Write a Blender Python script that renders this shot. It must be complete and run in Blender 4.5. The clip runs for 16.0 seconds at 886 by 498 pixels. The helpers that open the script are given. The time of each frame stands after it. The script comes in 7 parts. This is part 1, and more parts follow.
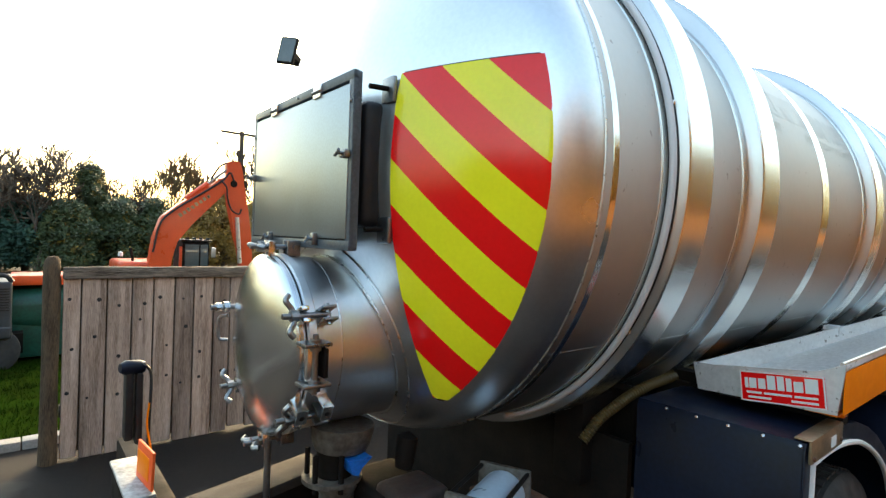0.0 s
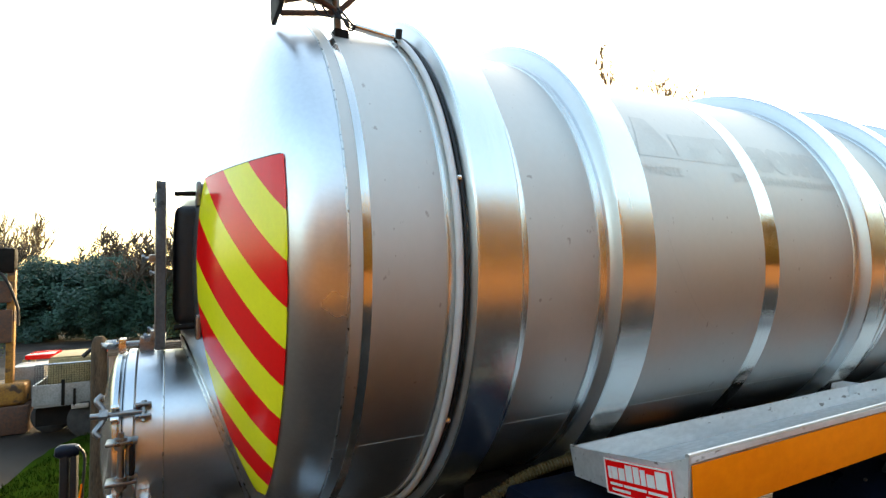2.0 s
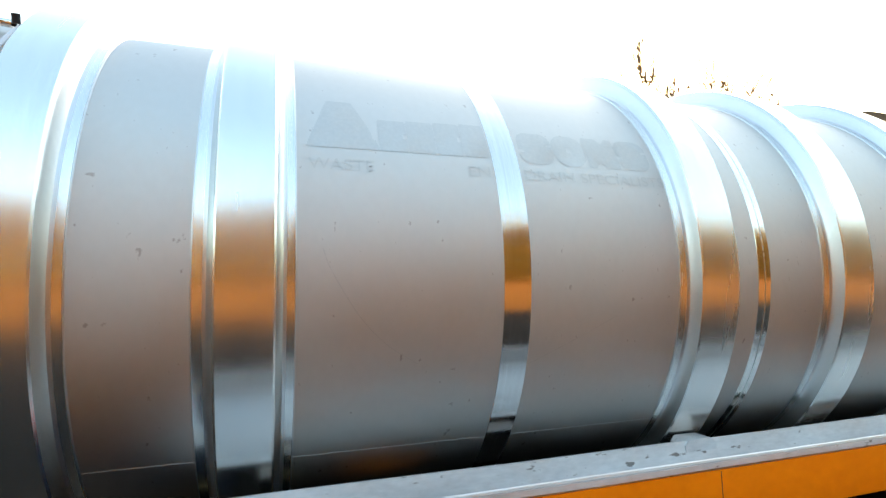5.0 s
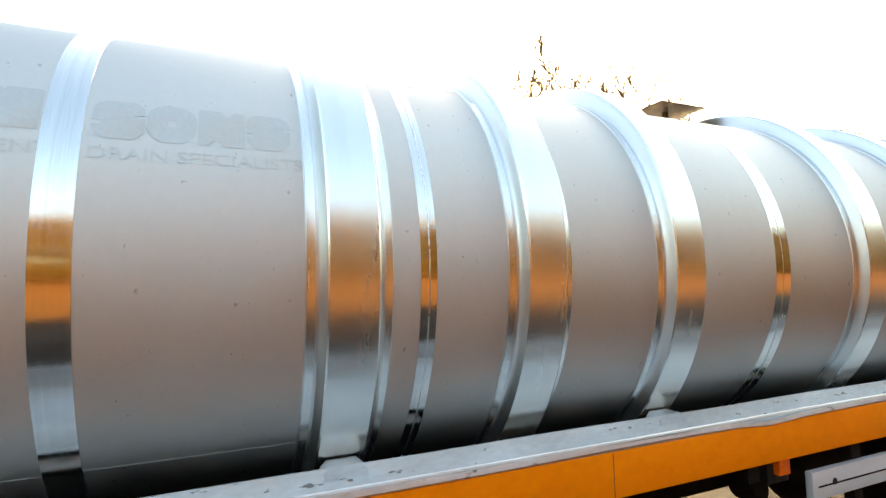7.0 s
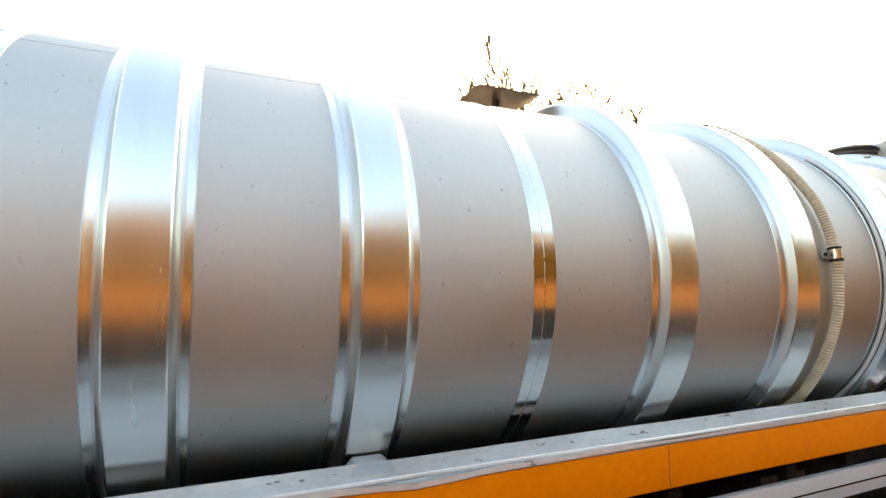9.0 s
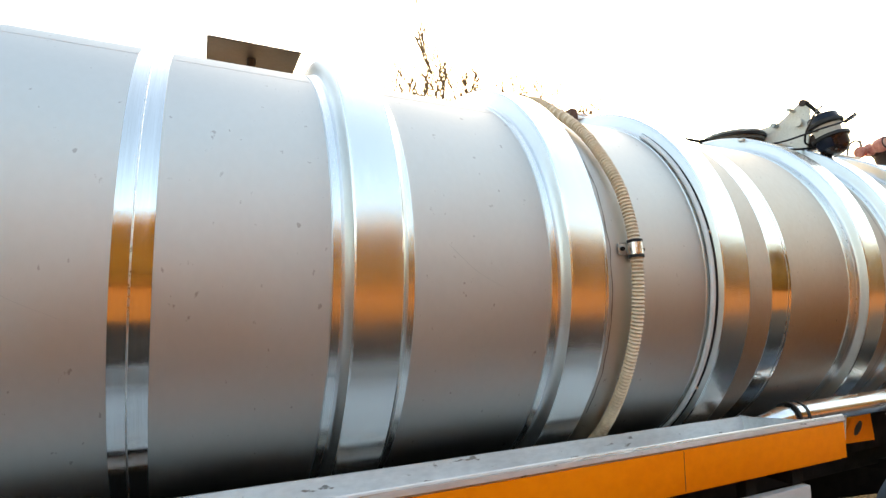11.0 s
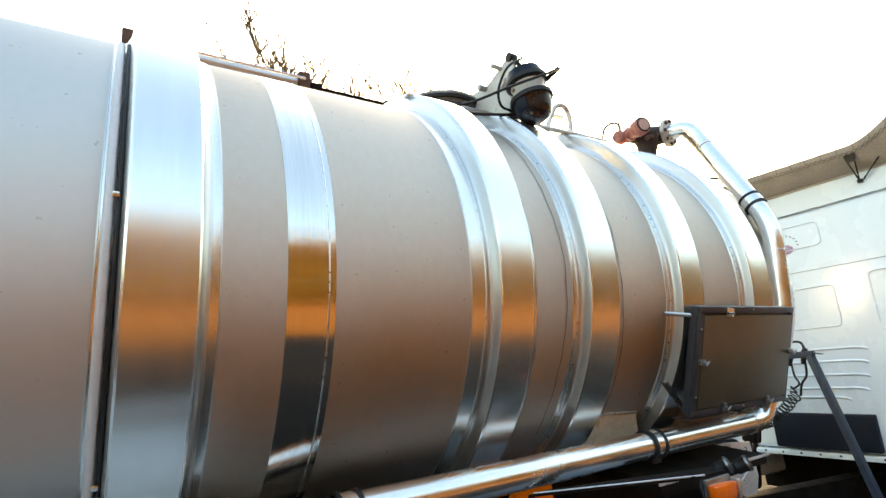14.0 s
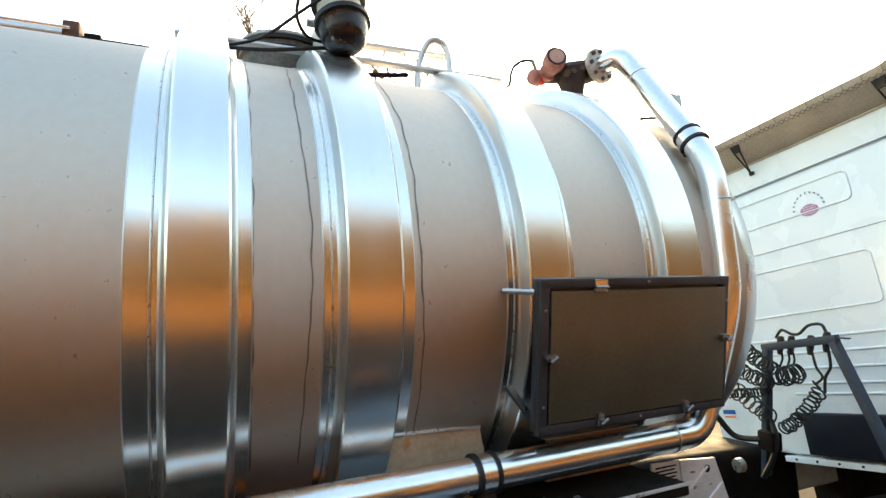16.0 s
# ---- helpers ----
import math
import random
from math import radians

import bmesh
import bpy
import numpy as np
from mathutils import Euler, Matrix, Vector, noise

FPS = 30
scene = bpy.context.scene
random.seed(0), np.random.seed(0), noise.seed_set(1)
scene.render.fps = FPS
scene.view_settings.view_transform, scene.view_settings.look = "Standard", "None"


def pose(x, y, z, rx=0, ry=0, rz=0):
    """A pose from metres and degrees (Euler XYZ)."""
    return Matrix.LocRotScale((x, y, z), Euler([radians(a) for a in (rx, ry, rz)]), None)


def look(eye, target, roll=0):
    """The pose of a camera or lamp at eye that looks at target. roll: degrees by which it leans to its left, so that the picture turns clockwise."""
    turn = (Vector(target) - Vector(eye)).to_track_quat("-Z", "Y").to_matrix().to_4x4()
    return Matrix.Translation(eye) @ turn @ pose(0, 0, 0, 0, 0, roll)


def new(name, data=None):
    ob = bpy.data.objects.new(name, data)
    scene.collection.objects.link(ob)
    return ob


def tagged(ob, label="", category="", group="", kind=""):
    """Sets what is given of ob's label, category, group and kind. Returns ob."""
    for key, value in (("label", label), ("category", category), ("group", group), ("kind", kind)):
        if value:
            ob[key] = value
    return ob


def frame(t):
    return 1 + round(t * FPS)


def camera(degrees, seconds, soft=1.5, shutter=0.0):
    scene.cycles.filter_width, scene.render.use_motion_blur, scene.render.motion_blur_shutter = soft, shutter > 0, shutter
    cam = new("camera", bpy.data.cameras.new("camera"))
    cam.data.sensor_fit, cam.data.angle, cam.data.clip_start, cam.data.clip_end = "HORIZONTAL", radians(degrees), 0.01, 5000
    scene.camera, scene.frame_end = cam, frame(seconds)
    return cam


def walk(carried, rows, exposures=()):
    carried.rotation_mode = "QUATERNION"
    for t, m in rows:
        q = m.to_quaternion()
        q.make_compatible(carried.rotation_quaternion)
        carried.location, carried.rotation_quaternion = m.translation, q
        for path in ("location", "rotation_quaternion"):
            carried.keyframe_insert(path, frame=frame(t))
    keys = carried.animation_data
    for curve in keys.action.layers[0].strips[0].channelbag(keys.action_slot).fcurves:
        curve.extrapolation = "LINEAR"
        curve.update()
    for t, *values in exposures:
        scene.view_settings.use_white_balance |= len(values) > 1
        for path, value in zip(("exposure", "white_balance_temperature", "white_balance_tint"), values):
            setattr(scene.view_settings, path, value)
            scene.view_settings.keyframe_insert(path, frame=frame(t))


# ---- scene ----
cam = camera(80.34, 16.0, soft=1.4)
walk(cam, [
    (0.0, pose(-1.187, -1.749, 1.901, 89.07, -2.17, -39.05)),
    (0.5, pose(-1.021, -1.864, 1.921, 88.46, -0.69, -37.11)),
    (1.0, pose(-0.811, -1.966, 1.992, 90.19, -0.22, -34.31)),
    (1.5, pose(-0.626, -2.121, 2.025, 93.36, -0.31, -30.71)),
    (2.0, pose(-0.409, -2.246, 2.036, 93.83, 1.69, -27.50)),
    (2.5, pose(-0.158, -2.283, 2.016, 94.07, 0.78, -27.43)),
    (3.0, pose(0.105, -2.376, 2.025, 94.07, 1.18, -26.59)),
    (3.2, look((0.188, -2.421, 2.027), (0.996, -0.597, 2.173), -0.3)),
    (5.3, look((1.218, -2.483, 2.031), (1.838, -0.592, 2.216), -1.1)),
    (5.5, pose(1.324, -2.476, 2.045, 95.05, 1.53, -19.15)),
    (6.0, pose(1.596, -2.469, 2.055, 95.75, 1.48, -21.10)),
    (6.5, pose(1.893, -2.520, 2.041, 95.81, 1.18, -21.58)),
    (7.0, pose(2.205, -2.576, 2.043, 94.34, 1.37, -23.50)),
    (7.5, pose(2.519, -2.585, 2.033, 94.42, 0.26, -24.39)),
    (8.0, pose(2.850, -2.647, 2.031, 94.46, -0.92, -25.02)),
    (8.5, pose(3.173, -2.680, 2.035, 94.19, -0.41, -24.27)),
    (9.0, pose(3.498, -2.626, 2.030, 95.41, 0.50, -23.85)),
    (11.5, pose(5.196, -2.537, 2.020, 96.02, 0.26, -25.94)),
    (12.0, pose(5.575, -2.493, 1.985, 95.54, -0.76, -29.41)),
    (12.5, pose(5.963, -2.496, 2.003, 95.66, 1.21, -30.85)),
    (13.0, pose(6.324, -2.479, 2.030, 96.00, 2.01, -32.65)),
    (13.5, pose(6.603, -2.438, 2.021, 97.64, 0.64, -32.75)),
    (14.0, pose(6.918, -2.427, 2.021, 97.91, 0.77, -32.50)),
    (14.5, pose(7.235, -2.443, 2.019, 97.03, 1.04, -31.62)),
    (15.0, pose(7.532, -2.421, 2.019, 96.39, 1.42, -30.47)),
    (15.5, pose(7.835, -2.419, 1.992, 97.37, 2.84, -26.31)),
    (16.0, pose(8.172, -2.434, 1.962, 97.72, 2.84, -24.01)),
], exposures=[(0.0, 2.14, 6150, 5), (3.0, 2.22, 6200, 4), (5.5, 2.34, 6250, 4), (8.0, 2.32, 6850, 10), (12.0, 2.28, 6850, 9), (14.0, 2.24, 6550, 6), (16.0, 2.22, 6400, 5)])

# ------------------------------------------------------------------ light
SUN_ELEV, SUN_AZ = 22.0, 38.0          # degrees above the horizon; degrees from +y towards +x
world = bpy.data.worlds.new("sky")
scene.world = world
world.use_nodes = True
_n = world.node_tree.nodes
_sky = _n.new("ShaderNodeTexSky")
_sky.sky_type = "NISHITA"
_sky.sun_disc = False
_sky.sun_elevation = radians(SUN_ELEV)
_sky.sun_rotation = radians(SUN_AZ)
_sky.air_density, _sky.dust_density, _sky.ozone_density = 1.6, 4.0, 0.0
world.node_tree.links.new(_sky.outputs[0], _n["Background"].inputs[0])
_n["Background"].inputs[1].default_value = 0.15
_sd = bpy.data.lights.new("sun", "SUN")
_sd.energy, _sd.angle, _sd.color = 0.95, radians(0.6), (1.0, 0.66, 0.34)
_so = new("sun", _sd)
_so.matrix_world = look((0, 0, 0), (-math.sin(radians(SUN_AZ)) * math.cos(radians(SUN_ELEV)),
                                    -math.cos(radians(SUN_AZ)) * math.cos(radians(SUN_ELEV)), -math.sin(radians(SUN_ELEV))))

# ------------------------------------------------------------------ materials


def mat(name, base, rough=0.5, metal=0.0, dark=None, scale=8.0, fine=90.0, amount=0.5, bump=0.15, bscale=60.0,
        stretch=(1, 1, 1), spread=0.12, coat=0.0, rand=0.0, spots=None, wave=0.0, wscale=1.5, trans=0.0, aniso=0.0, spec=0.5, blasted=False):
    """A surface of one base colour, with stains at two scales, uneven gloss and fine relief."""
    m = bpy.data.materials.new(name)
    m.use_nodes = True
    nt = m.node_tree
    N, L = nt.nodes, nt.links
    b = N["Principled BSDF"]
    tc = N.new("ShaderNodeTexCoord")
    mp = N.new("ShaderNodeMapping")
    mp.inputs["Scale"].default_value = stretch
    L.new(tc.outputs["Object"], mp.inputs[0])

    def noise_node(sc, detail=4.0, src=mp):
        n = N.new("ShaderNodeTexNoise")
        n.inputs["Scale"].default_value, n.inputs["Detail"].default_value = sc, detail
        L.new(src.outputs[0] if src is mp else src, n.inputs["Vector"])
        return n
    n1, n2 = noise_node(scale, 5.0), noise_node(fine, 3.0)
    mixn = N.new("ShaderNodeMath")
    mixn.operation = "MULTIPLY_ADD"
    L.new(n2.outputs["Fac"], mixn.inputs[0])
    mixn.inputs[1].default_value = 0.45
    sc = N.new("ShaderNodeMath")
    sc.operation = "MULTIPLY"
    L.new(n1.outputs["Fac"], sc.inputs[0])
    sc.inputs[1].default_value = 0.55
    L.new(sc.outputs[0], mixn.inputs[2])
    ramp = N.new("ShaderNodeValToRGB")
    ramp.color_ramp.elements[0].position, ramp.color_ramp.elements[1].position = 0.36, 0.64
    d = dark if dark is not None else [c * (1 - amount) for c in base]
    ramp.color_ramp.elements[0].color, ramp.color_ramp.elements[1].color = (*d, 1), (*base, 1)
    L.new(mixn.outputs[0], ramp.inputs[0])
    col = ramp.outputs[0]
    if spots:
        sn = noise_node(spots[1], 6.0)
        sr = N.new("ShaderNodeValToRGB")
        sr.color_ramp.elements[0].position, sr.color_ramp.elements[1].position = spots[2], spots[2] + 0.05
        L.new(sn.outputs["Fac"], sr.inputs[0])
        mx = N.new("ShaderNodeMix")
        mx.data_type = "RGBA"
        L.new(sr.outputs[0], mx.inputs["Factor"])
        L.new(col, mx.inputs["A"])
        mx.inputs["B"].default_value = (*spots[0], 1)
        col = mx.outputs["Result"]
    if rand:
        oi = N.new("ShaderNodeObjectInfo")
        hv = N.new("ShaderNodeHueSaturation")
        mr = N.new("ShaderNodeMapRange")
        mr.inputs["To Min"].default_value, mr.inputs["To Max"].default_value = 1 - rand, 1 + rand
        L.new(oi.outputs["Random"], mr.inputs["Value"])
        L.new(mr.outputs[0], hv.inputs["Value"])
        L.new(col, hv.inputs["Color"])
        col = hv.outputs[0]
    L.new(col, b.inputs["Base Color"])
    rr = N.new("ShaderNodeMapRange")
    rr.inputs["From Min"].default_value, rr.inputs["From Max"].default_value = 0.3, 0.7
    rr.inputs["To Min"].default_value, rr.inputs["To Max"].default_value = max(0.02, rough - spread), min(1, rough + spread)
    L.new(n1.outputs["Fac"], rr.inputs["Value"])
    L.new(rr.outputs[0], b.inputs["Roughness"])
    b.inputs["Metallic"].default_value = metal
    b.inputs["Coat Weight"].default_value = coat
    b.inputs["Anisotropic"].default_value = aniso
    b.inputs["Specular IOR Level"].default_value = spec
    if trans:
        b.inputs["Transmission Weight"].default_value = trans
    if bump or wave:
        bp = N.new("ShaderNodeBump")
        bp.inputs["Strength"].default_value = bump
        bp.inputs["Distance"].default_value = 0.004
        bn = noise_node(bscale, 4.0)
        L.new(bn.outputs["Fac"], bp.inputs["Height"])
        if wave:
            b2 = N.new("ShaderNodeBump")
            b2.inputs["Strength"].default_value = wave
            b2.inputs["Distance"].default_value = 0.05
            wn = noise_node(wscale, 1.0, tc.outputs["Object"])
            L.new(wn.outputs["Fac"], b2.inputs["Height"])
            L.new(bp.outputs[0], b2.inputs["Normal"])
            L.new(b2.outputs[0], b.inputs["Normal"])
        else:
            L.new(bp.outputs[0], b.inputs["Normal"])
    if blasted:                            # bead-blasted metal: a broad gloss that falls off sharply
        g = N.new("ShaderNodeBsdfAnisotropic")
        g.distribution = "BECKMANN"
        L.new(col, g.inputs["Color"])
        L.new(rr.outputs[0], g.inputs["Roughness"])
        if b.inputs["Normal"].links:
            L.new(b.inputs["Normal"].links[0].from_socket, g.inputs["Normal"])
        L.new(g.outputs[0], N["Material Output"].inputs["Surface"])
    return m


STEEL = mat("satin_steel", (0.61, 0.585, 0.54), 0.66, 1.0, blasted=True, dark=(0.585, 0.56, 0.515), scale=1.6, fine=40, bump=0.02, bscale=220,
            stretch=(1.0, 0.7, 0.7), spread=0.05, wave=0.05, wscale=1.7, spots=((0.41, 0.37, 0.33), 40.0, 0.685))
# Browner copy of STEEL: the dark ground's reflection put into the base colour.
STEELF = mat("front_satin_steel", (0.585, 0.525, 0.45), 0.64, 1.0, blasted=True, dark=(0.55, 0.48, 0.40), scale=1.8, fine=40, bump=0.02, bscale=220,
             stretch=(1.0, 0.7, 0.7), spread=0.05, wave=0.05, wscale=1.9, spots=((0.38, 0.33, 0.28), 40.0, 0.685))
DISH = mat("dished_steel", (0.76, 0.77, 0.77), 0.32, 1.0, dark=(0.69, 0.70, 0.70), scale=2.6, fine=70, bump=0.03, bscale=260,
           spread=0.06, wave=0.12, wscale=3.2)
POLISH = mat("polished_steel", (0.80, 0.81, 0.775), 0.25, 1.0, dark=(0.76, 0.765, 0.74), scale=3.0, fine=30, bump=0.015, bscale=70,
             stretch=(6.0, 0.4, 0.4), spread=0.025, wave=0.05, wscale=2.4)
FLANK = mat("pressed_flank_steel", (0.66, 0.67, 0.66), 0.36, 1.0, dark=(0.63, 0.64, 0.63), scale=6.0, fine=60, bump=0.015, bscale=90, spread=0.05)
STRAP = mat("ground_weld_strip", (0.76, 0.76, 0.74), 0.11, 1.0, dark=(0.66, 0.65, 0.62), scale=5.0, fine=40, bump=0.06, bscale=80,
            stretch=(12.0, 0.2, 0.2), spread=0.04)
WELD = mat("weld_bead", (0.70, 0.70, 0.68), 0.34, 1.0, scale=60, fine=300, bump=0.12, bscale=160, amount=0.2)
CHROME = mat("bright_pipe_steel", (0.86, 0.855, 0.84), 0.24, 1.0, dark=(0.78, 0.77, 0.75), scale=4, fine=60, bump=0.008, spread=0.05)
ZINC = mat("plated_fitting", (0.33, 0.34, 0.35), 0.36, 1.0, scale=30, fine=200, amount=0.35, bump=0.15)
GALV = mat("galvanised_tray", (0.74, 0.75, 0.755), 0.42, 0.55, dark=(0.58, 0.59, 0.595), scale=6, fine=70, bump=0.1, spread=0.12,
           stretch=(0.35, 1, 1), spots=((0.24, 0.225, 0.21), 42.0, 0.645))
ORANGE = mat("orange_paint", (1.0, 0.26, 0.001), 0.5, 0.0, spec=0.12, dark=(0.90, 0.21, 0.001), scale=3, fine=40, bump=0.06,
             spots=((0.09, 0.04, 0.02), 7.0, 0.745), stretch=(0.7, 1, 1))
BOXSTEEL = mat("box_lid_steel", (0.36, 0.40, 0.43), 0.36, 0.9, dark=(0.315, 0.34, 0.35), scale=5, fine=160, bump=0.03, spread=0.05)
BOXDARK = mat("box_frame_plastic", (0.085, 0.105, 0.125), 0.38, 0.0, scale=9, fine=120, bump=0.1)
BLACK = mat("black_rubber", (0.007, 0.007, 0.008), 0.55, 0.0, scale=20, fine=150, bump=0.2)
FRAME = mat("chassis_black", (0.007, 0.0066, 0.006), 0.7, 0.0, spec=0.12, dark=(0.013, 0.009, 0.007), scale=7, fine=60, bump=0.25)
REDM = mat("red_film", (0.86, 0.005, 0.006), 0.16, 0.0, dark=(0.80, 0.004, 0.005), scale=4, fine=80, bump=0.02, spread=0.04)
YELM = mat("yellow_film", (0.90, 0.86, 0.015), 0.16, 0.0, dark=(0.84, 0.80, 0.015), scale=4, fine=80, bump=0.02, spread=0.04)
WHITE = mat("white_lettering", (0.80, 0.80, 0.78), 0.4, 0.0, amount=0.1)
HOSE = mat("cream_hose", (0.74, 0.61, 0.44), 0.42, 0.0, dark=(0.58, 0.46, 0.30), scale=14, fine=90, bump=0.1)
GHOST = mat("lettering_shadow", (0.555, 0.535, 0.495), 0.64, 1.0, blasted=True, scale=6, fine=80, amount=0.10, bump=0.02)
GHOSTL = mat("fainter_lettering_shadow", (0.575, 0.555, 0.51), 0.64, 1.0, blasted=True, scale=6, fine=80, amount=0.08, bump=0.02)
CABW = mat("white_cab_paint", (0.80, 0.89, 0.95), 0.26, 0.0, dark=(0.78, 0.87, 0.93), scale=2.5, fine=30, bump=0.02, coat=0.5)
SEAMSHADE = mat("grey_seam_and_rib_shade", (0.36, 0.41, 0.44), 0.5, 0.0, amount=0.2, bump=0.0)
CABNAVY = mat("navy_plastic", (0.008, 0.014, 0.028), 0.5, 0.0, spec=0.25, scale=10, fine=120, bump=0.15)
BEIGE = mat("beige_fairing", (0.55, 0.50, 0.42), 0.5, 0.0, scale=5, fine=60, amount=0.3, bump=0.05)
CAST = mat("pink_cast_metal", (0.50, 0.22, 0.17), 0.55, 0.0, dark=(0.24, 0.06, 0.05), scale=30, fine=140, bump=0.4)
RUST = mat("rusty_iron", (0.14, 0.065, 0.035), 0.75, 0.0, dark=(0.05, 0.028, 0.02), scale=25, fine=150, bump=0.5)
AMBER = mat("amber_lens", (0.95, 0.16, 0.004), 0.15, 0.0, amount=0.2, bump=0.1, coat=0.6)
WOOD = mat("weathered_board", (0.42, 0.325, 0.27), 0.8, 0.0, spec=0.2, dark=(0.14, 0.098, 0.075), scale=3.0, fine=38, bump=0.6, bscale=26,
           stretch=(7, 7, 0.45), rand=0.32)
TIMBER = mat("weathered_rail", (0.24, 0.20, 0.165), 0.85, 0.0, spec=0.15, dark=(0.020, 0.014, 0.010), scale=5, fine=30, bump=0.8, bscale=24,
             stretch=(0.5, 7, 7))
POSTW = mat("mossy_post", (0.12, 0.085, 0.055), 0.9, 0.0, spec=0.15, dark=(0.035, 0.026, 0.018), scale=5, fine=40, bump=0.9, bscale=30, stretch=(5, 5, 0.6))
ASPH = mat("yard_ground", spec=0.2, base=(0.021, 0.0155, 0.012), rough=0.8, metal=0.0, dark=(0.009, 0.0065, 0.005), scale=0.9, fine=45, bump=0.5, bscale=120,
           spots=((0.036, 0.031, 0.026), 0.8, 0.56), spread=0.1)
KERB = mat("concrete_kerb", (0.36, 0.35, 0.33), 0.85, 0.0, scale=5, fine=90, bump=0.4)
GRASS = mat("turf", (0.016, 0.036, 0.003), 1.0, 0.0, spec=0.0, dark=(0.010, 0.015, 0.002), scale=2.2, fine=60, bump=0.8, bscale=60)
BARK = mat("bark", (0.10, 0.075, 0.055), 0.9, 0.0, scale=9, fine=60, bump=0.7)
TWIG = mat("pale_twig", (0.22, 0.145, 0.07), 0.8, 0.0, scale=5, fine=60, bump=0.1)
LEAFD = mat("dark_leaf", (0.075, 0.095, 0.028), 0.6, 0.0, dark=(0.030, 0.046, 0.018), scale=0.9, fine=14, bump=0.0, spots=((0.26, 0.17, 0.02), 3.0, 0.60))
LEAFB = mat("bluish_conifer", (0.034, 0.085, 0.055), 0.6, 0.0, dark=(0.015, 0.040, 0.026), scale=0.9, fine=14, bump=0.0)
LEAFG = mat("golden_brown_leaf", (0.38, 0.22, 0.045), 0.8, 0.0, spec=0.08, dark=(0.15, 0.082, 0.016), scale=0.5, fine=9, bump=0.0)
LEAFY = mat("autumn_leaf", (0.34, 0.20, 0.025), 0.6, 0.0, dark=(0.12, 0.075, 0.015), scale=1.1, fine=14, bump=0.0)
DIGGER = mat("excavator_orange", (0.75, 0.085, 0.012), 0.38, 0.0, dark=(0.60, 0.06, 0.01), scale=3, fine=40, bump=0.05, coat=0.3)
GLASS = mat("dark_glass", (0.10, 0.12, 0.12), 0.06, 0.0, amount=0.2, bump=0.0, coat=0.5)
GREYP = mat("grey_vehicle_paint", (0.30, 0.30, 0.29), 0.4, 0.0, scale=3, fine=40, bump=0.05, coat=0.3)
GREENT = mat("green_tarpaulin", (0.012, 0.085, 0.055), 0.5, 0.0, scale=5, fine=30, bump=0.6, bscale=9)
SAND = mat("tan_board", (0.42, 0.33, 0.16), 0.7, 0.0, scale=4, fine=40, bump=0.3)
NAVYG = mat("navy_mudguard", (0.006, 0.011, 0.028), 0.38, 0.0, spec=0.22, scale=6, fine=60, bump=0.06)
GRAVEL = mat("sandy_gravel", (0.28, 0.105, 0.020), 0.9, 0.0, spec=0.08, dark=(0.16, 0.058, 0.010), scale=0.8, fine=30, bump=0.5)
LEAFP = mat("pale_gold_leaf", (0.56, 0.38, 0.11), 0.8, 0.0, spec=0.08, dark=(0.36, 0.22, 0.05), scale=0.5, fine=9, bump=0.0)
HEDGE = mat("beech_hedge", (0.13, 0.06, 0.014), 0.85, 0.0, spec=0.08, dark=(0.05, 0.025, 0.008), scale=1.2, fine=9, bump=0.5, bscale=8)
TYRE = mat("tyre_rubber", (0.022, 0.021, 0.021), 0.7, 0.0, dark=(0.035, 0.032, 0.029), scale=12, fine=80, bump=0.3)
ALU = mat("aluminium_rail", (0.62, 0.61, 0.60), 0.35, 0.85, scale=6, fine=80, amount=0.2, bump=0.06, stretch=(0.4, 4, 4))
BRASS = mat("dull_brass_plate", (0.40, 0.29, 0.17), 0.38, 0.7, scale=8, fine=60, amount=0.4, bump=0.1)
BLUEP = mat("blue_grip", (0.02, 0.16, 0.60), 0.4, 0.0, bump=0.05)
# The lid's brown is the ground's reflection put into its base colour.
LIDREFL = mat("lid_with_ground_reflection", (0.16, 0.140, 0.095), 0.36, 0.6, dark=(0.125, 0.108, 0.072), scale=4, fine=120, bump=0.03, spread=0.04)
GRIME = mat("grimy_plank", (0.045, 0.036, 0.028), 0.85, 0.0, dark=(0.018, 0.014, 0.011), scale=9, fine=60, bump=0.6, stretch=(0.6, 5, 5))
SLUDGE = mat("tray_grime", (0.56, 0.565, 0.56), 0.46, 0.45, dark=(0.36, 0.36, 0.355), scale=5, fine=60, bump=0.3, stretch=(0.4, 1, 1))
GRIMYST = mat("grimy_cast_steel", (0.15, 0.135, 0.115), 0.6, 0.3, dark=(0.05, 0.042, 0.034), scale=9, fine=60, bump=0.4)
WHITEGRIME = mat("dirty_white_paint", (0.50, 0.51, 0.50), 0.55, 0.0, dark=(0.20, 0.19, 0.17), scale=12, fine=60, bump=0.2)
CYLPALE = mat("pale_blue_cylinder", (0.52, 0.62, 0.72), 0.35, 0.2, dark=(0.44, 0.53, 0.62), scale=5, fine=60, bump=0.05)
RUSTDARK = mat("brown_grime", (0.040, 0.018, 0.012), 0.7, 0.0, dark=(0.015, 0.010, 0.008), scale=12, fine=80, bump=0.5)
TANPL = mat("tan_bare_plate", (0.52, 0.43, 0.31), 0.55, 0.2, dark=(0.40, 0.30, 0.19), scale=5, fine=60, bump=0.1, spots=((0.40, 0.20, 0.06), 5.0, 0.62))
DGREY = mat("dark_grey_cab_paint", (0.045, 0.05, 0.056), 0.45, 0.0, dark=(0.03, 0.033, 0.038), scale=6, fine=80, bump=0.1)
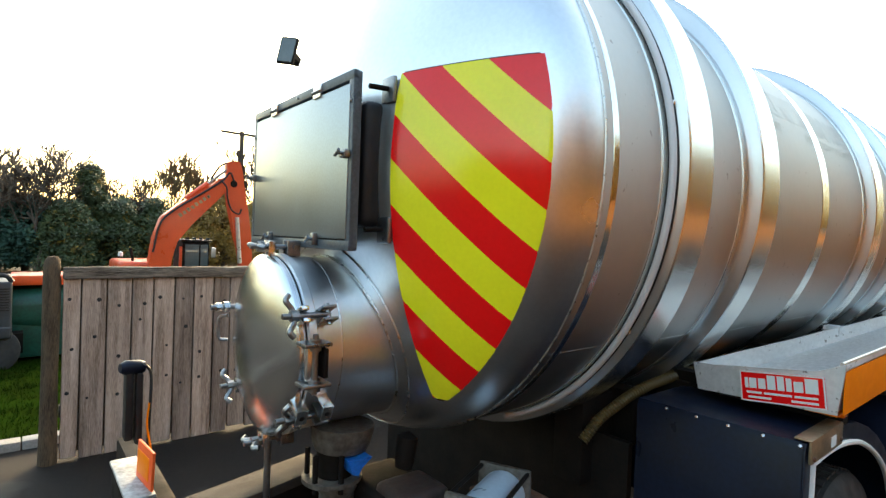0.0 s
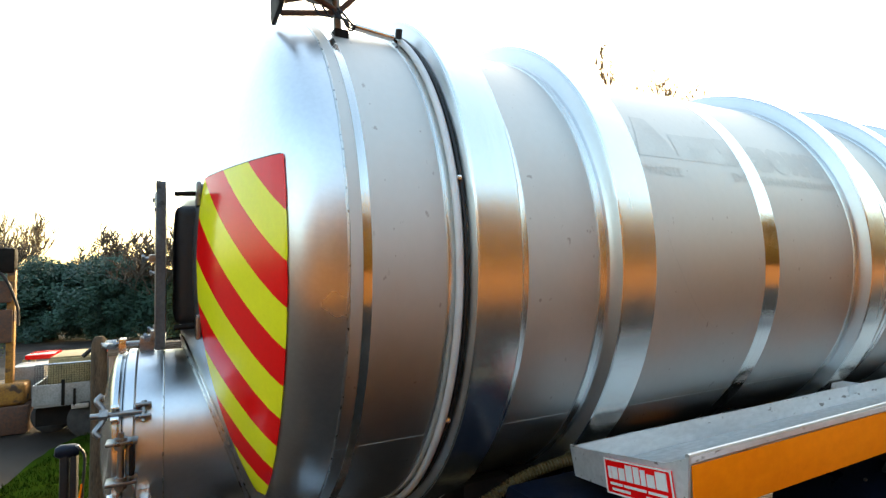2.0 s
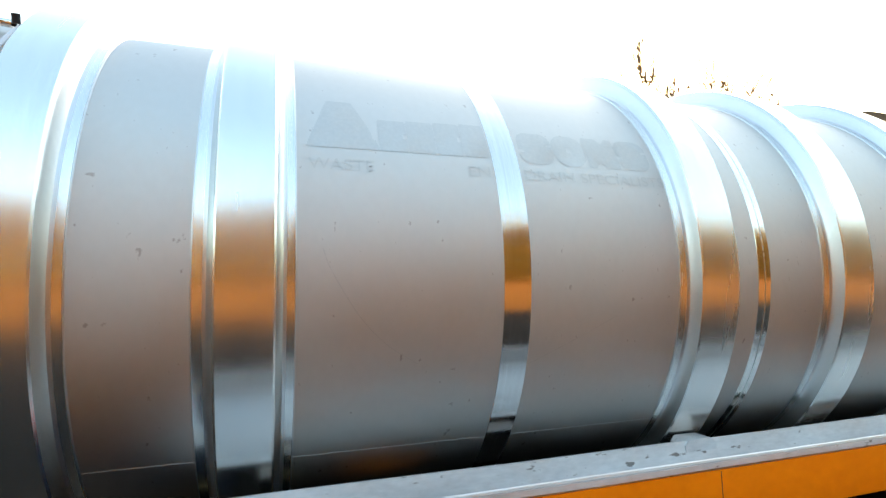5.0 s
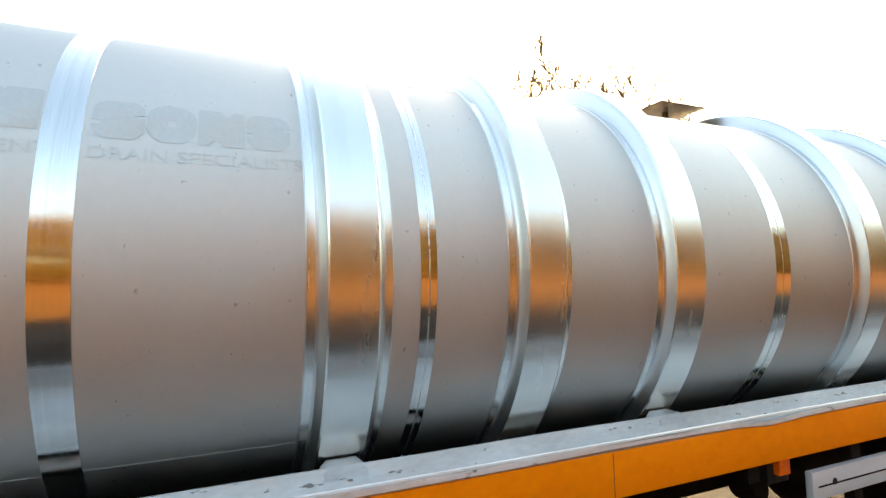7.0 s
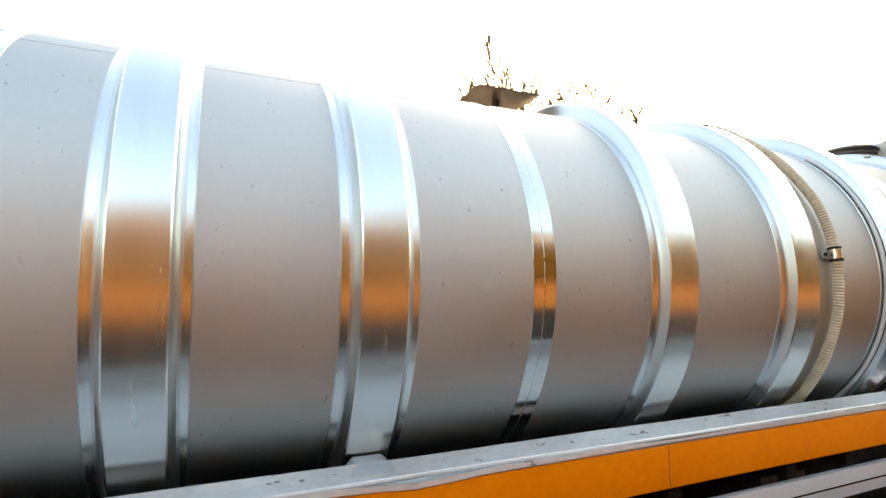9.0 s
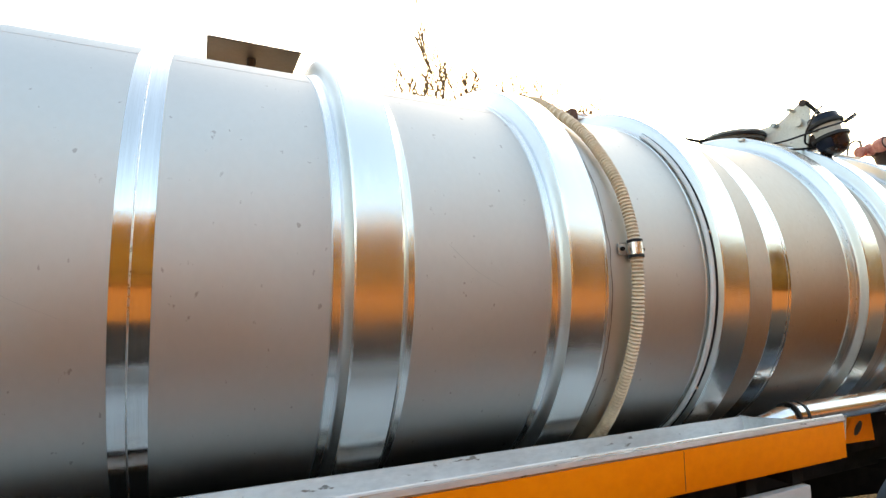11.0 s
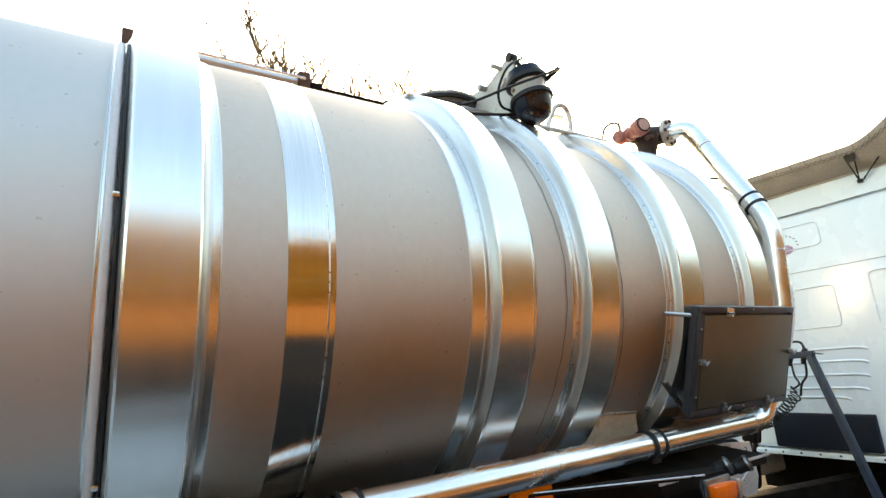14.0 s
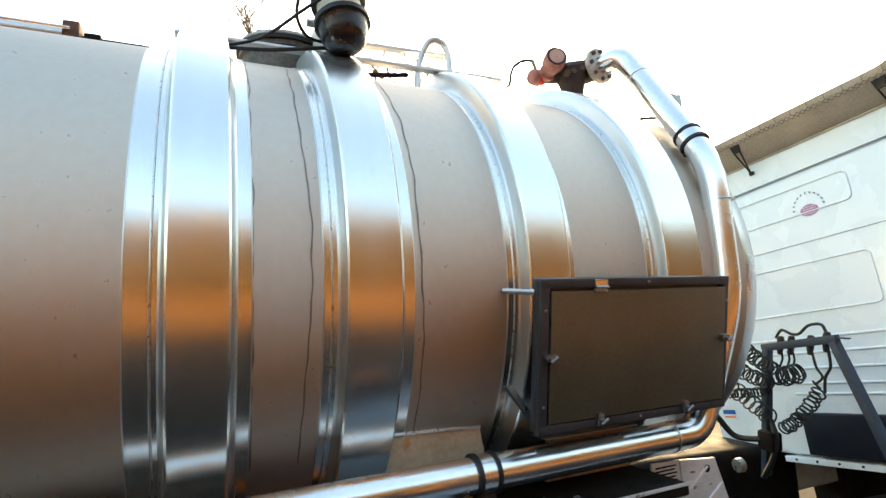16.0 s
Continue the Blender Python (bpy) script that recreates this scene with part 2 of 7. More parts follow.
ACTB = mat("scuffed_black_paint", (0.010, 0.012, 0.018), 0.25, 0.0, dark=(0.022, 0.012, 0.008), scale=14, fine=70, bump=0.15, spots=((0.20, 0.12, 0.08), 26.0, 0.66))
STANDN = mat("worn_navy_steel", (0.022, 0.042, 0.075), 0.5, 0.0, dark=(0.012, 0.020, 0.036), scale=9, fine=70, bump=0.2)
NETG = mat("grey_net_cord", (0.26, 0.22, 0.17), 0.7, 0.0, scale=20, fine=90, bump=0.1)
FLANGEW = mat("pale_flange_steel", (0.66, 0.64, 0.60), 0.5, 0.4, dark=(0.42, 0.37, 0.31), scale=14, fine=70, bump=0.15)
MGREY = mat("grey_plastic_guard", (0.19, 0.225, 0.27), 0.4, 0.0, dark=(0.13, 0.155, 0.19), scale=6, fine=80, bump=0.1)
DOORST = mat("door_steel", (0.60, 0.635, 0.67), 0.22, 1.0, dark=(0.57, 0.58, 0.585), scale=3, fine=60, bump=0.01, bscale=120, spread=0.04, wave=0.10, wscale=4.0)
NECKST = mat("neck_steel", (0.76, 0.785, 0.81), 0.38, 1.0, dark=(0.70, 0.725, 0.75), scale=3, fine=70, bump=0.02, bscale=200, spread=0.06, wave=0.10, wscale=3.0)
FLUO = mat("fluorescent_board", (1.0, 0.13, 0.02), 0.5, 0.0, amount=0.15)
FRAMEB = mat("black_box_frame", (0.042, 0.042, 0.046), 0.4, 0.0, scale=9, fine=120, bump=0.1)
PALEPINK = mat("pale_pink_disc", (0.58, 0.36, 0.30), 0.5, 0.0, dark=(0.42, 0.24, 0.19), scale=30, fine=120, bump=0.1)
CREAMP = mat("chipped_cream_paint", (0.62, 0.60, 0.54), 0.5, 0.0, dark=(0.50, 0.47, 0.41), scale=8, fine=80, bump=0.1, spots=((0.10, 0.05, 0.03), 14.0, 0.66))
HOSED = mat("dirty_yellow_hose", (0.11, 0.072, 0.02), 0.5, 0.0, dark=(0.08, 0.055, 0.02), scale=14, fine=90, bump=0.1)
RAILW = mat("anodised_rail", (0.70, 0.70, 0.70), 0.45, 0.25, dark=(0.62, 0.62, 0.62), scale=6, fine=80, bump=0.05, stretch=(0.4, 4, 4))
CAPB = mat("brown_cap_underside", (0.10, 0.062, 0.036), 0.5, 0.3, dark=(0.07, 0.042, 0.024), scale=6, fine=60, bump=0.05)
DIGY = mat("rusty_yellow_paint", (0.40, 0.19, 0.022), 0.6, 0.0, dark=(0.16, 0.07, 0.015), scale=6, fine=40, bump=0.3, spots=((0.06, 0.03, 0.015), 5.0, 0.55))
STAIN = mat("dark_run_mark", (0.30, 0.265, 0.23), 0.55, 0.9, amount=0.3, bump=0.0)

# ------------------------------------------------------------------ mesh tools


def finish(ob, smooth=40):
    me = ob.data
    if smooth:
        me.polygons.foreach_set("use_smooth", [True] * len(me.polygons))
        me.set_sharp_from_angle(angle=radians(smooth))
    return ob


def mesh_of(name, bm, material, smooth=40):
    bmesh.ops.recalc_face_normals(bm, faces=bm.faces)
    me = bpy.data.meshes.new(name)
    bm.to_mesh(me)
    bm.free()
    me.materials.append(material)
    return me


def part(name, bm, material, parent=None, label="", smooth=40):
    """One mesh object, under a thing or a part."""
    ob = new(name, mesh_of(name, bm, material))
    finish(ob, smooth)
    if parent is not None:
        ob.parent = parent
    if label:
        ob["label"] = label
    return ob


def thing(name, at=(0, 0, 0), rz=0.0, label="", category="", group="", kind=""):
    e = new(name)
    e.empty_display_size = 0.1
    e.matrix_basis = pose(*at, 0, 0, rz)
    return tagged(e, label, category, group, kind)


def box(bm, x0, x1, y0, y1, z0, z1, bevel=0.0, seg=2, m=None):
    r = bmesh.ops.create_cube(bm, size=1.0)
    vs = r["verts"]
    for v in vs:
        v.co = Vector(((x0 + x1) / 2 + v.co.x * (x1 - x0), (y0 + y1) / 2 + v.co.y * (y1 - y0), (z0 + z1) / 2 + v.co.z * (z1 - z0)))
    if bevel:
        es = list({e for v in vs for e in v.link_edges})
        out = bmesh.ops.bevel(bm, geom=es, offset=bevel, segments=seg, affect="EDGES", profile=0.6)
        vs = list({v for f in out["faces"] for v in f.verts} | {v for v in vs if v.is_valid})
    if m is not None:
        for v in vs:
            v.co = m @ v.co
    return vs


def boxm(x0, x1, y0, y1, z0, z1, bevel=0.0, seg=2, m=None):
    bm = bmesh.new()
    box(bm, x0, x1, y0, y1, z0, z1, bevel, seg, m)
    return bm


def lathe(bm, profile, origin=(0, 0, 0), axis=(1, 0, 0), seg=48, a0=0.0, a1=360.0, cap=False):
    """Turns (along, radius) pairs round an axis."""
    ax = Vector(axis).normalized()
    u = ax.orthogonal().normalized() if abs(ax.x) < 0.99 else Vector((0, -1, 0))
    w = ax.cross(u)
    o = Vector(origin)
    full = abs(a1 - a0) >= 359.9
    n = seg if full else seg + 1
    rows = []
    for s, r in profile:
        row = []
        if r < 1e-6:
            row = [bm.verts.new(o + ax * s)] * n
        else:
            for i in range(n):
                a = radians(a0 + (a1 - a0) * i / seg)
                row.append(bm.verts.new(o + ax * s + (u * math.cos(a) + w * math.sin(a)) * r))
        rows.append(row)
    for p, q in zip(rows, rows[1:]):
        for i in range(seg):
            j = (i + 1) % n
            vs = []
            for v in (p[i], p[j], q[j], q[i]):
                if v not in vs:
                    vs.append(v)
            if len(vs) > 2:
                bm.faces.new(vs)
    if cap and full:
        for row in (rows[0], rows[-1]):
            if len(set(row)) > 2:
                bm.faces.new(row)
    return bm


def tube(bm, pts, r, seg=12, cap=True, ribs=None, closed=False):
    """A round tube along points; r a number or a function of the length along it."""
    P = [Vector(p) for p in pts]
    n = len(P)
    rings, up, s = [], None, 0.0
    for i, p in enumerate(P):
        if closed:
            d = P[(i + 1) % n] - P[i - 1]
        else:
            d = P[min(i + 1, n - 1)] - P[max(i - 1, 0)]
        d.normalize()
        if up is None:
            up = d.orthogonal().normalized()
        up = (up - d * up.dot(d)).normalized()
        w = d.cross(up)
        if i:
            s += (P[i] - P[i - 1]).length
        rr = r(s) if callable(r) else r
        rings.append([bm.verts.new(p + (up * math.cos(2 * math.pi * k / seg) + w * math.sin(2 * math.pi * k / seg)) * rr) for k in range(seg)])
    pairs = list(zip(rings, rings[1:])) + ([(rings[-1], rings[0])] if closed else [])
    for a, b in pairs:
        for k in range(seg):
            bm.faces.new((a[k], a[(k + 1) % seg], b[(k + 1) % seg], b[k]))
    if cap and not closed:
        bm.faces.new(rings[0])
        bm.faces.new(rings[-1][::-1])
    return bm


def curve_pts(ctrl, per=10):
    """A smooth line through control points (Catmull-Rom)."""
    C = [Vector(c) for c in ctrl]
    C = [C[0] * 2 - C[1]] + C + [C[-1] * 2 - C[-2]]
    out = []
    for i in range(1, len(C) - 2):
        for k in range(per):
            t = k / per
            a, b, c, d = C[i - 1], C[i], C[i + 1], C[i + 2]
            out.append(0.5 * ((2 * b) + (c - a) * t + (2 * a - 5 * b + 4 * c - d) * t * t + (3 * b - a - 3 * c + d) * t ** 3))
    out.append(C[-2])
    return out


def bent_pipe(ctrl, rad, per=6):
    """Straight runs with round elbows of the given radius."""
    C = [Vector(c) for c in ctrl]
    out = [C[0]]
    for a, b, c in zip(C, C[1:], C[2:]):
        d1, d2 = (a - b).normalized(), (c - b).normalized()
        k = min(rad, (a - b).length * 0.48, (c - b).length * 0.48)
        p, q = b + d1 * k, b + d2 * k
        for i in range(per + 1):
            t = i / per
            out.append((1 - t) ** 2 * p + 2 * t * (1 - t) * b + t * t * q)
    out.append(C[-1])
    return out


def prism(bm, poly, depth_vec):
    """A flat polygon (3D points) given thickness."""
    a = [bm.verts.new(Vector(p)) for p in poly]
    b = [bm.verts.new(Vector(p) + Vector(depth_vec)) for p in poly]
    bm.faces.new(a)
    bm.faces.new(b[::-1])
    n = len(a)
    for i in range(n):
        bm.faces.new((a[i], a[(i + 1) % n], b[(i + 1) % n], b[i]))
    return bm


AXZ, RAD = 2.13, 0.945


def on_tank(x, deg, r=RAD):
    """A place on the barrel: degrees up from the level line of the near side."""
    a = radians(deg)
    return Vector((x, -math.cos(a) * r, AXZ + math.sin(a) * r))

# ------------------------------------------------------------------ ground and setting
bm = bmesh.new()
bmesh.ops.create_grid(bm, x_segments=40, y_segments=40, size=300)
ground = part("ground", bm, ASPH, smooth=0)
tagged(ground, "worn grey yard of tarmac and packed dirt", "ground", kind="structure")

bm = bmesh.new()
for i in range(20):
    box(bm, -14 + i * 0.92, -13.09 + i * 0.92, 3.86, 4.0, -0.1, 0.075, 0.012)
tagged(part("kerb", bm, KERB), "pale concrete kerb along the grass", "kerb", kind="structure")

bm = bmesh.new()
bmesh.ops.create_grid(bm, x_segments=80, y_segments=40, size=1)
for v in bm.verts:
    t = (v.co.y + 1) / 2
    y = 4.0 + 3.85 * t
    x0 = -2.32 + 0.98 * t ** 0.8 + 0.08 * math.sin(t * 9)
    v.co = Vector((x0 + (12 - x0) * (v.co.x + 1) / 2, y, 0.055 + 0.03 * noise.noise(v.co * 9) - 0.06 * max(0, t - 0.9) * 10))
tagged(part("lawn", bm, GRASS), "short green grass behind the kerb", "grass", kind="structure")

rng = random.Random(3)
verts, faces = [], []
for i in range(9000):
    y = 4.05 + 3.7 * rng.random()
    x = -2.26 + 0.98 * ((y - 4) / 3.85) ** 0.8 + 2.4 * rng.random() ** 1.2
    h, a, w = rng.uniform(0.02, 0.055), rng.uniform(0, 6.28), 0.006
    dx, dy = math.cos(a) * w, math.sin(a) * w
    lx, ly = rng.uniform(-0.03, 0.03), rng.uniform(-0.03, 0.03)
    k = len(verts)
    verts += [(x - dx, y - dy, 0.04), (x + dx, y + dy, 0.04), (x + lx, y + ly, 0.05 + h)]
    faces.append((k, k + 1, k + 2))
me = bpy.data.meshes.new("grass")
me.from_pydata(verts, [], faces)
me.materials.append(GRASS)
tagged(new("grass", me), "blades of short green grass", "grass", kind="stuff")

# sandy yard and a clipped russet hedge behind the walk, which the bright steel mirrors
bm = bmesh.new()
bmesh.ops.create_grid(bm, x_segments=60, y_segments=10, size=1)
for v in bm.verts:
    v.co = Vector((v.co.x * 60 + 5, -16.6 + v.co.y * 10.0 + 0.5 * noise.noise(Vector((v.co.x * 20, v.co.y, 0))), 0.006))
tagged(part("gravel_yard", bm, GRAVEL, smooth=0), "sandy gravel across the yard", "gravel", kind="structure")
bm = bmesh.new()
prev = None
for k in range(121):
    x = -60 + k * 1.1
    h = 2.6 + 0.7 * noise.noise(Vector((x * 0.13, 0, 0))) + 0.4 * noise.noise(Vector((x * 0.6, 3, 0)))
    row = [bm.verts.new((x, -26 + 0.5 * noise.noise(Vector((x * 0.5, z * 2, 7))) + (0.5 if z == 1 else 0), z * h)) for z in (0, 0.3, 0.6, 0.85, 1)]
    row.append(bm.verts.new((x, -28, h * 0.9)))
    row.append(bm.verts.new((x, -28, 0)))
    if prev:
        for a, b, c, d in zip(prev, prev[1:], row[1:], row):
            bm.faces.new((a, b, c, d))
    prev = row
tagged(part("hedge_south", bm, HEDGE), "long russet beech hedge closing the yard", "hedge", kind="structure")
# Unseen tall hedge added to block the low western sky from the steel.
bm = bmesh.new()
prev = None
for k in range(41):
    y = -30 + k * 0.8
    h = 7.5 + 1.2 * noise.noise(Vector((y * 0.2, 4, 0))) + 0.6 * noise.noise(Vector((y * 0.8, 9, 0)))
    row = [bm.verts.new((-31 + 0.7 * noise.noise(Vector((y * 0.5, z * 3, 2))) - (0.8 if z == 1 else 0), y, z * h)) for z in (0, 0.25, 0.5, 0.75, 0.9, 1)]
    row.append(bm.verts.new((-34, y, h * 0.9)))
    row.append(bm.verts.new((-34, y, 0)))
    if prev:
        for a, b, c, d in zip(prev, prev[1:], row[1:], row):
            bm.faces.new((a, d, c, b))
    prev = row
tagged(part("hedge_west", bm, HEDGE), "unseen tall hedge added to keep the western sky off the steel", "hedge", kind="structure")

# ------------------------------------------------------------------ tank trailer
trailer = thing("tank_trailer", (0, 0, 0), 0, "stainless steel vacuum tank trailer with stiffening rings and orange side beam", "tank trailer")

SEG = 160
bm = bmesh.new()
lathe(bm, [(0.0, RAD)] + [(0.25 * i, RAD) for i in range(1, 29)] + [(7.03, RAD)], (0, 0, AXZ), seg=SEG)
part("barrel", bm, STEEL, trailer, "satin stainless steel barrel")
bm = bmesh.new()
lathe(bm, [(7.03, RAD)] + [(7.03 + 0.25 * i, RAD) for i in range(1, 13)] + [(10.24, RAD)], (0, 0, AXZ), seg=SEG)
part("front_barrel", bm, STEELF, trailer, "smoother steel of the front course, the ground's brown reflection in its colour")

bm = bmesh.new()
prof = [(0.0, RAD), (-0.035, 0.943), (-0.07, 0.936), (-0.10, 0.922), (-0.125, 0.904), (-0.145, 0.882), (-0.165, 0.852)]
prof += [(-0.387 + r * r / 3.3, r) for r in (0.80, 0.72, 0.64, 0.56, 0.48, 0.40, 0.32, 0.24, 0.16, 0.08)] + [(-0.387, 0.0)]
lathe(bm, prof, (0, 0, AXZ), seg=SEG)
rear_dish = part("rear_dish", bm, DISH, trailer, "smooth dished rear end of polished steel")

bm = bmesh.new()
prof = [(10.24, RAD), (10.28, 0.942), (10.32, 0.93), (10.36, 0.905), (10.40, 0.865), (10.43, 0.82)]
prof += [(10.63 - r * r / 3.3, r) for r in (0.76, 0.64, 0.5, 0.36, 0.2)] + [(10.63, 0.0)]
lathe(bm, prof, (0, 0, AXZ), seg=SEG)
part("front_dish", bm, DISH, trailer, "dished front end of polished steel")

# stiffening rings: hat sections of polished sheet
RINGS = [(0.357, 0.512), (0.913, 1.071), (2.520, 2.685), (3.233, 3.396), (3.940, 4.103), (5.271, 5.436), (6.103, 6.271),
         (6.943, 7.113), (8.076, 8.228), (8.531, 8.695), (9.132, 9.295), (9.745, 9.926)]
RT = RAD + 0.0515
for i, (a, b) in enumerate(RINGS):
    bm = bmesh.new()
    fl = {0: 0.072, 7: 0.055, 8: 0.095}.get(i, 0.058)
    w = 0.62 if i > 7 else 1.0           # the front rings have tighter folds
    pf = [(a - fl, RAD - 0.002), (a - fl + 0.002, RAD + 0.004), (a - 0.030 * w, RAD + 0.005), (a - 0.020 * w, RAD + 0.009), (a - 0.010 * w, RAD + 0.022),
          (a - 0.005, RAD + 0.040), (a - 0.001, RT - 0.004), (a + 0.005, RT), (b - 0.005, RT), (b + 0.001, RT - 0.004), (b + 0.005, RAD + 0.040),
          (b + 0.010 * w, RAD + 0.022), (b + 0.020 * w, RAD + 0.009), (b + 0.030 * w, RAD + 0.005), (b + 0.052, RAD + 0.004), (b + 0.054, RAD - 0.002)]
    lathe(bm, pf, (0, 0, AXZ), seg=SEG)
    for v in bm.verts:                     # the hat is deeper over the top
        r = math.hypot(v.co.y, v.co.z - AXZ)
        if r > RAD + 0.005:
            s = (v.co.z - AXZ) / r
            k = (RAD + 0.005 + (r - RAD - 0.005) * (1 + 0.75 * max(0.0, s) ** 1.5)) / r
            v.co.y, v.co.z = v.co.y * k, AXZ + (v.co.z - AXZ) * k
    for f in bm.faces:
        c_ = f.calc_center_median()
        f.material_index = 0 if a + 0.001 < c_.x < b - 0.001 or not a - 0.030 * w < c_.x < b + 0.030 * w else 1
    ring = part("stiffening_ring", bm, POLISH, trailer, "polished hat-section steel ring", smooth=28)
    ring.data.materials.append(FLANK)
    # weld beads along both flanges
    for x in (a - fl, b + 0.054):
        bm = lathe(bmesh.new(), [(x - 0.0030, RAD - 0.001), (x - 0.0020, RAD + 0.0016), (x, RAD + 0.0026), (x + 0.0020, RAD + 0.0016), (x + 0.0030, RAD - 0.001)], (0, 0, AXZ), seg=SEG)
        part("weld_bead", bm, FLANK, ring)
    if i > 7:                              # a rough standing weld on the flange
        bm = bmesh.new()
        rows = []
        for k in range(480):
            t = 2 * math.pi * k / 480
            h = 0.0030 + 0.0016 * noise.noise(Vector((k * 0.9, i, 1)))
            rows.append([bm.verts.new((a - 0.034 + dx, -math.cos(t) * (RAD + 0.0045 + h * f), AXZ + math.sin(t) * (RAD + 0.0045 + h * f))) for dx, f in ((-0.0035, 0), (-0.0012, 1), (0.0012, 1), (0.0035, 0))])
        for p, q in zip(rows, rows[1:] + rows[:1]):
            for u0, u1, v1, v0 in zip(p, p[1:], q[1:], q):
                bm.faces.new((u0, u1, v1, v0))
        part("weld_bead", bm, WELD, ring, "bright standing weld")

# ground-down weld strips
for a, b in [(0.037, 0.063), (1.769, 1.866), (2.836, 2.896), (4.620, 4.722), (7.344, 7.490)]:
    bm = bmesh.new()
    lathe(bm, [(a, RAD), (a + 0.001, RAD + 0.0016), (b - 0.001, RAD + 0.0016), (b, RAD)], (0, 0, AXZ), seg=SEG)
    strip = part("polished_strip", bm, STRAP, trailer, "mirror-bright ground strip", smooth=30)
    bead_x = {2.836: 2.868, 4.620: 4.668, 7.344: 7.468}.get(a)
    if bead_x:                             # a weld left standing on the strip, rough and bright
        rows = []
        bm = bmesh.new()
        for k in range(720):
            t = 2 * math.pi * k / 720
            h = 0.0016 + 0.0007 * noise.noise(Vector((k * 0.7, a, 1)))
            rows.append([bm.verts.new((bead_x + dx, -math.cos(t) * (RAD + 0.0012 + h * f), AXZ + math.sin(t) * (RAD + 0.0012 + h * f))) for dx, f in ((-0.003, 0), (-0.0012, 1), (0.0012, 1), (0.003, 0))])
        for p, q in zip(rows, rows[1:] + rows[:1]):
            for u0, u1, v1, v0 in zip(p, p[1:], q[1:], q):
                bm.faces.new((u0, u1, v1, v0))
        part("weld_bead", bm, WELD, strip, "bright standing weld")

# welds: rear seam and the long lower seams
bm = bmesh.new()
rr = random.Random(5)
tube(bm, [(rr.uniform(-0.001, 0.001), -math.cos(2 * math.pi * k / 300) * (RAD + 0.001), AXZ + math.sin(2 * math.pi * k / 300) * (RAD + 0.001)) for k in range(300)],
     0.004, 6, closed=True)
part("weld_bead", bm, WELD, trailer)
for x0, x1, deg in [(0.0, 0.30, -35.5), (0.57, 0.86, -36.5), (1.12, 2.46, -38), (2.90, 3.18, 53.5), (3.45, 3.88, 53.5), (4.16, 4.62, 53.6), (4.73, 5.21, 53.6), (5.49, 6.04, 53.4)]:
    bm = bmesh.new()
    pts = [on_tank(x0 + (x1 - x0) * k / 40, deg + 0.25 * noise.noise(Vector((x0 * 9 + k * 0.6, 1, 1))), RAD - 0.0002) for k in range(41)]
    tube(bm, pts, 0.0012, 6)
    part("weld_bead", bm, FLANK, trailer)

# wandering dark run marks between the front rings
for x, s in [(8.283, 1), (8.432, 2), (8.778, 3), (6.345, 5)]:
    bm = bmesh.new()
    prev = None
    for k in range(90):
        d = 58 - 95 * k / 89
        wx = x + 0.007 * noise.noise(Vector((s * 7, k * 0.2, 0))) + 0.016 * noise.noise(Vector((s * 3, k * 0.03, 4)))
        w = 0.0024 + 0.0020 * noise.noise(Vector((s, k * 0.3, 2)))
        q = (bm.verts.new(on_tank(wx - w, d, RAD + 0.0012)), bm.verts.new(on_tank(wx + w, d, RAD + 0.0012)))
        if prev:
            bm.faces.new((prev[0], prev[1], q[1], q[0]))
        prev = q
    part("run_mark", bm, STAIN, trailer, "thin dark run mark on the steel")

# lettering left as a faint shadow


def on_barrel(ob_data_text, size, x, deg, stretch=1.0, label=""):
    cu = bpy.data.curves.new("text", "FONT")
    cu.body, cu.size = ob_data_text, size
    tmp = bpy.data.objects.new("tmp_text", cu)
    scene.collection.objects.link(tmp)
    bpy.context.view_layer.update()
    me = bpy.data.meshes.new_from_object(tmp.evaluated_get(bpy.context.evaluated_depsgraph_get()))
    bpy.data.objects.remove(tmp)
    b2 = bmesh.new()
    b2.from_mesh(me)
    bpy.data.meshes.remove(me)
    for v in b2.verts:
        v.co = on_tank(x + v.co.x * stretch, deg + math.degrees(v.co.y / RAD), RAD + 0.0011)
    return part("faded_lettering", b2, GHOSTL, trailer, label, smooth=0)


on_barrel("WASTE", 0.058, 1.160, 18.1, 1.07, "faint shadow of removed lettering")
on_barrel("ENT", 0.058, 1.672, 18.3, 1.16, "faint shadow of removed lettering")
on_barrel("DRAIN SPECIALISTS", 0.058, 1.877, 18.2, 1.16, "faint shadow of removed lettering")


def ghost_shape(x0, x1, d0, d1, inside, cell=0.0035):
    """A faint flat shape on the barrel: the cells for which inside(u, v) holds, u and v running from 0 to 1."""
    nu, nv = max(2, int((x1 - x0) / cell)), max(2, int(radians(d1 - d0) * RAD / cell))
    bm = bmesh.new()
    grid = {}

    def corner(i, j):
        if (i, j) not in grid:
            grid[i, j] = bm.verts.new(on_tank(x0 + (x1 - x0) * i / nu, d0 + (d1 - d0) * j / nv, RAD + 0.0007))
        return grid[i, j]
    for i in range(nu):
        for j in range(nv):
            if inside((i + 0.5) / nu, (j + 0.5) / nv):
                bm.faces.new((corner(i, j), corner(i + 1, j), corner(i + 1, j + 1), corner(i, j + 1)))
    part("faded_logo", bm, GHOST, trailer, "faint block shadow of a removed sign", smooth=0)


def block(u, v, r=0.22):
    """A square with round corners."""
    du, dv = max(0.0, abs(u - 0.5) - 0.5 + r), max(0.0, abs(v - 0.5) - 0.5 + r)
    return du * du + dv * dv < r * r


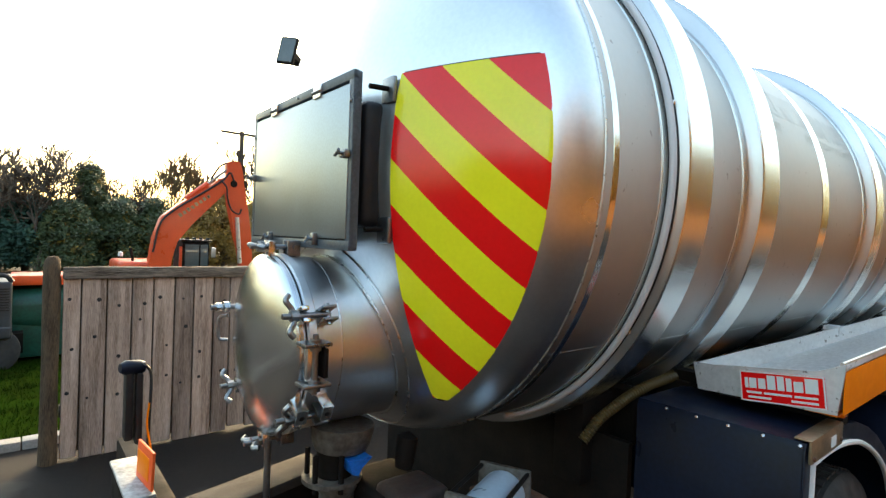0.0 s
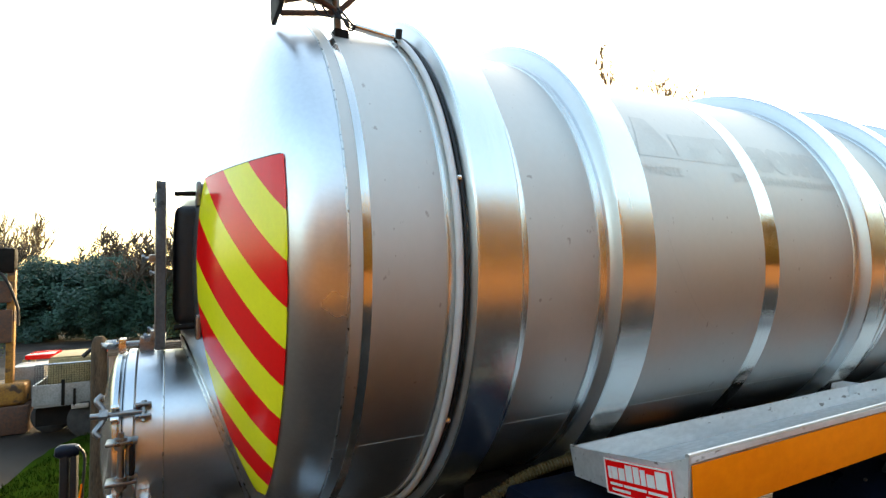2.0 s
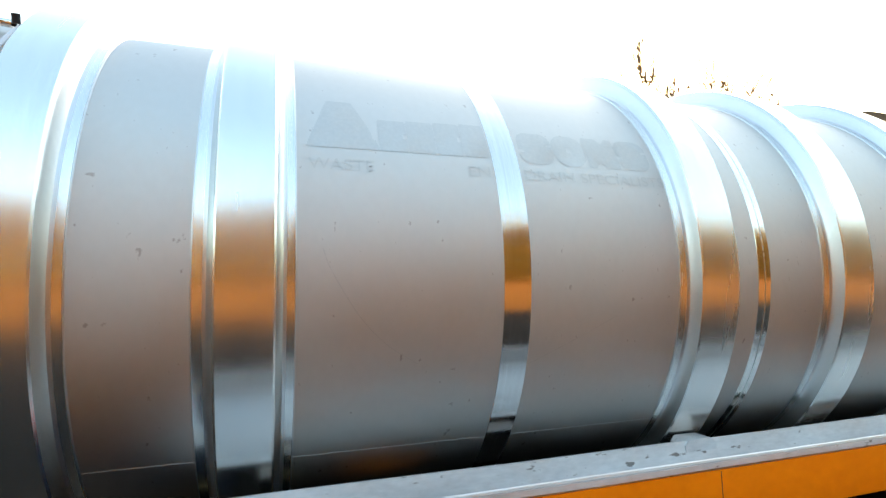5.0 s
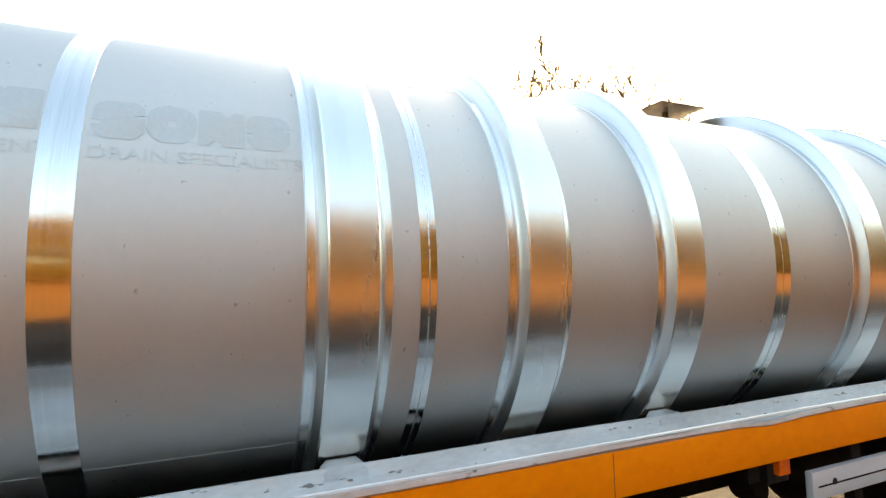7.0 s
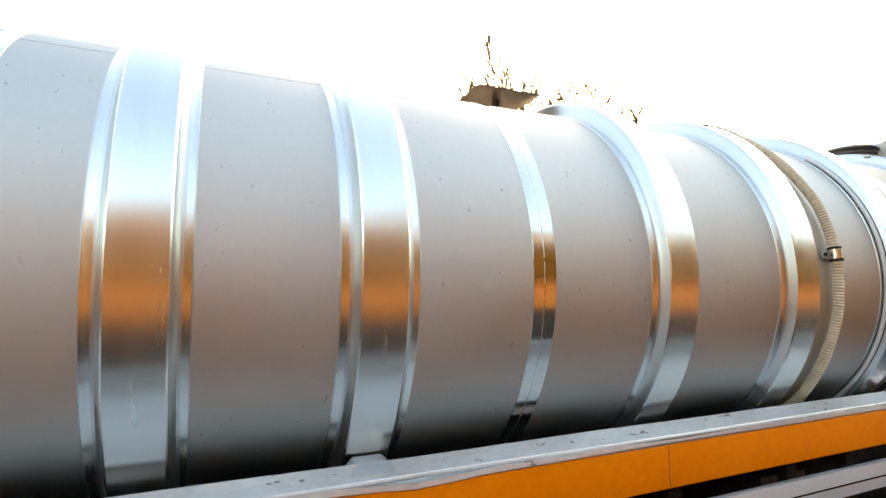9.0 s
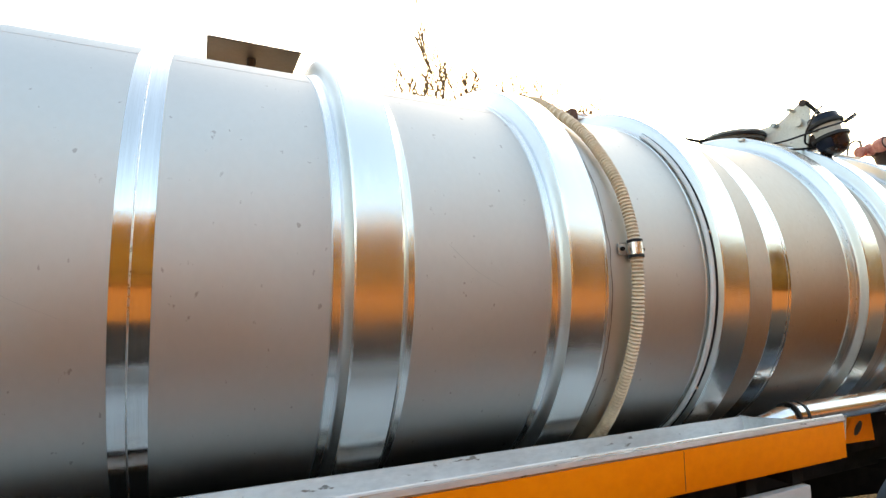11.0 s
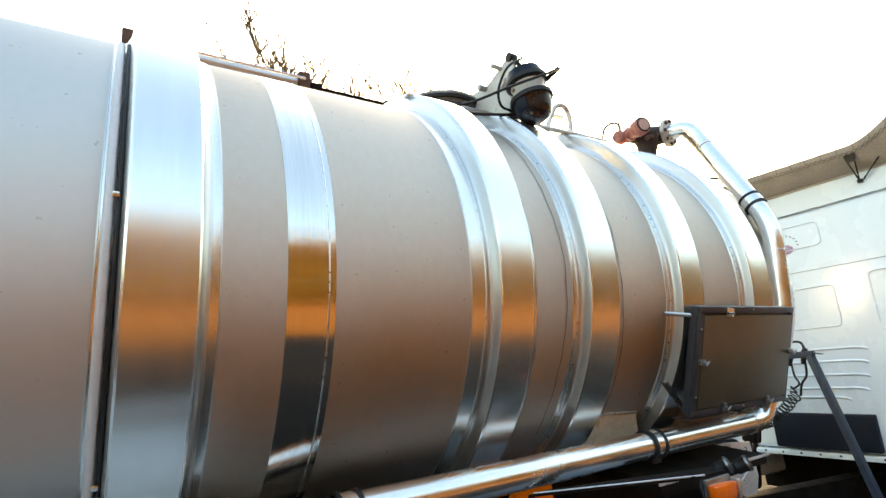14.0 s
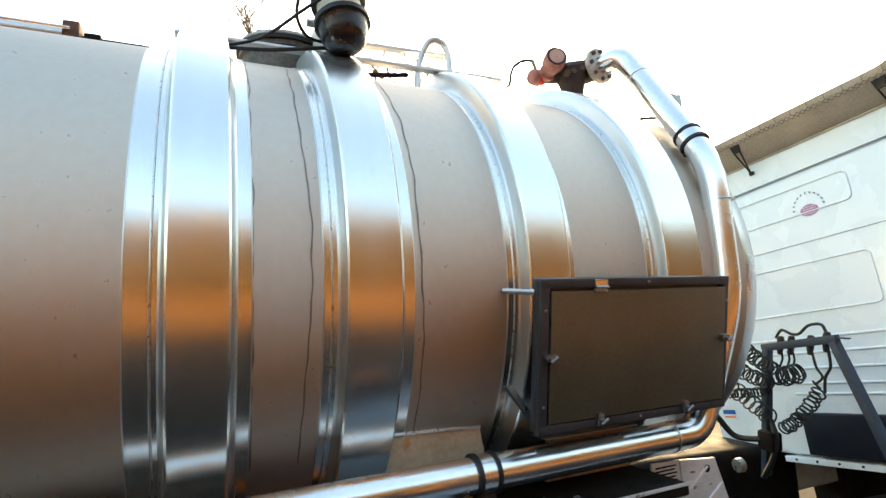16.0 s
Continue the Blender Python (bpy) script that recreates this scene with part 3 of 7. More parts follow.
ghost_shape(1.155, 1.388, 23.0, 36.0, lambda u, v: 0.30 * v < u < 1.0 - 0.36 * v and not (v > 0.18 and abs(u - 0.955 + 0.19 * v) < 0.012 + 0.05 * (v - 0.18)))
for k in range(4):
    ghost_shape(1.384 + k * 0.096, 1.479 + k * 0.096 - (0.004 if k == 3 else 0), 23.0, 31.3 + 0.3 * k, lambda u, v, k=k: block(u, v, 0.10) and not (k % 2 == 0 and u > 0.86 and 0.42 < v < 0.55))
LETTERS = (
    lambda u, v: block(u, v, 0.30) and not (0.55 < v < 0.64 and u > 0.84) and not (0.34 < v < 0.43 and u < 0.16),
    lambda u, v: block(u, v, 0.40) and math.hypot(u - 0.5, v - 0.5) > 0.09,
    lambda u, v: block(u, v, 0.08) and not (v > 0.82 and abs(u - 0.62) < (v - 0.82) * 0.9) and not (v < 0.18 and abs(u - 0.38) < (0.18 - v) * 0.9),
    lambda u, v: block(u, v, 0.30) and not (0.55 < v < 0.64 and u > 0.84) and not (0.34 < v < 0.43 and u < 0.16),
)
for k, shape in enumerate(LETTERS):
    ghost_shape(1.882 + k * 0.137, 2.016 + k * 0.137, 22.3, 31.1, shape)

# long faint scuffs curving over the sheet
for ctrl, seed in (([(1.20, 3.0), (1.225, -1.0), (1.303, -8.8), (1.39, -14.5), (1.49, -18.6)], 1), ([(1.872, -20.0), (2.038, -15.3), (2.20, -10.5)], 2), ([(3.62, -6.0), (3.74, -11.0), (3.90, -14.0)], 3),
                   ([(4.30, 2.0), (4.38, -4.0), (4.52, -8.5)], 4), ([(5.62, 6.0), (5.74, 0.0), (5.92, -5.0)], 5)):
    line = curve_pts([(x, d, 0) for x, d in ctrl], 14)
    bm = bmesh.new()
    prev = None
    for k, q in enumerate(line):
        w = 0.0016 + 0.0012 * noise.noise(Vector((seed * 3.1, k * 0.4, 1)))
        row = (bm.verts.new(on_tank(q.x - w, q.y, RAD + 0.0007)), bm.verts.new(on_tank(q.x + w, q.y, RAD + 0.0007)))
        if prev:
            bm.faces.new((prev[0], prev[1], row[1], row[0]))
        prev = row
    part("scuff_mark", bm, GHOST, trailer, "faint curved scuff on the steel")

# ---- rear door on a short neck
DY, DZ = -0.065, 1.545
door = part("rear_door", lathe(bmesh.new(), [(-0.535, 0.283), (-0.548, 0.292), (-0.560, 0.290), (-0.566, 0.283), (-0.574, 0.262), (-0.592, 0.20),
                                               (-0.604, 0.13), (-0.610, 0.06), (-0.612, 0.0)], (0, DY, DZ), seg=72), DOORST, trailer,
            "round dished steel rear door", smooth=30)
neck = part("door_neck", lathe(bmesh.new(), [(-0.05, 0.283), (-0.42, 0.283), (-0.425, 0.286), (-0.500, 0.286), (-0.506, 0.294), (-0.530, 0.294), (-0.534, 0.286)],
                               (0, DY, DZ), seg=72), NECKST, trailer, "short steel neck welded to the dished end", smooth=30)
part("weld_bead", tube(bmesh.new(), [(-0.423, DY - math.cos(t) * 0.2845, DZ + math.sin(t) * 0.2845) for t in [2 * math.pi * k / 120 for k in range(120)]], 0.0028, 6, closed=True),
     WELD, neck)


def dish_x(y, z):
    r2 = y * y + (z - AXZ) ** 2
    r = math.sqrt(r2)
    if r < 0.80:
        return -0.387 + r2 / 3.3
    knuckle = ((0.80, -0.193), (0.852, -0.165), (0.882, -0.145), (0.904, -0.125), (0.922, -0.10), (0.936, -0.07), (0.943, -0.035), (0.945, 0.0))
    for (ra, xa), (rb, xb) in zip(knuckle, knuckle[1:]):
        if r <= rb:
            return xa + (xb - xa) * (r - ra) / (rb - ra)
    return 0.0


for rad, w in ((0.290, 0.006), (0.335, 0.004)):
    pts = []
    for k in range(140):
        t = 2 * math.pi * k / 140
        y, z = DY - math.cos(t) * rad, DZ + math.sin(t) * rad
        pts.append((dish_x(y, z) - 0.002, y, z))
    pts = [p for p in pts if math.hypot(p[1], p[2] - AXZ) < 0.93]
    part("weld_bead", tube(bmesh.new(), pts, w, 6), WELD, neck)
# reinforcing plate round the neck
bm = bmesh.new()
prev = None
for k in range(97):
    t = 2 * math.pi * k / 96
    row = []
    for rad in (0.284, 0.30, 0.318, 0.334):
        y, z = DY - math.cos(t) * rad, DZ + math.sin(t) * rad
        rr_ = math.hypot(y, z - AXZ)
        if rr_ > 0.925:
            s = 0.925 / rr_
            y, z = y * s, AXZ + (z - AXZ) * s
        row.append(bm.verts.new((dish_x(y, z) - 0.004, y, z)))
    if prev:
        for a, b, c, d in zip(prev, prev[1:], row[1:], row):
            bm.faces.new((a, b, c, d))
    prev = row
part("pad_plate", bm, DISH, neck)


def swing_bolt(deg, name="swing_bolt"):
    """A swing bolt with a bent wing nut, its lugs on neck and door."""
    t = radians(deg)
    c, s = math.cos(t), math.sin(t)
    e = part(name, tube(bmesh.new(), [(-0.470, DY - c * 0.315, DZ + s * 0.315), (-0.615, DY - c * 0.315, DZ + s * 0.315)], 0.0085, 10), ZINC, trailer,
             "plated swing bolt with wing nut")
    rot_m = Matrix.Translation((0, DY, DZ)) @ Matrix.Rotation(-t, 4, "X") @ Matrix.Scale(-1, 4, (0, 1, 0))
    for dz in (-0.018, 0.018):
        part("lug", boxm(-0.500, -0.455, 0.285, 0.338, dz - 0.005, dz + 0.005, 0.004, 2, rot_m), ZINC, e)
        part("door_lug", boxm(-0.563, -0.540, 0.285, 0.335, dz - 0.007, dz + 0.007, 0.004, 2, rot_m), CHROME, e)
    part("pivot_pin", tube(bmesh.new(), [rot_m @ Vector((-0.476, 0.315, -0.032)), rot_m @ Vector((-0.476, 0.315, 0.032))], 0.008, 10), ZINC, e)
    wing = [(-0.588, 0.315, -0.062), (-0.600, 0.318, -0.045), (-0.585, 0.315, -0.022), (-0.580, 0.315, 0), (-0.585, 0.315, 0.022), (-0.600, 0.318, 0.045), (-0.588, 0.315, 0.062)]
    part("wing_nut", tube(bmesh.new(), [rot_m @ p for p in curve_pts(wing, 5)], 0.0085, 8), ZINC, e)
    part("nut", lathe(bmesh.new(), [(-0.570, 0.0), (-0.570, 0.017), (-0.592, 0.017), (-0.592, 0.0)], rot_m @ Vector((0, 0.315, 0)), seg=8), ZINC, e)
    return e


for dg in (24, 88, 218, -33):
    swing_bolt(dg)
swing_bolt(-88)
# bare stud with two nuts where a wing nut is missing
stud_m = Matrix.Translation((0, DY, DZ)) @ Matrix.Rotation(radians(-165), 4, "X") @ Matrix.Scale(-1, 4, (0, 1, 0))
stud = part("clamp_stud", lathe(bmesh.new(), [(-0.50, 0.0), (-0.50, 0.010), (-0.64, 0.010), (-0.64, 0.0)], stud_m @ Vector((0, 0.318, 0)), seg=10), ZINC, trailer, "plated stud with two nuts")
for x_, r_ in ((-0.575, 0.021), (-0.602, 0.017)):
    part("nut", lathe(bmesh.new(), [(x_, 0.0), (x_, r_), (x_ - 0.020, r_), (x_ - 0.020, 0.0)], stud_m @ Vector((0, 0.318, 0)), seg=6), CHROME, stud, smooth=20)
# bent bright tabs beside the lower clamp
tab_m = Matrix.Translation((0, DY, DZ)) @ Matrix.Rotation(radians(24), 4, "X") @ Matrix.Scale(-1, 4, (0, 1, 0))
for x_ in (-0.556, -0.478):
    tab = part("bent_tab", boxm(x_ - 0.017, x_ + 0.017, 0.286, 0.342, -0.004, 0.004, 0.003, 2, tab_m), CHROME, trailer, "bright bent steel tab")
    part("tab_face", boxm(x_ - 0.017, x_ + 0.017, 0.338, 0.346, -0.045, 0.004, 0.003, 2, tab_m), CHROME, tab)
    part("tab_hole", lathe(bmesh.new(), [(0.346, 0.008), (0.3475, 0.006), (0.3475, 0.0)], tab_m @ Vector((x_, 0, -0.022)), tab_m.to_3x3() @ Vector((0, 1, 0)), 10), FRAME, tab)
hinge = part("door_hinge", boxm(-0.556, -0.520, DY - 0.330, DY - 0.306, DZ - 0.052, DZ + 0.050, 0.006), CHROME, trailer, "bright double hinge on the door rim")
for dz in (-0.068, 0.046):
    part("hinge_plate", boxm(-0.572, -0.490, DY - 0.352, DY - 0.285, DZ + dz, DZ + dz + 0.011, 0.004), ZINC, hinge)
    part("hinge_boss", lathe(bmesh.new(), [(-0.012, 0.0), (-0.012, 0.017), (0.020, 0.017), (0.020, 0.0)], (-0.533, DY - 0.330, DZ + dz), (0, 0, 1), 12), ZINC, hinge)
part("hinge_lug", boxm(-0.512, -0.498, DY - 0.345, DY - 0.28, DZ - 0.045, DZ + 0.040, 0.004), FRAME, hinge)
part("hinge_pin", tube(bmesh.new(), [(-0.533, DY - 0.330, DZ - 0.088), (-0.533, DY - 0.330, DZ + 0.080)], 0.009, 12), ZINC, hinge)
part("grab_handle", tube(bmesh.new(), curve_pts([(-0.585, 0.215, DZ - 0.035), (-0.612, 0.228, DZ - 0.025), (-0.612, 0.228, DZ + 0.045), (-0.585, 0.215, DZ + 0.055)], 6), 0.006, 8), ZINC, door)

# ---- chevron panel following the dish


def edge_y(z):
    """Near and far edge of the shield-shaped panel at a height."""
    t = max(0.0, min(1.0, (z - 1.407) / (2.39 - 1.407)))
    inner = -0.468 + 0.024 * min(1, t * 1.1) + 0.016 * math.sin(math.pi * min(1, t))
    dz = z - AXZ
    outer = -math.sqrt(max(0.0, 0.889 ** 2 - dz * dz))
    return inner, min(inner, outer)


COLS = []
for i in range(221):
    y = -0.900 + i * 0.485 / 220
    ok = [z for z in (1.407 + 0.985 * q / 700 for q in range(701)) if edge_y(z)[1] <= y <= edge_y(z)[0]]
    if ok:
        COLS.append((y, ok[0], ok[-1]))


def stripe_z(k):
    """Height of stripe edge number k; the film is drawn up a little where the dish bulges."""
    return 2.455 - 0.13375 * k + 0.019 * math.sin(math.pi * k / 8)


def stripe_mesh(k, material):
    """Diagonal stripe number k, cut to the shield."""
    bm = bmesh.new()
    prev = None
    for y, low, high in COLS:
        lo, hi = max(stripe_z(k + 1) + 0.94 * (y + 0.65), low), min(stripe_z(k) + 0.94 * (y + 0.65), high)
        if hi - lo < 0.0008:
            prev = None
            continue
        zs = [lo + (hi - lo) * j / 5 for j in range(6)]
        col = [bm.verts.new((dish_x(y, z) - 0.0045, y, z)) for z in zs]
        if prev:
            for p, q, r_, s_ in zip(prev, prev[1:], col[1:], col):
                bm.faces.new((p, q, r_, s_))
        prev = col
    if bm.faces:
        part("stripe", bm, material, panel_part, smooth=60)


bm = bmesh.new()
prev = None
for i in range(61):
    z = 1.400 + (2.396 - 1.400) * i / 60
    a, b = edge_y(z)
    a, b = a - 0.010, min(a - 0.012, b + 0.010)
    row = [bm.verts.new((dish_x(a + (b - a) * j / 14, z) - 0.002, a + (b - a) * j / 14, z)) for j in range(15)]
    if prev:
        for p, q, r_, s_ in zip(prev, prev[1:], row[1:], row):
            bm.faces.new((p, q, r_, s_))
    prev = row
panel_part = part("chevron_panel", bm, BLACK, trailer, "shield-shaped panel of diagonal red and yellow stripes", smooth=60)
for k in range(-1, 10):
    stripe_mesh(k, REDM if k % 2 else YELM)

# ---- document boxes


def flat_box(x0, x1, z0, z1, depth, at, name="document_box", lab=""):
    """A shallow box standing off the tank: built facing -y with x across, z up, then posed."""
    bd = FRAMEB if name == "side_box" else BOXDARK
    e = part(name, boxm(x0, x1, 0.004, depth, z0, z1, 0.012, 3), bd, trailer, lab)
    e.matrix_basis = at
    fr = 0.030
    part("lid_frame", prism_ring(x0, x1, z0, z1, fr, -0.012, 0.006), bd, e)
    lid = part("lid", boxm(x0 + fr + 0.006, x1 - fr + 0.012, -0.014, 0.003, z0 + fr + 0.004, z1 - fr - 0.010, 0.003), LIDREFL if name == "side_box" else BOXSTEEL, e, "steel lid with the brown ground's reflection in its colour" if name == "side_box" else "brushed steel lid")
    w = x1 - x0
    for hx in (0.28, 0.72) if name == "document_box" else (0.27,):
        part("hinge", boxm(x0 + w * hx - 0.026, x0 + w * hx + 0.026, -0.020, -0.008, z1 - 0.046, z1 - 0.004, 0.003), CHROME, e)
        part("hinge_knuckle", tube(bmesh.new(), [(x0 + w * hx - 0.026, -0.022, z1 - 0.028), (x0 + w * hx + 0.026, -0.022, z1 - 0.028)], 0.005, 8), ZINC, e)
    for lx, lz, turn in ((x0 + fr, (z0 + z1) / 2, 0), (x1 - fr + 0.004, (z0 + z1) / 2 + 0.02, 0), (x0 + w * 0.28, z0 + fr, 1), (x0 + w * 0.74, z0 + fr, 1)):
        bmx = boxm(-0.012, 0.012, -0.030, -0.010, -0.020, 0.020, 0.005)
        lt = part("latch", bmx, ZINC, e)
        lt.matrix_basis = pose(lx, 0, lz, 0, 90 if not turn else 0, 0)
        part("latch_key", tube(bmesh.new(), [(lx - 0.012, -0.045, lz - 0.008), (lx + 0.012, -0.045, lz + 0.008)], 0.005, 8), ZINC, e)
        part("latch_stem", tube(bmesh.new(), [(lx, -0.046, lz), (lx, -0.028, lz)], 0.006, 8), ZINC, e)
    for sx, sz in ((x0 + 0.015, z1 - 0.10), (x0 + 0.015, z0 + 0.09), (x0 + w * 0.52, z1 - 0.014), (x0 + w * 0.50, z0 + 0.016), (x1 - 0.014, z1 - 0.09)):
        part("screw", lathe(bmesh.new(), [(0.0, 0.006), (-0.004, 0.005), (-0.005, 0.0)], (sx, -0.012, sz), (0, 1, 0), 10), ZINC, e)
    return e


def prism_ring(x0, x1, z0, z1, w, y0, y1):
    bm = bmesh.new()
    box(bm, x0, x1, y0, y1, z1 - w, z1, 0.005)
    box(bm, x0, x1, y0, y1, z0, z0 + w, 0.005)
    box(bm, x0, x0 + w, y0 + 0.001, y1 - 0.001, z0 + w * 0.6, z1 - w * 0.6, 0.004)
    box(bm, x1 - w, x1, y0 + 0.001, y1 - 0.001, z0 + w * 0.6, z1 - w * 0.6, 0.004)
    return bm


# rear box looks backwards (-x): its own x runs along -y of the trailer
flat_box(-0.405, 0.405, 1.860, 2.385, 0.014, pose(-0.435, 0, 0, 0, 0, -90), "document_box", "flat dark-framed box with a brushed steel lid")
for yy, zz in ((-0.405, 2.345), (-0.405, 1.925)):
    st = part("box_stay", tube(bmesh.new(), [(-0.395, yy, zz), (dish_x(yy, zz) + 0.004, yy - 0.005, zz + 0.004)], 0.008, 10), FRAME, trailer)
    part("foot_plate", boxm(dish_x(yy, zz) - 0.012, dish_x(yy, zz) + 0.004, yy - 0.035, yy + 0.03, zz - 0.04, zz + 0.04, 0.008), ZINC, st)
part("box_pocket", boxm(-0.395, -0.300, -0.385, 0.385, 1.93, 2.315, 0.035, 4), BLACK, trailer, "black rounded pocket on the dished end")

flat_box(9.115, 9.950, -0.246, 0.246, 0.042, pose(0, -1.032, 1.832, 10, 0, 0), "side_box", "flat dark-framed box with a steel lid coloured by the ground's brown reflection")
for xa, za in ((9.125, 2.035), (9.93, 2.035)):
    part("box_stay", tube(bmesh.new(), [(xa, -1.035, za), (xa - 0.07, -0.945, za + 0.012)], 0.009, 8), ALU, trailer, "short bright steel stay")
for xa in (9.14, 9.90):
    bm = bmesh.new()
    prism(bm, [(xa, -0.945, 1.60), (xa, -0.965, 1.585), (xa - 0.075, -0.915, 1.735), (xa - 0.080, -0.895, 1.735)], (0.022, 0, 0.004))
    part("box_stay", bm, ZINC, trailer, "dull folded steel bracket under a box")
part("box_shelf", boxm(9.18, 9.56, -0.955, -0.86, 1.560, 1.565, 0.002), ZINC, trailer, "pale shelf angle below the box")

# ---- hose round the barrel
bm = bmesh.new()
ctrl = [(6.385, -0.30, 3.105), (6.405, -0.43, 3.04)] + [on_tank(x, d, RAD + 0.036) for x, d in
        ((6.423, 44.6), (6.436, 27.4), (6.445, 17.1), (6.447, 6.5), (6.447, -3.8), (6.448, -13.7), (6.446, -26.8), (6.452, -40), (6.46, -52))]
pts = curve_pts(ctrl, 60)
P_ = [Vector(p) for p in pts]
hose = part("ribbed_hose", tube(bm, P_, lambda s: 0.0235 + 0.0030 * math.cos(2 * math.pi * s / 0.0150), 14), HOSE, trailer, "cream ribbed suction hose strapped round the tank")
cl = on_tank(6.447, 6.5, RAD + 0.036)
part("clamp_band", lathe(bmesh.new(), [(-0.026, 0.026), (-0.026, 0.030), (0.026, 0.030), (0.026, 0.026)], cl, (0, 0.11, 1), 24), CHROME, hose, "steel saddle clamp with rubber edges")
for s in (-1, 1):
    part("clamp_rubber", lathe(bmesh.new(), [(-0.006, 0.026), (-0.006, 0.0315), (0.006, 0.0315), (0.006, 0.026)], cl + Vector((0, 0.003, 0.031)) * s, (0, 0.11, 1), 24), BLACK, hose)
    part("clamp_ear", boxm(cl.x + s * 0.048 - 0.020, cl.x + s * 0.048 + 0.020, cl.y + 0.022, cl.y + 0.028, cl.z - 0.024, cl.z + 0.024, 0.006), FLANGEW, hose)
    part("clamp_bolt", lathe(bmesh.new(), [(0.0, 0.009), (-0.012, 0.009), (-0.012, 0.0)], (cl.x + s * 0.054, cl.y + 0.022, cl.z), (0, 1, 0), 6), FRAME, hose)
part("hose_tail", tube(bmesh.new(), [(6.345, -0.19, 3.135), (6.372, -0.265, 3.118), (6.385, -0.305, 3.102)], 0.026, 14), ZINC, hose, "grey steel coupling on the hose end")
part("hose_clip", lathe(bmesh.new(), [(-0.012, 0.024), (-0.012, 0.031), (0.012, 0.031), (0.012, 0.024)], (6.383, -0.30, 3.104), (0.06, -0.4, -0.2), 20), BLACK, hose)

# ---- cable conduits beside two of the rings
for x, lo, hi in ((0.313, -70, 57), (6.906, -70, 52)):
    pts = [on_tank(x, hi + (lo - hi) * k / 70, RAD + 0.020) for k in range(71)]
    cd = part("cable_conduit", tube(bmesh.new(), pts, 0.0115, 10), RAILW, trailer, "thin steel conduit along a ring")
    cable = [on_tank(x + 0.0215, hi + 1 + (lo - hi) * k / 70, RAD + 0.022) for k in range(71)]
    part("cable", tube(bmesh.new(), cable, 0.0062, 8), BLACK, cd)
    for d in (12.5, -31):
        q = on_tank(x + 0.012, d, RAD + 0.022)
        part("clip", boxm(q.x - 0.006, q.x + 0.010, q.y - 0.012, q.y + 0.010, q.z - 0.007, q.z + 0.007, 0.003), CHROME, cd)

# ---- side tray and orange beam
X0, X1 = 0.805, 7.205
secs = [(-0.838, 1.478), (-0.830, 1.478), (-0.826, 1.474), (-0.845, 1.392), (-1.272, 1.412), (-1.284, 1.540), (-1.292, 1.548), (-1.289, 1.562), (-1.272, 1.558),
        (-1.268, 1.540), (-1.256, 1.424), (-0.858, 1.404)]
bm = bmesh.new()
n_ = 65
rows = []
for k in range(n_):
    x = X0 + (X1 - X0) * k / (n_ - 1)
    w = 0.004 * noise.noise(Vector((x * 1.3, 5, 1)))
    dent = -0.012 * math.exp(-((x - 4.02) / 0.12) ** 2)
    rows.append([bm.verts.new((x, y + w, z + w * 0.5 + (dent if y < -1.25 and z > 1.5 else 0))) for y, z in secs])
for p, q in zip(rows, rows[1:]):
    for j in range(len(secs)):
        bm.faces.new((p[j], p[(j + 1) % len(secs)], q[(j + 1) % len(secs)], q[j]))
tray = part("side_tray", bm, GALV, trailer, "scuffed galvanised hose tray", smooth=30)
for x, t in ((X0 - 0.010, 0.010), (X1, 0.010)):
    bm = bmesh.new()
    prism(bm, [(x, -0.826, 1.482), (x, -0.900, 1.486), (x, -1.215, 1.530), (x, -1.292, 1.566), (x, -1.274, 1.404), (x, -0.848, 1.386)], (t, 0, 0))
    part("end_plate", bm, GALV, tray)
part("side_beam", boxm(X0 + 0.006, X1 - 0.004, -1.2885, -1.2845, 1.404, 1.540, 0.0015), ORANGE, trailer, "bright orange painted side beam")
part("beam_flange", boxm(X0 + 0.01, X1 - 0.01, -1.270, -1.18, 1.394, 1.402), ORANGE, trailer)
for x in (2.25, 3.31, 4.9, 6.3):
    part("beam_joint", boxm(x - 0.0008, x + 0.0008, -1.2895, -1.2880, 1.408, 1.536), RUST, trailer)

# maker's plate on the tray's end: red, with bars for the writing
plate = part("maker_plate", boxm(X0 - 0.018, X0 - 0.011, -1.246, -0.996, 1.400, 1.502, 0.003), REDM, trailer, "red maker's plate with white bars and border")
sh = Matrix.Translation((0, -1.12, 1.45)) @ Matrix.Rotation(radians(-7), 4, "X") @ Matrix.Translation((0, 1.12, -1.45))
plate.data.transform(sh)
for y0, y1, z0, z1 in ((-1.228, -1.192, 1.446, 1.492), (-1.186, -1.160, 1.446, 1.480), (-1.154, -1.138, 1.446, 1.488), (-1.132, -1.112, 1.446, 1.492), (-1.106, -1.082, 1.446, 1.492),
                       (-1.076, -1.054, 1.446, 1.480), (-1.048, -1.026, 1.446, 1.480), (-1.022, -1.012, 1.446, 1.480),
                       (-1.225, -1.16, 1.428, 1.4345), (-1.152, -1.07, 1.428, 1.4345), (-1.062, -1.015, 1.428, 1.4345), (-1.225, -1.15, 1.412, 1.4185), (-1.09, -1.02, 1.412, 1.4185)):
    part("bar", boxm(X0 - 0.0205, X0 - 0.0175, y0, y1, z0, z1, m=sh), WHITE, plate, smooth=0)
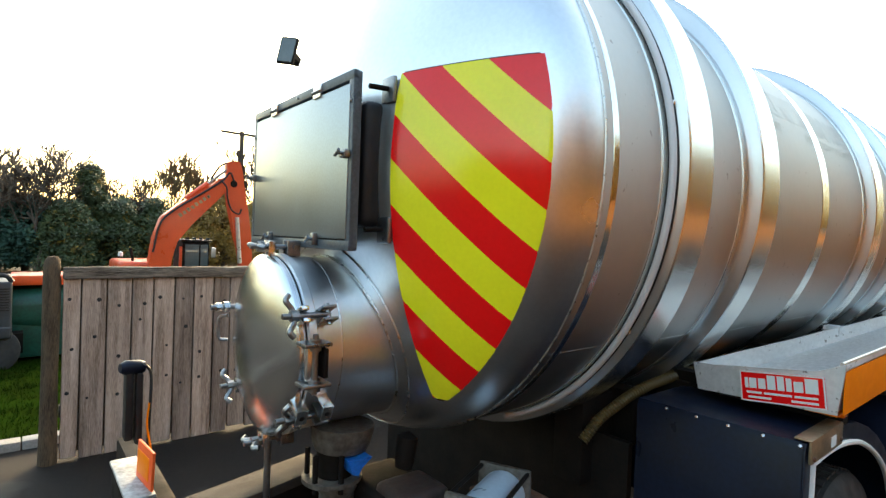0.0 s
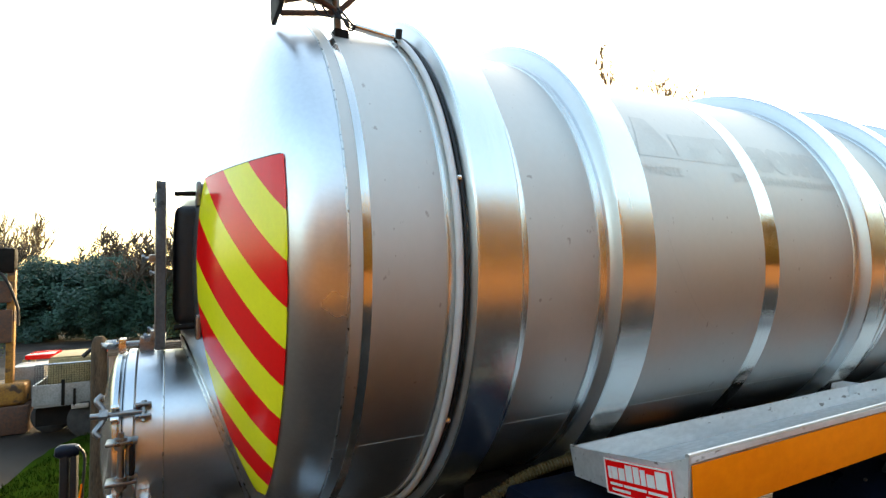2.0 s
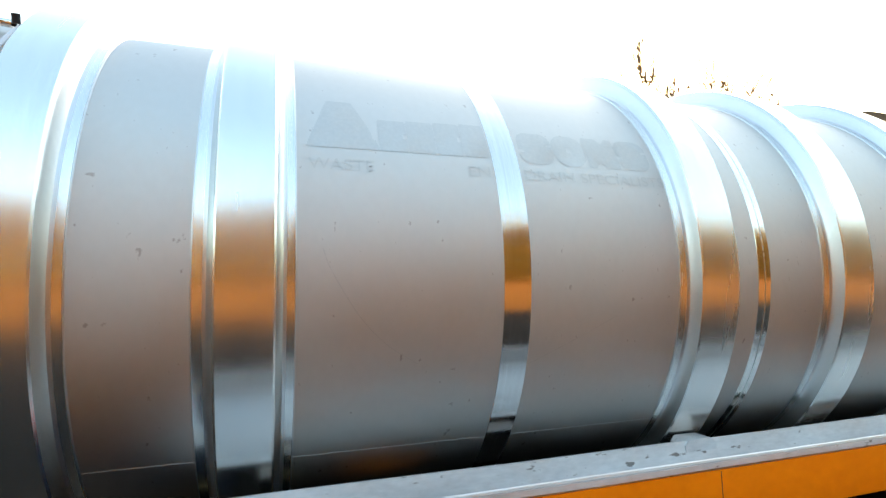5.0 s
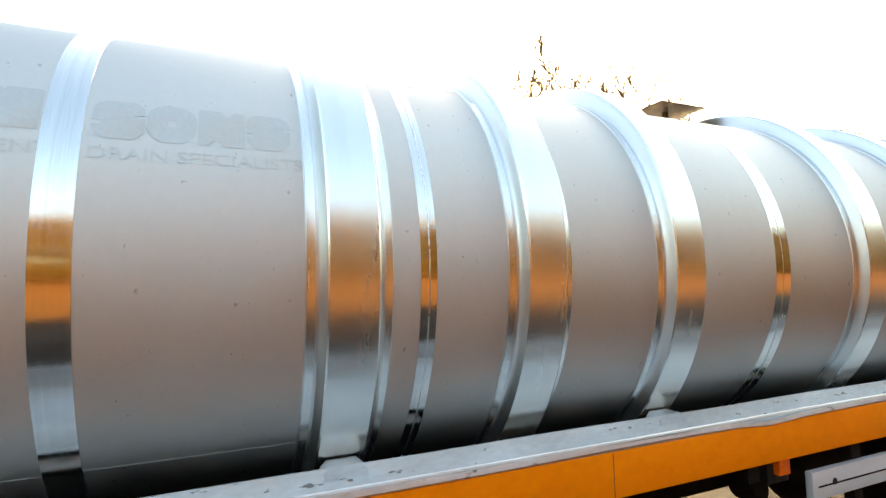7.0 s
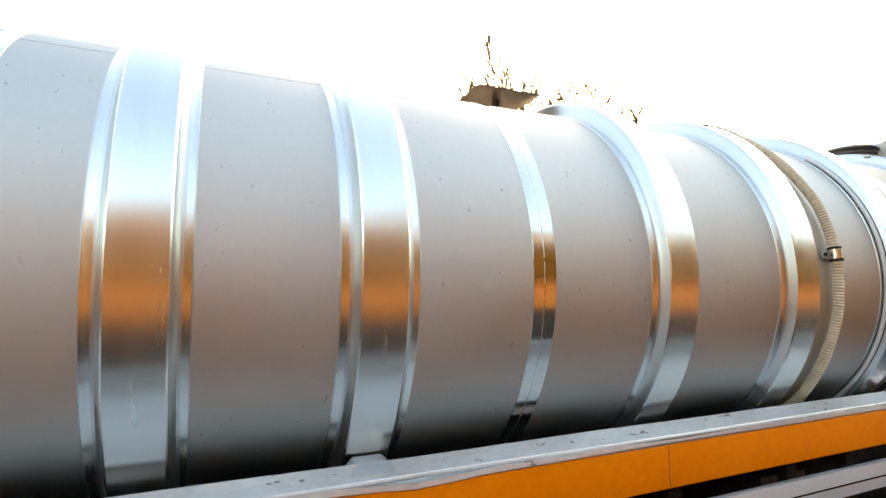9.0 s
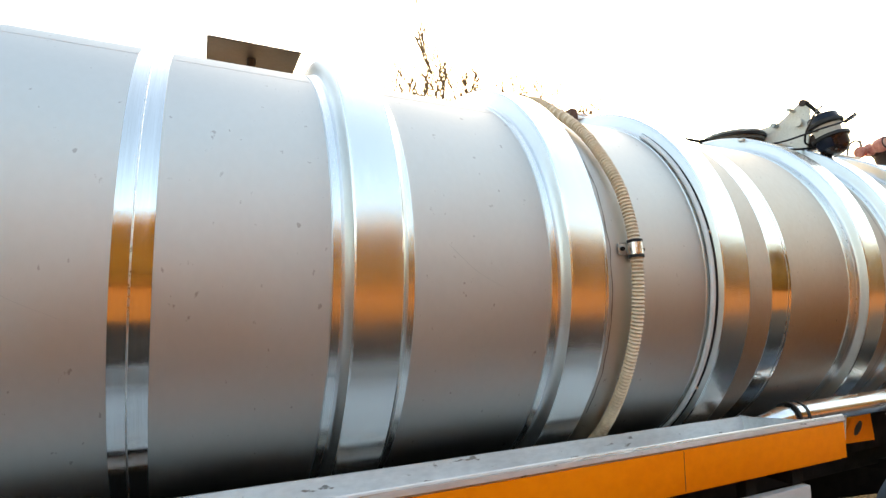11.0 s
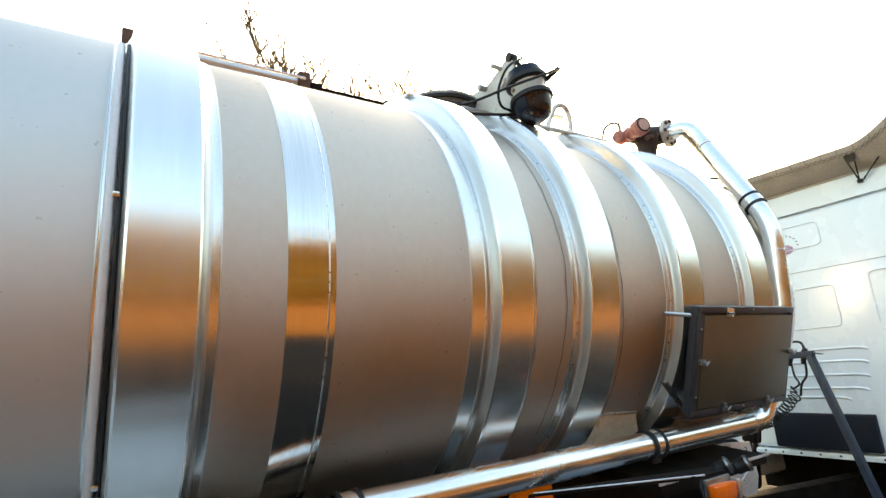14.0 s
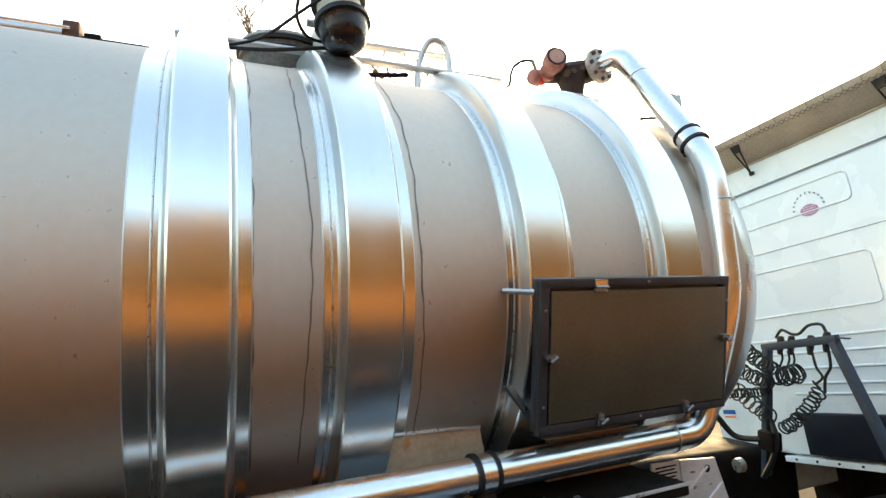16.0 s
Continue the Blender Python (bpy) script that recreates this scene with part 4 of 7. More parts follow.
for y0, y1, z0, z1 in ((-1.246, -0.996, 1.498, 1.502), (-1.246, -0.996, 1.400, 1.404), (-1.246, -1.242, 1.404, 1.498), (-1.000, -0.996, 1.404, 1.498)):
    part("border", boxm(X0 - 0.0202, X0 - 0.0178, y0, y1, z0, z1, m=sh), WHITE, plate, smooth=0)

# Unseen pale angle added so the rings mirror a light strip low down.
part("mounting_angle", boxm(X0 + 0.22, X1 - 0.02, -0.846, -0.765, 1.386, 1.391, 0.001), GALV, tray)
lip = part("tray_lip", tube(bmesh.new(), [(X0 + (X1 - X0) * k / 40, -1.280 + 0.004 * noise.noise(Vector((k * 0.21, 5, 1))), 1.563) for k in range(41)], 0.0075, 8), ALU, trailer, "rubbed bright rolled lip")
# ring feet on the tray
for x in (2.602, 4.020):
    bm = bmesh.new()
    prism(bm, [(x - 0.072, -0.850, 1.440), (x - 0.072, -0.850, 1.464), (x - 0.050, -0.845, 1.482), (x + 0.050, -0.845, 1.482), (x + 0.072, -0.850, 1.464), (x + 0.072, -0.850, 1.440)], (0, 0.08, 0))
    part("ring_foot", bm, GALV, trailer, "stained bracket under a ring")
# legs from tray to chassis and longitudinal members
part("tray_strut", boxm(0.95, 7.05, -0.86, -0.82, 1.28, 1.395), FRAME, trailer)
# Unseen dark rail added to cut the light below the barrel.
part("subframe_rail", boxm(0.95, 7.05, -0.74, -0.60, 1.08, 1.36, 0.01), FRAME, trailer)
# Unseen orange strip added to put an orange reflection low on the barrel.
part("saddle_pad", boxm(1.30, 1.56, -0.715, -0.685, 1.361, 1.366, 0.002), ORANGE, trailer, "unseen orange strip added for its reflection in the lower barrel")
# grime lying along the tray's floor
bm = bmesh.new()
rows = []
for k in range(129):
    x = X0 + 0.012 + (X1 - X0 - 0.024) * k / 128
    far = -1.236 + 0.016 * noise.noise(Vector((x * 5, 2, 0)))
    rows.append([bm.verts.new((x, y, 1.405 - (y + 0.862) * 0.0502 + 0.005 + 0.004 * max(0.0, noise.noise(Vector((x * 14, y * 14, 3)))))) for y in (-0.862 + (far + 0.862) * j / 8 for j in range(9))])
for p, q in zip(rows, rows[1:]):
    for a, b, c, d in zip(p, p[1:], q[1:], q):
        bm.faces.new((a, b, c, d))
part("tray_grime", bm, SLUDGE, tray, "grey-brown grime lying along the tray")
for i in range(7):
    x = 1.0 + i * 0.99
    part("outrigger", boxm(x - 0.03, x + 0.03, -1.25, -0.30, 1.33, 1.40), FRAME, trailer)
for y in (-0.45, 0.45):
    part("chassis_beam", boxm(0.55, 9.6, y - 0.07, y + 0.07, 0.95, 1.30, 0.01), FRAME, trailer)
for x in (0.8, 1.9, 3.3, 5.0, 6.6, 8.4):
    part("saddle", boxm(x - 0.05, x + 0.05, -0.62, 0.62, 1.10, 1.32, 0.01), FRAME, trailer)

# bare tan skirt plates below the front rings
for x0, x1 in ((8.69, 9.085), (9.305, 9.70)):
    bm = bmesh.new()
    prism(bm, [(x0 - 0.02, -0.792, 1.613), (x1 - 0.06, -0.778, 1.594), (x1, -0.745, 1.36), (x0, -0.745, 1.36)], (0, 0.012, 0.0))
    part("skirt_plate", bm, TANPL, trailer, "bare tan skirt plate with rust bleeding from the corner")
    part("skirt_weld", tube(bmesh.new(), [(x0 - 0.02, -0.796, 1.613), ((x0 + x1) / 2 - 0.03, -0.790, 1.606), (x1 - 0.06, -0.782, 1.594)], 0.006, 6), WELD, trailer)

# ---- suction pipe along the front half, up over the front end
PR = 0.0555
run = bent_pipe([(7.30, -0.78, 1.36), (7.50, -0.855, 1.455), (8.2, -0.895, 1.472), (9.93, -0.880, 1.480), (10.01, -0.885, 1.63), (10.10, -0.955, 2.00), (10.13, -0.93, 2.56),
                 (10.17, -0.52, 3.19), (10.150, -0.455, 3.300), (10.118, -0.335, 3.293)], 0.13, 8)
pipe = part("suction_pipe", tube(bmesh.new(), run, PR, 28), CHROME, trailer, "bright stainless pipe running along and up over the tank")
for c, ax in (((7.565, -0.858, 1.457), (1, -0.05, 0.02)), ((8.972, -0.889, 1.476), (1, 0.0, 0.0)), ((10.142, -0.835, 2.705), (0.05, 0.41, 0.63)), ):
    b_ = part("pipe_clamp", lathe(bmesh.new(), [(-0.030, PR + 0.001), (-0.030, PR + 0.005), (0.030, PR + 0.005), (0.030, PR + 0.001)], c, ax, 28), CHROME, pipe)
    for s in (-1, 1):
        p0 = Vector(c) + Vector(ax).normalized() * 0.032 * s
        part("clamp_rubber", lathe(bmesh.new(), [(-0.007, PR), (-0.007, PR + 0.009), (0.007, PR + 0.009), (0.007, PR)], p0, ax, 28), BLACK, pipe)
    part("clamp_bolt", boxm(c[0] - 0.03, c[0] + 0.03, c[1] - 0.03, c[1] + 0.03, c[2] - PR - 0.020, c[2] - PR + 0.005, 0.006), BLACK, pipe)
for c, ax in (((10.13, -0.945, 2.40), (0, 0.03, 0.5)), ((9.78, -0.883, 1.479), (1, 0.0, 0.0)), ((10.165, -0.56, 3.13), (0.05, 0.41, 0.63))):
    part("pipe_weld", lathe(bmesh.new(), [(-0.004, PR), (0, PR + 0.0025), (0.004, PR)], c, ax, 28), WELD, pipe)

pb = part("pipe_bracket", boxm(10.335, 10.350, -0.600, -0.545, 2.915, 3.040, 0.004), ZINC, trailer, "small drilled angle bracket behind the pipe")
part("bracket_leg", boxm(10.26, 10.350, -0.640, -0.600, 2.895, 3.030, 0.004), ZINC, pb)
part("bracket_rod", tube(bmesh.new(), [(10.34, -0.60, 2.93), (10.35, -0.36, 3.01)], 0.008, 8), FRAME, pb)

# flange and relief valve on top of the front end
fl = part("pipe_flange", lathe(bmesh.new(), [(-0.012, 0.0), (-0.012, 0.098), (0.012, 0.098), (0.012, 0.0)], (10.110, -0.340, 3.290), (0.15, -0.98, 0.03), 28), FLANGEW, trailer, "pale bolted pipe flange")
u_ = Vector((0.15, -0.98, 0.03)).normalized()
s_ = u_.cross(Vector((0, 0, 1)))
for k in range(8):
    a = 2 * math.pi * k / 8
    o = Vector((10.110, -0.340, 3.290)) + (s_ * math.cos(a) + Vector((0, 0, 1)) * math.sin(a)) * 0.078
    part("bolt", lathe(bmesh.new(), [(-0.024, 0.0), (-0.024, 0.012), (0.024, 0.012), (0.024, 0.0)], o, u_, 6), RUST, fl)
valve = part("valve_body", lathe(bmesh.new(), [(0.0, 0.10), (0.03, 0.10), (0.04, 0.062), (0.12, 0.058), (0.17, 0.072), (0.25, 0.072), (0.26, 0.0)], (9.985, -0.255, 3.03), (-0.04, -0.05, 1), 20), RUSTDARK, trailer, "dark iron valve body with bolted flange")
part("valve_bend", tube(bmesh.new(), curve_pts([(9.93, -0.25, 3.25), (9.99, -0.25, 3.27), (10.08, -0.27, 3.288), (10.105, -0.335, 3.29)], 6), 0.066, 18), RUSTDARK, valve)
for k in range(4):
    part("valve_nut", lathe(bmesh.new(), [(0, 0.0), (0, 0.016), (0.03, 0.016), (0.03, 0.0)], (9.90 + 0.05 * k, -0.315 + 0.01 * (k % 2), 3.22 + 0.02 * k), (-0.3, -1, 0.1), 6), RUST, valve)
pax = Vector((-0.10, -0.30, 0.03)).normalized()
po = Vector((9.865, -0.205, 3.270))
pv = part("relief_valve", lathe(bmesh.new(), [(0.0, 0.0), (0.0, 0.050), (0.03, 0.052), (0.04, 0.042), (0.075, 0.042), (0.085, 0.054), (0.100, 0.058), (0.160, 0.058), (0.168, 0.052), (0.168, 0.0)], po, pax, 26), CAST, trailer, "weathered pink cast relief valve")
part("cap_groove", lathe(bmesh.new(), [(0.1675, 0.050), (0.170, 0.050), (0.170, 0.041), (0.1675, 0.041)], po, pax, 26), BLACK, pv)
part("cap_disc", lathe(bmesh.new(), [(0.167, 0.040), (0.174, 0.039), (0.175, 0.0)], po, pax, 26), PALEPINK, pv, "pale worn disc in the valve face")
part("side_cap", lathe(bmesh.new(), [(0.0, 0.0), (0.0, 0.038), (0.04, 0.042), (0.085, 0.042), (0.095, 0.034), (0.097, 0.0)], (9.86, -0.155, 3.262), (-1, -0.35, -0.12), 20), CAST, pv)
part("side_collar", lathe(bmesh.new(), [(0.03, 0.046), (0.055, 0.046), (0.055, 0.040)], (9.86, -0.155, 3.262), (-1, -0.35, -0.12), 20), REDM, pv)
part("valve_neck", tube(bmesh.new(), [(9.86, -0.205, 3.265), (9.95, -0.245, 3.255)], 0.046, 14), RUSTDARK, pv)
part("adjuster", tube(bmesh.new(), [(9.80, -0.19, 3.29), (9.78, -0.19, 3.345)], 0.010, 8), ZINC, pv)
part("breather_hose", tube(bmesh.new(), curve_pts([(9.79, -0.185, 3.345), (9.73, -0.17, 3.34), (9.67, -0.16, 3.29), (9.645, -0.16, 3.20), (9.60, -0.20, 3.16)], 8), 0.008, 8), BLACK, pv)

# ---- manhole on top, with its spring actuator
MX, MY, MZ = 8.50, 0.02, 3.045
man = part("manhole_collar", lathe(bmesh.new(), [(0.0, 0.19), (0.16, 0.19), (0.165, 0.205), (0.19, 0.205)], (MX, MY, MZ), (0, 0, 1), 40), GRIMYST, trailer, "round manhole with a hinged lid")
part("manhole_lid", lathe(bmesh.new(), [(0.20, 0.205), (0.215, 0.213), (0.228, 0.208), (0.236, 0.16), (0.238, 0.0)], (MX, MY, MZ), (0, 0, 1), 40), WHITEGRIME, man)
part("lid_seal", lathe(bmesh.new(), [(0.188, 0.20), (0.188, 0.217), (0.206, 0.219), (0.206, 0.20)], (MX, MY, MZ), (0, 0, 1), 40), BLACK, man)
bm = bmesh.new()
prism(bm, [(8.60, -0.10, 3.06), (8.60, -0.44, 3.06), (8.61, -0.47, 3.20), (8.64, -0.455, 3.395), (8.645, -0.42, 3.425), (8.64, -0.385, 3.41), (8.61, -0.26, 3.31), (8.60, -0.12, 3.30)], (0.014, 0, 0))
pl = part("actuator_plate", bm, CREAMP, trailer, "chipped cream lever plate beside the manhole")
part("plate_stud", tube(bmesh.new(), [(8.56, -0.245, 3.29), (8.63, -0.245, 3.29)], 0.017, 10), ZINC, pl)
part("plate_stud", tube(bmesh.new(), [(8.56, -0.36, 3.365), (8.63, -0.36, 3.365)], 0.013, 10), CREAMP, pl)
part("plate_boss", tube(bmesh.new(), [(8.585, -0.40, 3.265), (8.62, -0.40, 3.265)], 0.030, 14), CREAMP, pl)
bm = bmesh.new()
prism(bm, [(8.62, -0.36, 3.06), (8.62, -0.56, 3.05), (8.62, -0.50, 3.19)], (0.03, 0, 0))
part("plate_brace", bm, RUSTDARK, pl)
AO, aax = Vector((8.622, -0.535, 3.275)), Vector((0.09, -0.25, -1.0))
act = part("spring_actuator", lathe(bmesh.new(), [(0.0, 0.0), (0.0, 0.050), (0.016, 0.084), (0.055, 0.092), (0.062, 0.098), (0.085, 0.098), (0.09, 0.082), (0.12, 0.074), (0.155, 0.076),
                                                  (0.16, 0.098), (0.185, 0.098), (0.192, 0.092), (0.235, 0.090), (0.27, 0.070), (0.29, 0.045), (0.293, 0.0)],
                                    AO, aax, 32), ACTB, trailer, "scuffed black spring brake actuator on the manhole")
part("actuator_cap", lathe(bmesh.new(), [(-0.001, 0.0), (-0.001, 0.052), (0.015, 0.086), (0.056, 0.094)], AO, aax, 32), NAVYG, act)
part("actuator_band", lathe(bmesh.new(), [(0.060, 0.096), (0.063, 0.106), (0.083, 0.106), (0.087, 0.096)], AO, aax, 32), BLACK, act)
part("actuator_band", lathe(bmesh.new(), [(0.160, 0.098), (0.163, 0.108), (0.183, 0.108), (0.187, 0.098)], AO, aax, 32), BLACK, act)
part("actuator_bowl", lathe(bmesh.new(), [(0.190, 0.0945), (0.232, 0.0922), (0.252, 0.082)], AO, aax, 24, 20, 200), NAVYG, act, "dark blue paint left on the bowl")
part("actuator_waist", lathe(bmesh.new(), [(0.092, 0.086), (0.12, 0.0765), (0.155, 0.0785)], AO, aax, 32), CREAMP, act, "tan scuffed waist")
part("drain_plug", lathe(bmesh.new(), [(0, 0.009), (0.006, 0.007), (0.007, 0.0)], AO + aax * 0.25 + Vector((-0.055, -0.03, -0.01)), (-0.7, -0.4, -0.5), 10), ZINC, act)
part("push_rod", tube(bmesh.new(), [(8.63, -0.525, 3.29), (8.645, -0.435, 3.405)], 0.013, 10), FRAME, act)
part("clevis", lathe(bmesh.new(), [(-0.02, 0.0), (-0.02, 0.024), (0.03, 0.024), (0.03, 0.0)], (8.645, -0.42, 3.405), (1, 0, 0), 12), RUSTDARK, act)
part("air_fitting", tube(bmesh.new(), [(8.68, -0.64, 3.20), (8.71, -0.70, 3.245)], 0.012, 8), FRAME, act)
part("air_hose", tube(bmesh.new(), curve_pts([(8.71, -0.70, 3.24), (8.62, -0.70, 3.19), (8.50, -0.58, 3.145), (8.36, -0.42, 3.09), (8.20, -0.32, 3.07)], 10), 0.0065, 8), BLACK, act)
part("air_hose", tube(bmesh.new(), curve_pts([(8.60, -0.56, 3.33), (8.50, -0.56, 3.25), (8.475, -0.52, 3.15), (8.52, -0.48, 3.09), (8.60, -0.47, 3.08)], 10), 0.0065, 8), BLACK, act)
part("air_hose", tube(bmesh.new(), curve_pts([(8.24, -0.36, 3.055), (8.38, -0.42, 3.04), (8.55, -0.46, 3.055), (8.64, -0.47, 3.07)], 10), 0.008, 8), BLACK, act)

# walkway bars, grab hoop and the ram along the top
for (a, b) in (((8.05, -0.345, 3.088), (9.49, -0.310, 3.127)), ((8.78, -0.205, 3.250), (9.26, -0.18, 3.281))):
    part("walkway_bar", boxm(0, (Vector(b) - Vector(a)).length, -0.02, 0.02, -0.008, 0.008, 0.003, 2,
                             Matrix.Translation(a) @ (Vector(b) - Vector(a)).to_track_quat("X", "Z").to_matrix().to_4x4()), ALU, trailer)
part("grab_hoop", tube(bmesh.new(), curve_pts([(9.08, -0.22, 3.06), (9.10, -0.22, 3.20), (9.145, -0.235, 3.305), (9.20, -0.25, 3.315), (9.235, -0.26, 3.25), (9.245, -0.26, 3.08)], 8), 0.016, 10), ALU, trailer, "bent steel grab hoop")
part("grab_strut", tube(bmesh.new(), [(8.75, -0.30, 3.05), (9.05, -0.18, 3.15)], 0.012, 8), FRAME, trailer)
ram = part("ram_barrel", tube(bmesh.new(), [(6.95, 0.02, 3.195), (7.66, 0.0, 3.185)], 0.030, 18), ALU, trailer, "long pale pneumatic cylinder on top of the tank")
part("ram_tie", tube(bmesh.new(), [(6.95, -0.035, 3.205), (7.66, -0.055, 3.195)], 0.007, 8), CHROME, ram)
for x in (6.93, 7.66):
    part("ram_head", boxm(x - 0.03, x + 0.03, -0.045, 0.05, 3.145, 3.235, 0.008), RUST, ram)
part("ram_rod", tube(bmesh.new(), [(7.68, 0.0, 3.185), (8.16, -0.02, 3.172)], 0.010, 10), FRAME, ram)
part("ram_clevis", boxm(7.70, 7.76, -0.02, 0.02, 3.165, 3.205, 0.006), FRAME, ram)
part("rod_clevis", boxm(8.10, 8.17, -0.04, 0.01, 3.150, 3.195, 0.006), FRAME, ram)
part("ram_foot", boxm(6.915, 6.955, -0.02, 0.03, 3.06, 3.15, 0.006), GRIMYST, ram)

# square rain cap on top of the barrel
cap = part("vent_stem", tube(bmesh.new(), [(5.03, 0.03, 3.06), (5.03, 0.03, 3.21)], 0.022, 14), CAPB, trailer, "square rain cap on a short vent stem")
part("rain_cap", boxm(4.83, 5.24, -0.13, 0.20, 3.212, 3.220, 0.003), CAPB, cap)
part("cap_stop", boxm(5.62, 5.74, 0.02, 0.10, 3.08, 3.11, 0.006), FRAME, trailer)

# rear work lamps
lamp = part("lamp_pole", tube(bmesh.new(), [(0.095, -0.56, 2.88), (0.085, -0.585, 2.96), (0.07, -0.60, 3.08)], 0.014, 10), ZINC, trailer, "work lamp on a rusty bracket with loose wiring")
part("lamp_foot", boxm(0.075, 0.125, -0.59, -0.55, 2.86, 2.90, 0.006), FRAME, lamp)
for a, b in (((-0.10, -0.60, 2.905), (0.085, -0.60, 2.945)), ((-0.10, -0.60, 2.945), (0.07, -0.60, 3.01)), ((0.085, -0.59, 2.95), (0.20, -0.62, 3.07)), ((-0.02, -0.60, 2.99), (0.08, -0.60, 2.95))):
    part("lamp_bracket", tube(bmesh.new(), [a, b], 0.010, 8), RUST, lamp)
part("lamp_housing", boxm(-0.02, 0.08, -0.66, -0.54, 2.985, 3.10, 0.02), BLACK, lamp)
part("lamp_lens", boxm(-0.122, -0.102, -0.68, -0.53, 2.890, 3.08, 0.012), FRAME, lamp)
for k in range(4):
    r_ = random.Random(k)
    pts = curve_pts([(0.0 + 0.03 * k, -0.60, 2.96), (0.02 + 0.03 * k, -0.62 - 0.01 * k, 2.915 - 0.006 * k), (0.08, -0.61, 2.925 + 0.01 * k), (0.125, -0.59, 2.93 - 0.01 * k), (0.15, -0.585, 2.915)], 8)
    part("wire", tube(bmesh.new(), pts, 0.0035, 6), BLACK, lamp)
part("conduit_stub", tube(bmesh.new(), [(0.145, -0.59, 2.915), (0.285, -0.585, 2.905)], 0.013, 10), CHROME, lamp)
part("gland", lathe(bmesh.new(), [(0, 0.0), (0, 0.012), (0.03, 0.012), (0.03, 0.0)], (0.30, -0.60, 2.90), (0, -0.3, 1), 10), BLACK, lamp)
part("wire", tube(bmesh.new(), curve_pts([(0.285, -0.585, 2.905), (0.305, -0.58, 2.895), (0.325, -0.57, 2.905), (0.335, -0.55, 2.915)], 8), 0.006, 8), BLACK, lamp)
lamp2 = part("work_lamp", boxm(-0.010, 0.010, -0.048, 0.048, -0.072, 0.072, 0.006), FRAME, trailer, "square work lamp at the tank's far shoulder")
lamp2.matrix_basis = pose(-0.125, 0.885, 2.845, 8, 8, 40)
part("lamp_glass", boxm(-0.0125, -0.0095, -0.040, 0.040, -0.062, 0.062), GLASS, lamp2)
part("lamp_arm", boxm(0.02, 0.10, -0.03, 0.0, -0.02, 0.01, 0.004), FRAME, lamp2)
part("lamp_arm", boxm(0.07, 0.09, -0.20, 0.0, -0.04, -0.02, 0.004), FRAME, lamp2)

# ---- wheels and mudguards


def arc_shell(bm, cx, cz, r, y0, y1, a0, a1, th=0.012, n=28):
    prev = None
    for k in range(n + 1):
        a = radians(a0 + (a1 - a0) * k / n)
        c, s = math.cos(a), math.sin(a)
        row = [bm.verts.new((cx + c * q, y, cz + s * q)) for q, y in ((r, y0), (r, y1), (r - th, y1), (r - th, y0))]
        if prev:
            for j in range(4):
                bm.faces.new((prev[j], prev[(j + 1) % 4], row[(j + 1) % 4], row[j]))
        else:
            bm.faces.new(row)
        prev = row
    bm.faces.new(prev[::-1])
    return bm


def wheel(x, y, r=0.52, w=0.36):
    h = w / 2
    prof = [(-h * 0.7, r * 0.56), (-h, r * 0.62), (-h, r * 0.86), (-h * 0.9, r * 0.96), (-h * 0.78, r), (h * 0.78, r), (h * 0.9, r * 0.96), (h, r * 0.86), (h, r * 0.62), (h * 0.7, r * 0.56)]
    e = part("wheel", lathe(bmesh.new(), [(-h * 0.7, r * 0.57), (-h * 0.55, r * 0.5), (-h * 0.2, r * 0.42), (-h * 0.2, r * 0.2), (-h * 0.4, r * 0.18), (-h * 0.4, 0.0)], (x, y, r), (0, 1, 0), 32), ZINC, trailer, "truck wheel with a worn black tyre")
    part("tyre", lathe(bmesh.new(), prof, (x, y, r), (0, 1, 0), 48), TYRE, e)
    bm = bmesh.new()
    for k in range(56):
        a = 2 * math.pi * k / 56
        m_ = Matrix.Translation((x, y, r)) @ Matrix.Rotation(a, 4, "Y")
        for j in range(3):
            box(bm, -0.020, 0.020, -h * 0.70 + j * h * 0.5, -h * 0.70 + j * h * 0.5 + h * 0.40, r - 0.004, r + 0.010, 0, 1, m_)
    part("tread", bm, TYRE, e, smooth=0)
    return e


for x in (1.32, 2.64, 3.96):
    wheel(x, -1.02)
    wheel(x, 1.02)
for x in (2.64,):
    g_ = part("mudguard", arc_shell(bmesh.new(), x, 0.735, 0.60, -1.245, -0.70, 12, 168), NAVYG, trailer, "navy mudguard with white edging")
    part("edge_trim", tube(bmesh.new(), [(x + math.cos(radians(a)) * 0.575, -1.247, 0.735 + math.sin(radians(a)) * 0.575) for a in range(10, 171, 5)], 0.011, 8), WHITE, g_, "white edging strip")
    part("side_flange", arc_shell(bmesh.new(), x, 0.735, 0.598, -1.250, -1.240, 12, 168, 0.055), NAVYG, g_)
    part("stay_plate", boxm(x - 0.44, x - 0.28, -1.256, -1.10, 1.235, 1.248, 0.003, 2, Matrix.Translation((x - 0.36, 0, 1.24)) @ Matrix.Rotation(radians(-34), 4, "Y") @ Matrix.Translation((-(x - 0.36), 0, -1.22))), ZINC, g_)
    for k in range(4):
        part("rivet", lathe(bmesh.new(), [(0, 0.008), (0.004, 0.006), (0.005, 0.0)], (x - 0.44, -1.17 + k * 0.13, 0.735 + 0.425), (-0.6, 0, 0.7), 8), ZINC, g_)
OUTER = [(0.600, 0.78), (0.600, 1.325), (0.612, 1.348), (0.930, 1.345), (1.153, 1.310), (1.300, 1.265), (1.440, 1.205), (1.572, 1.130), (1.672, 1.050), (1.760, 0.930), (1.810, 0.800), (1.825, 0.68)]
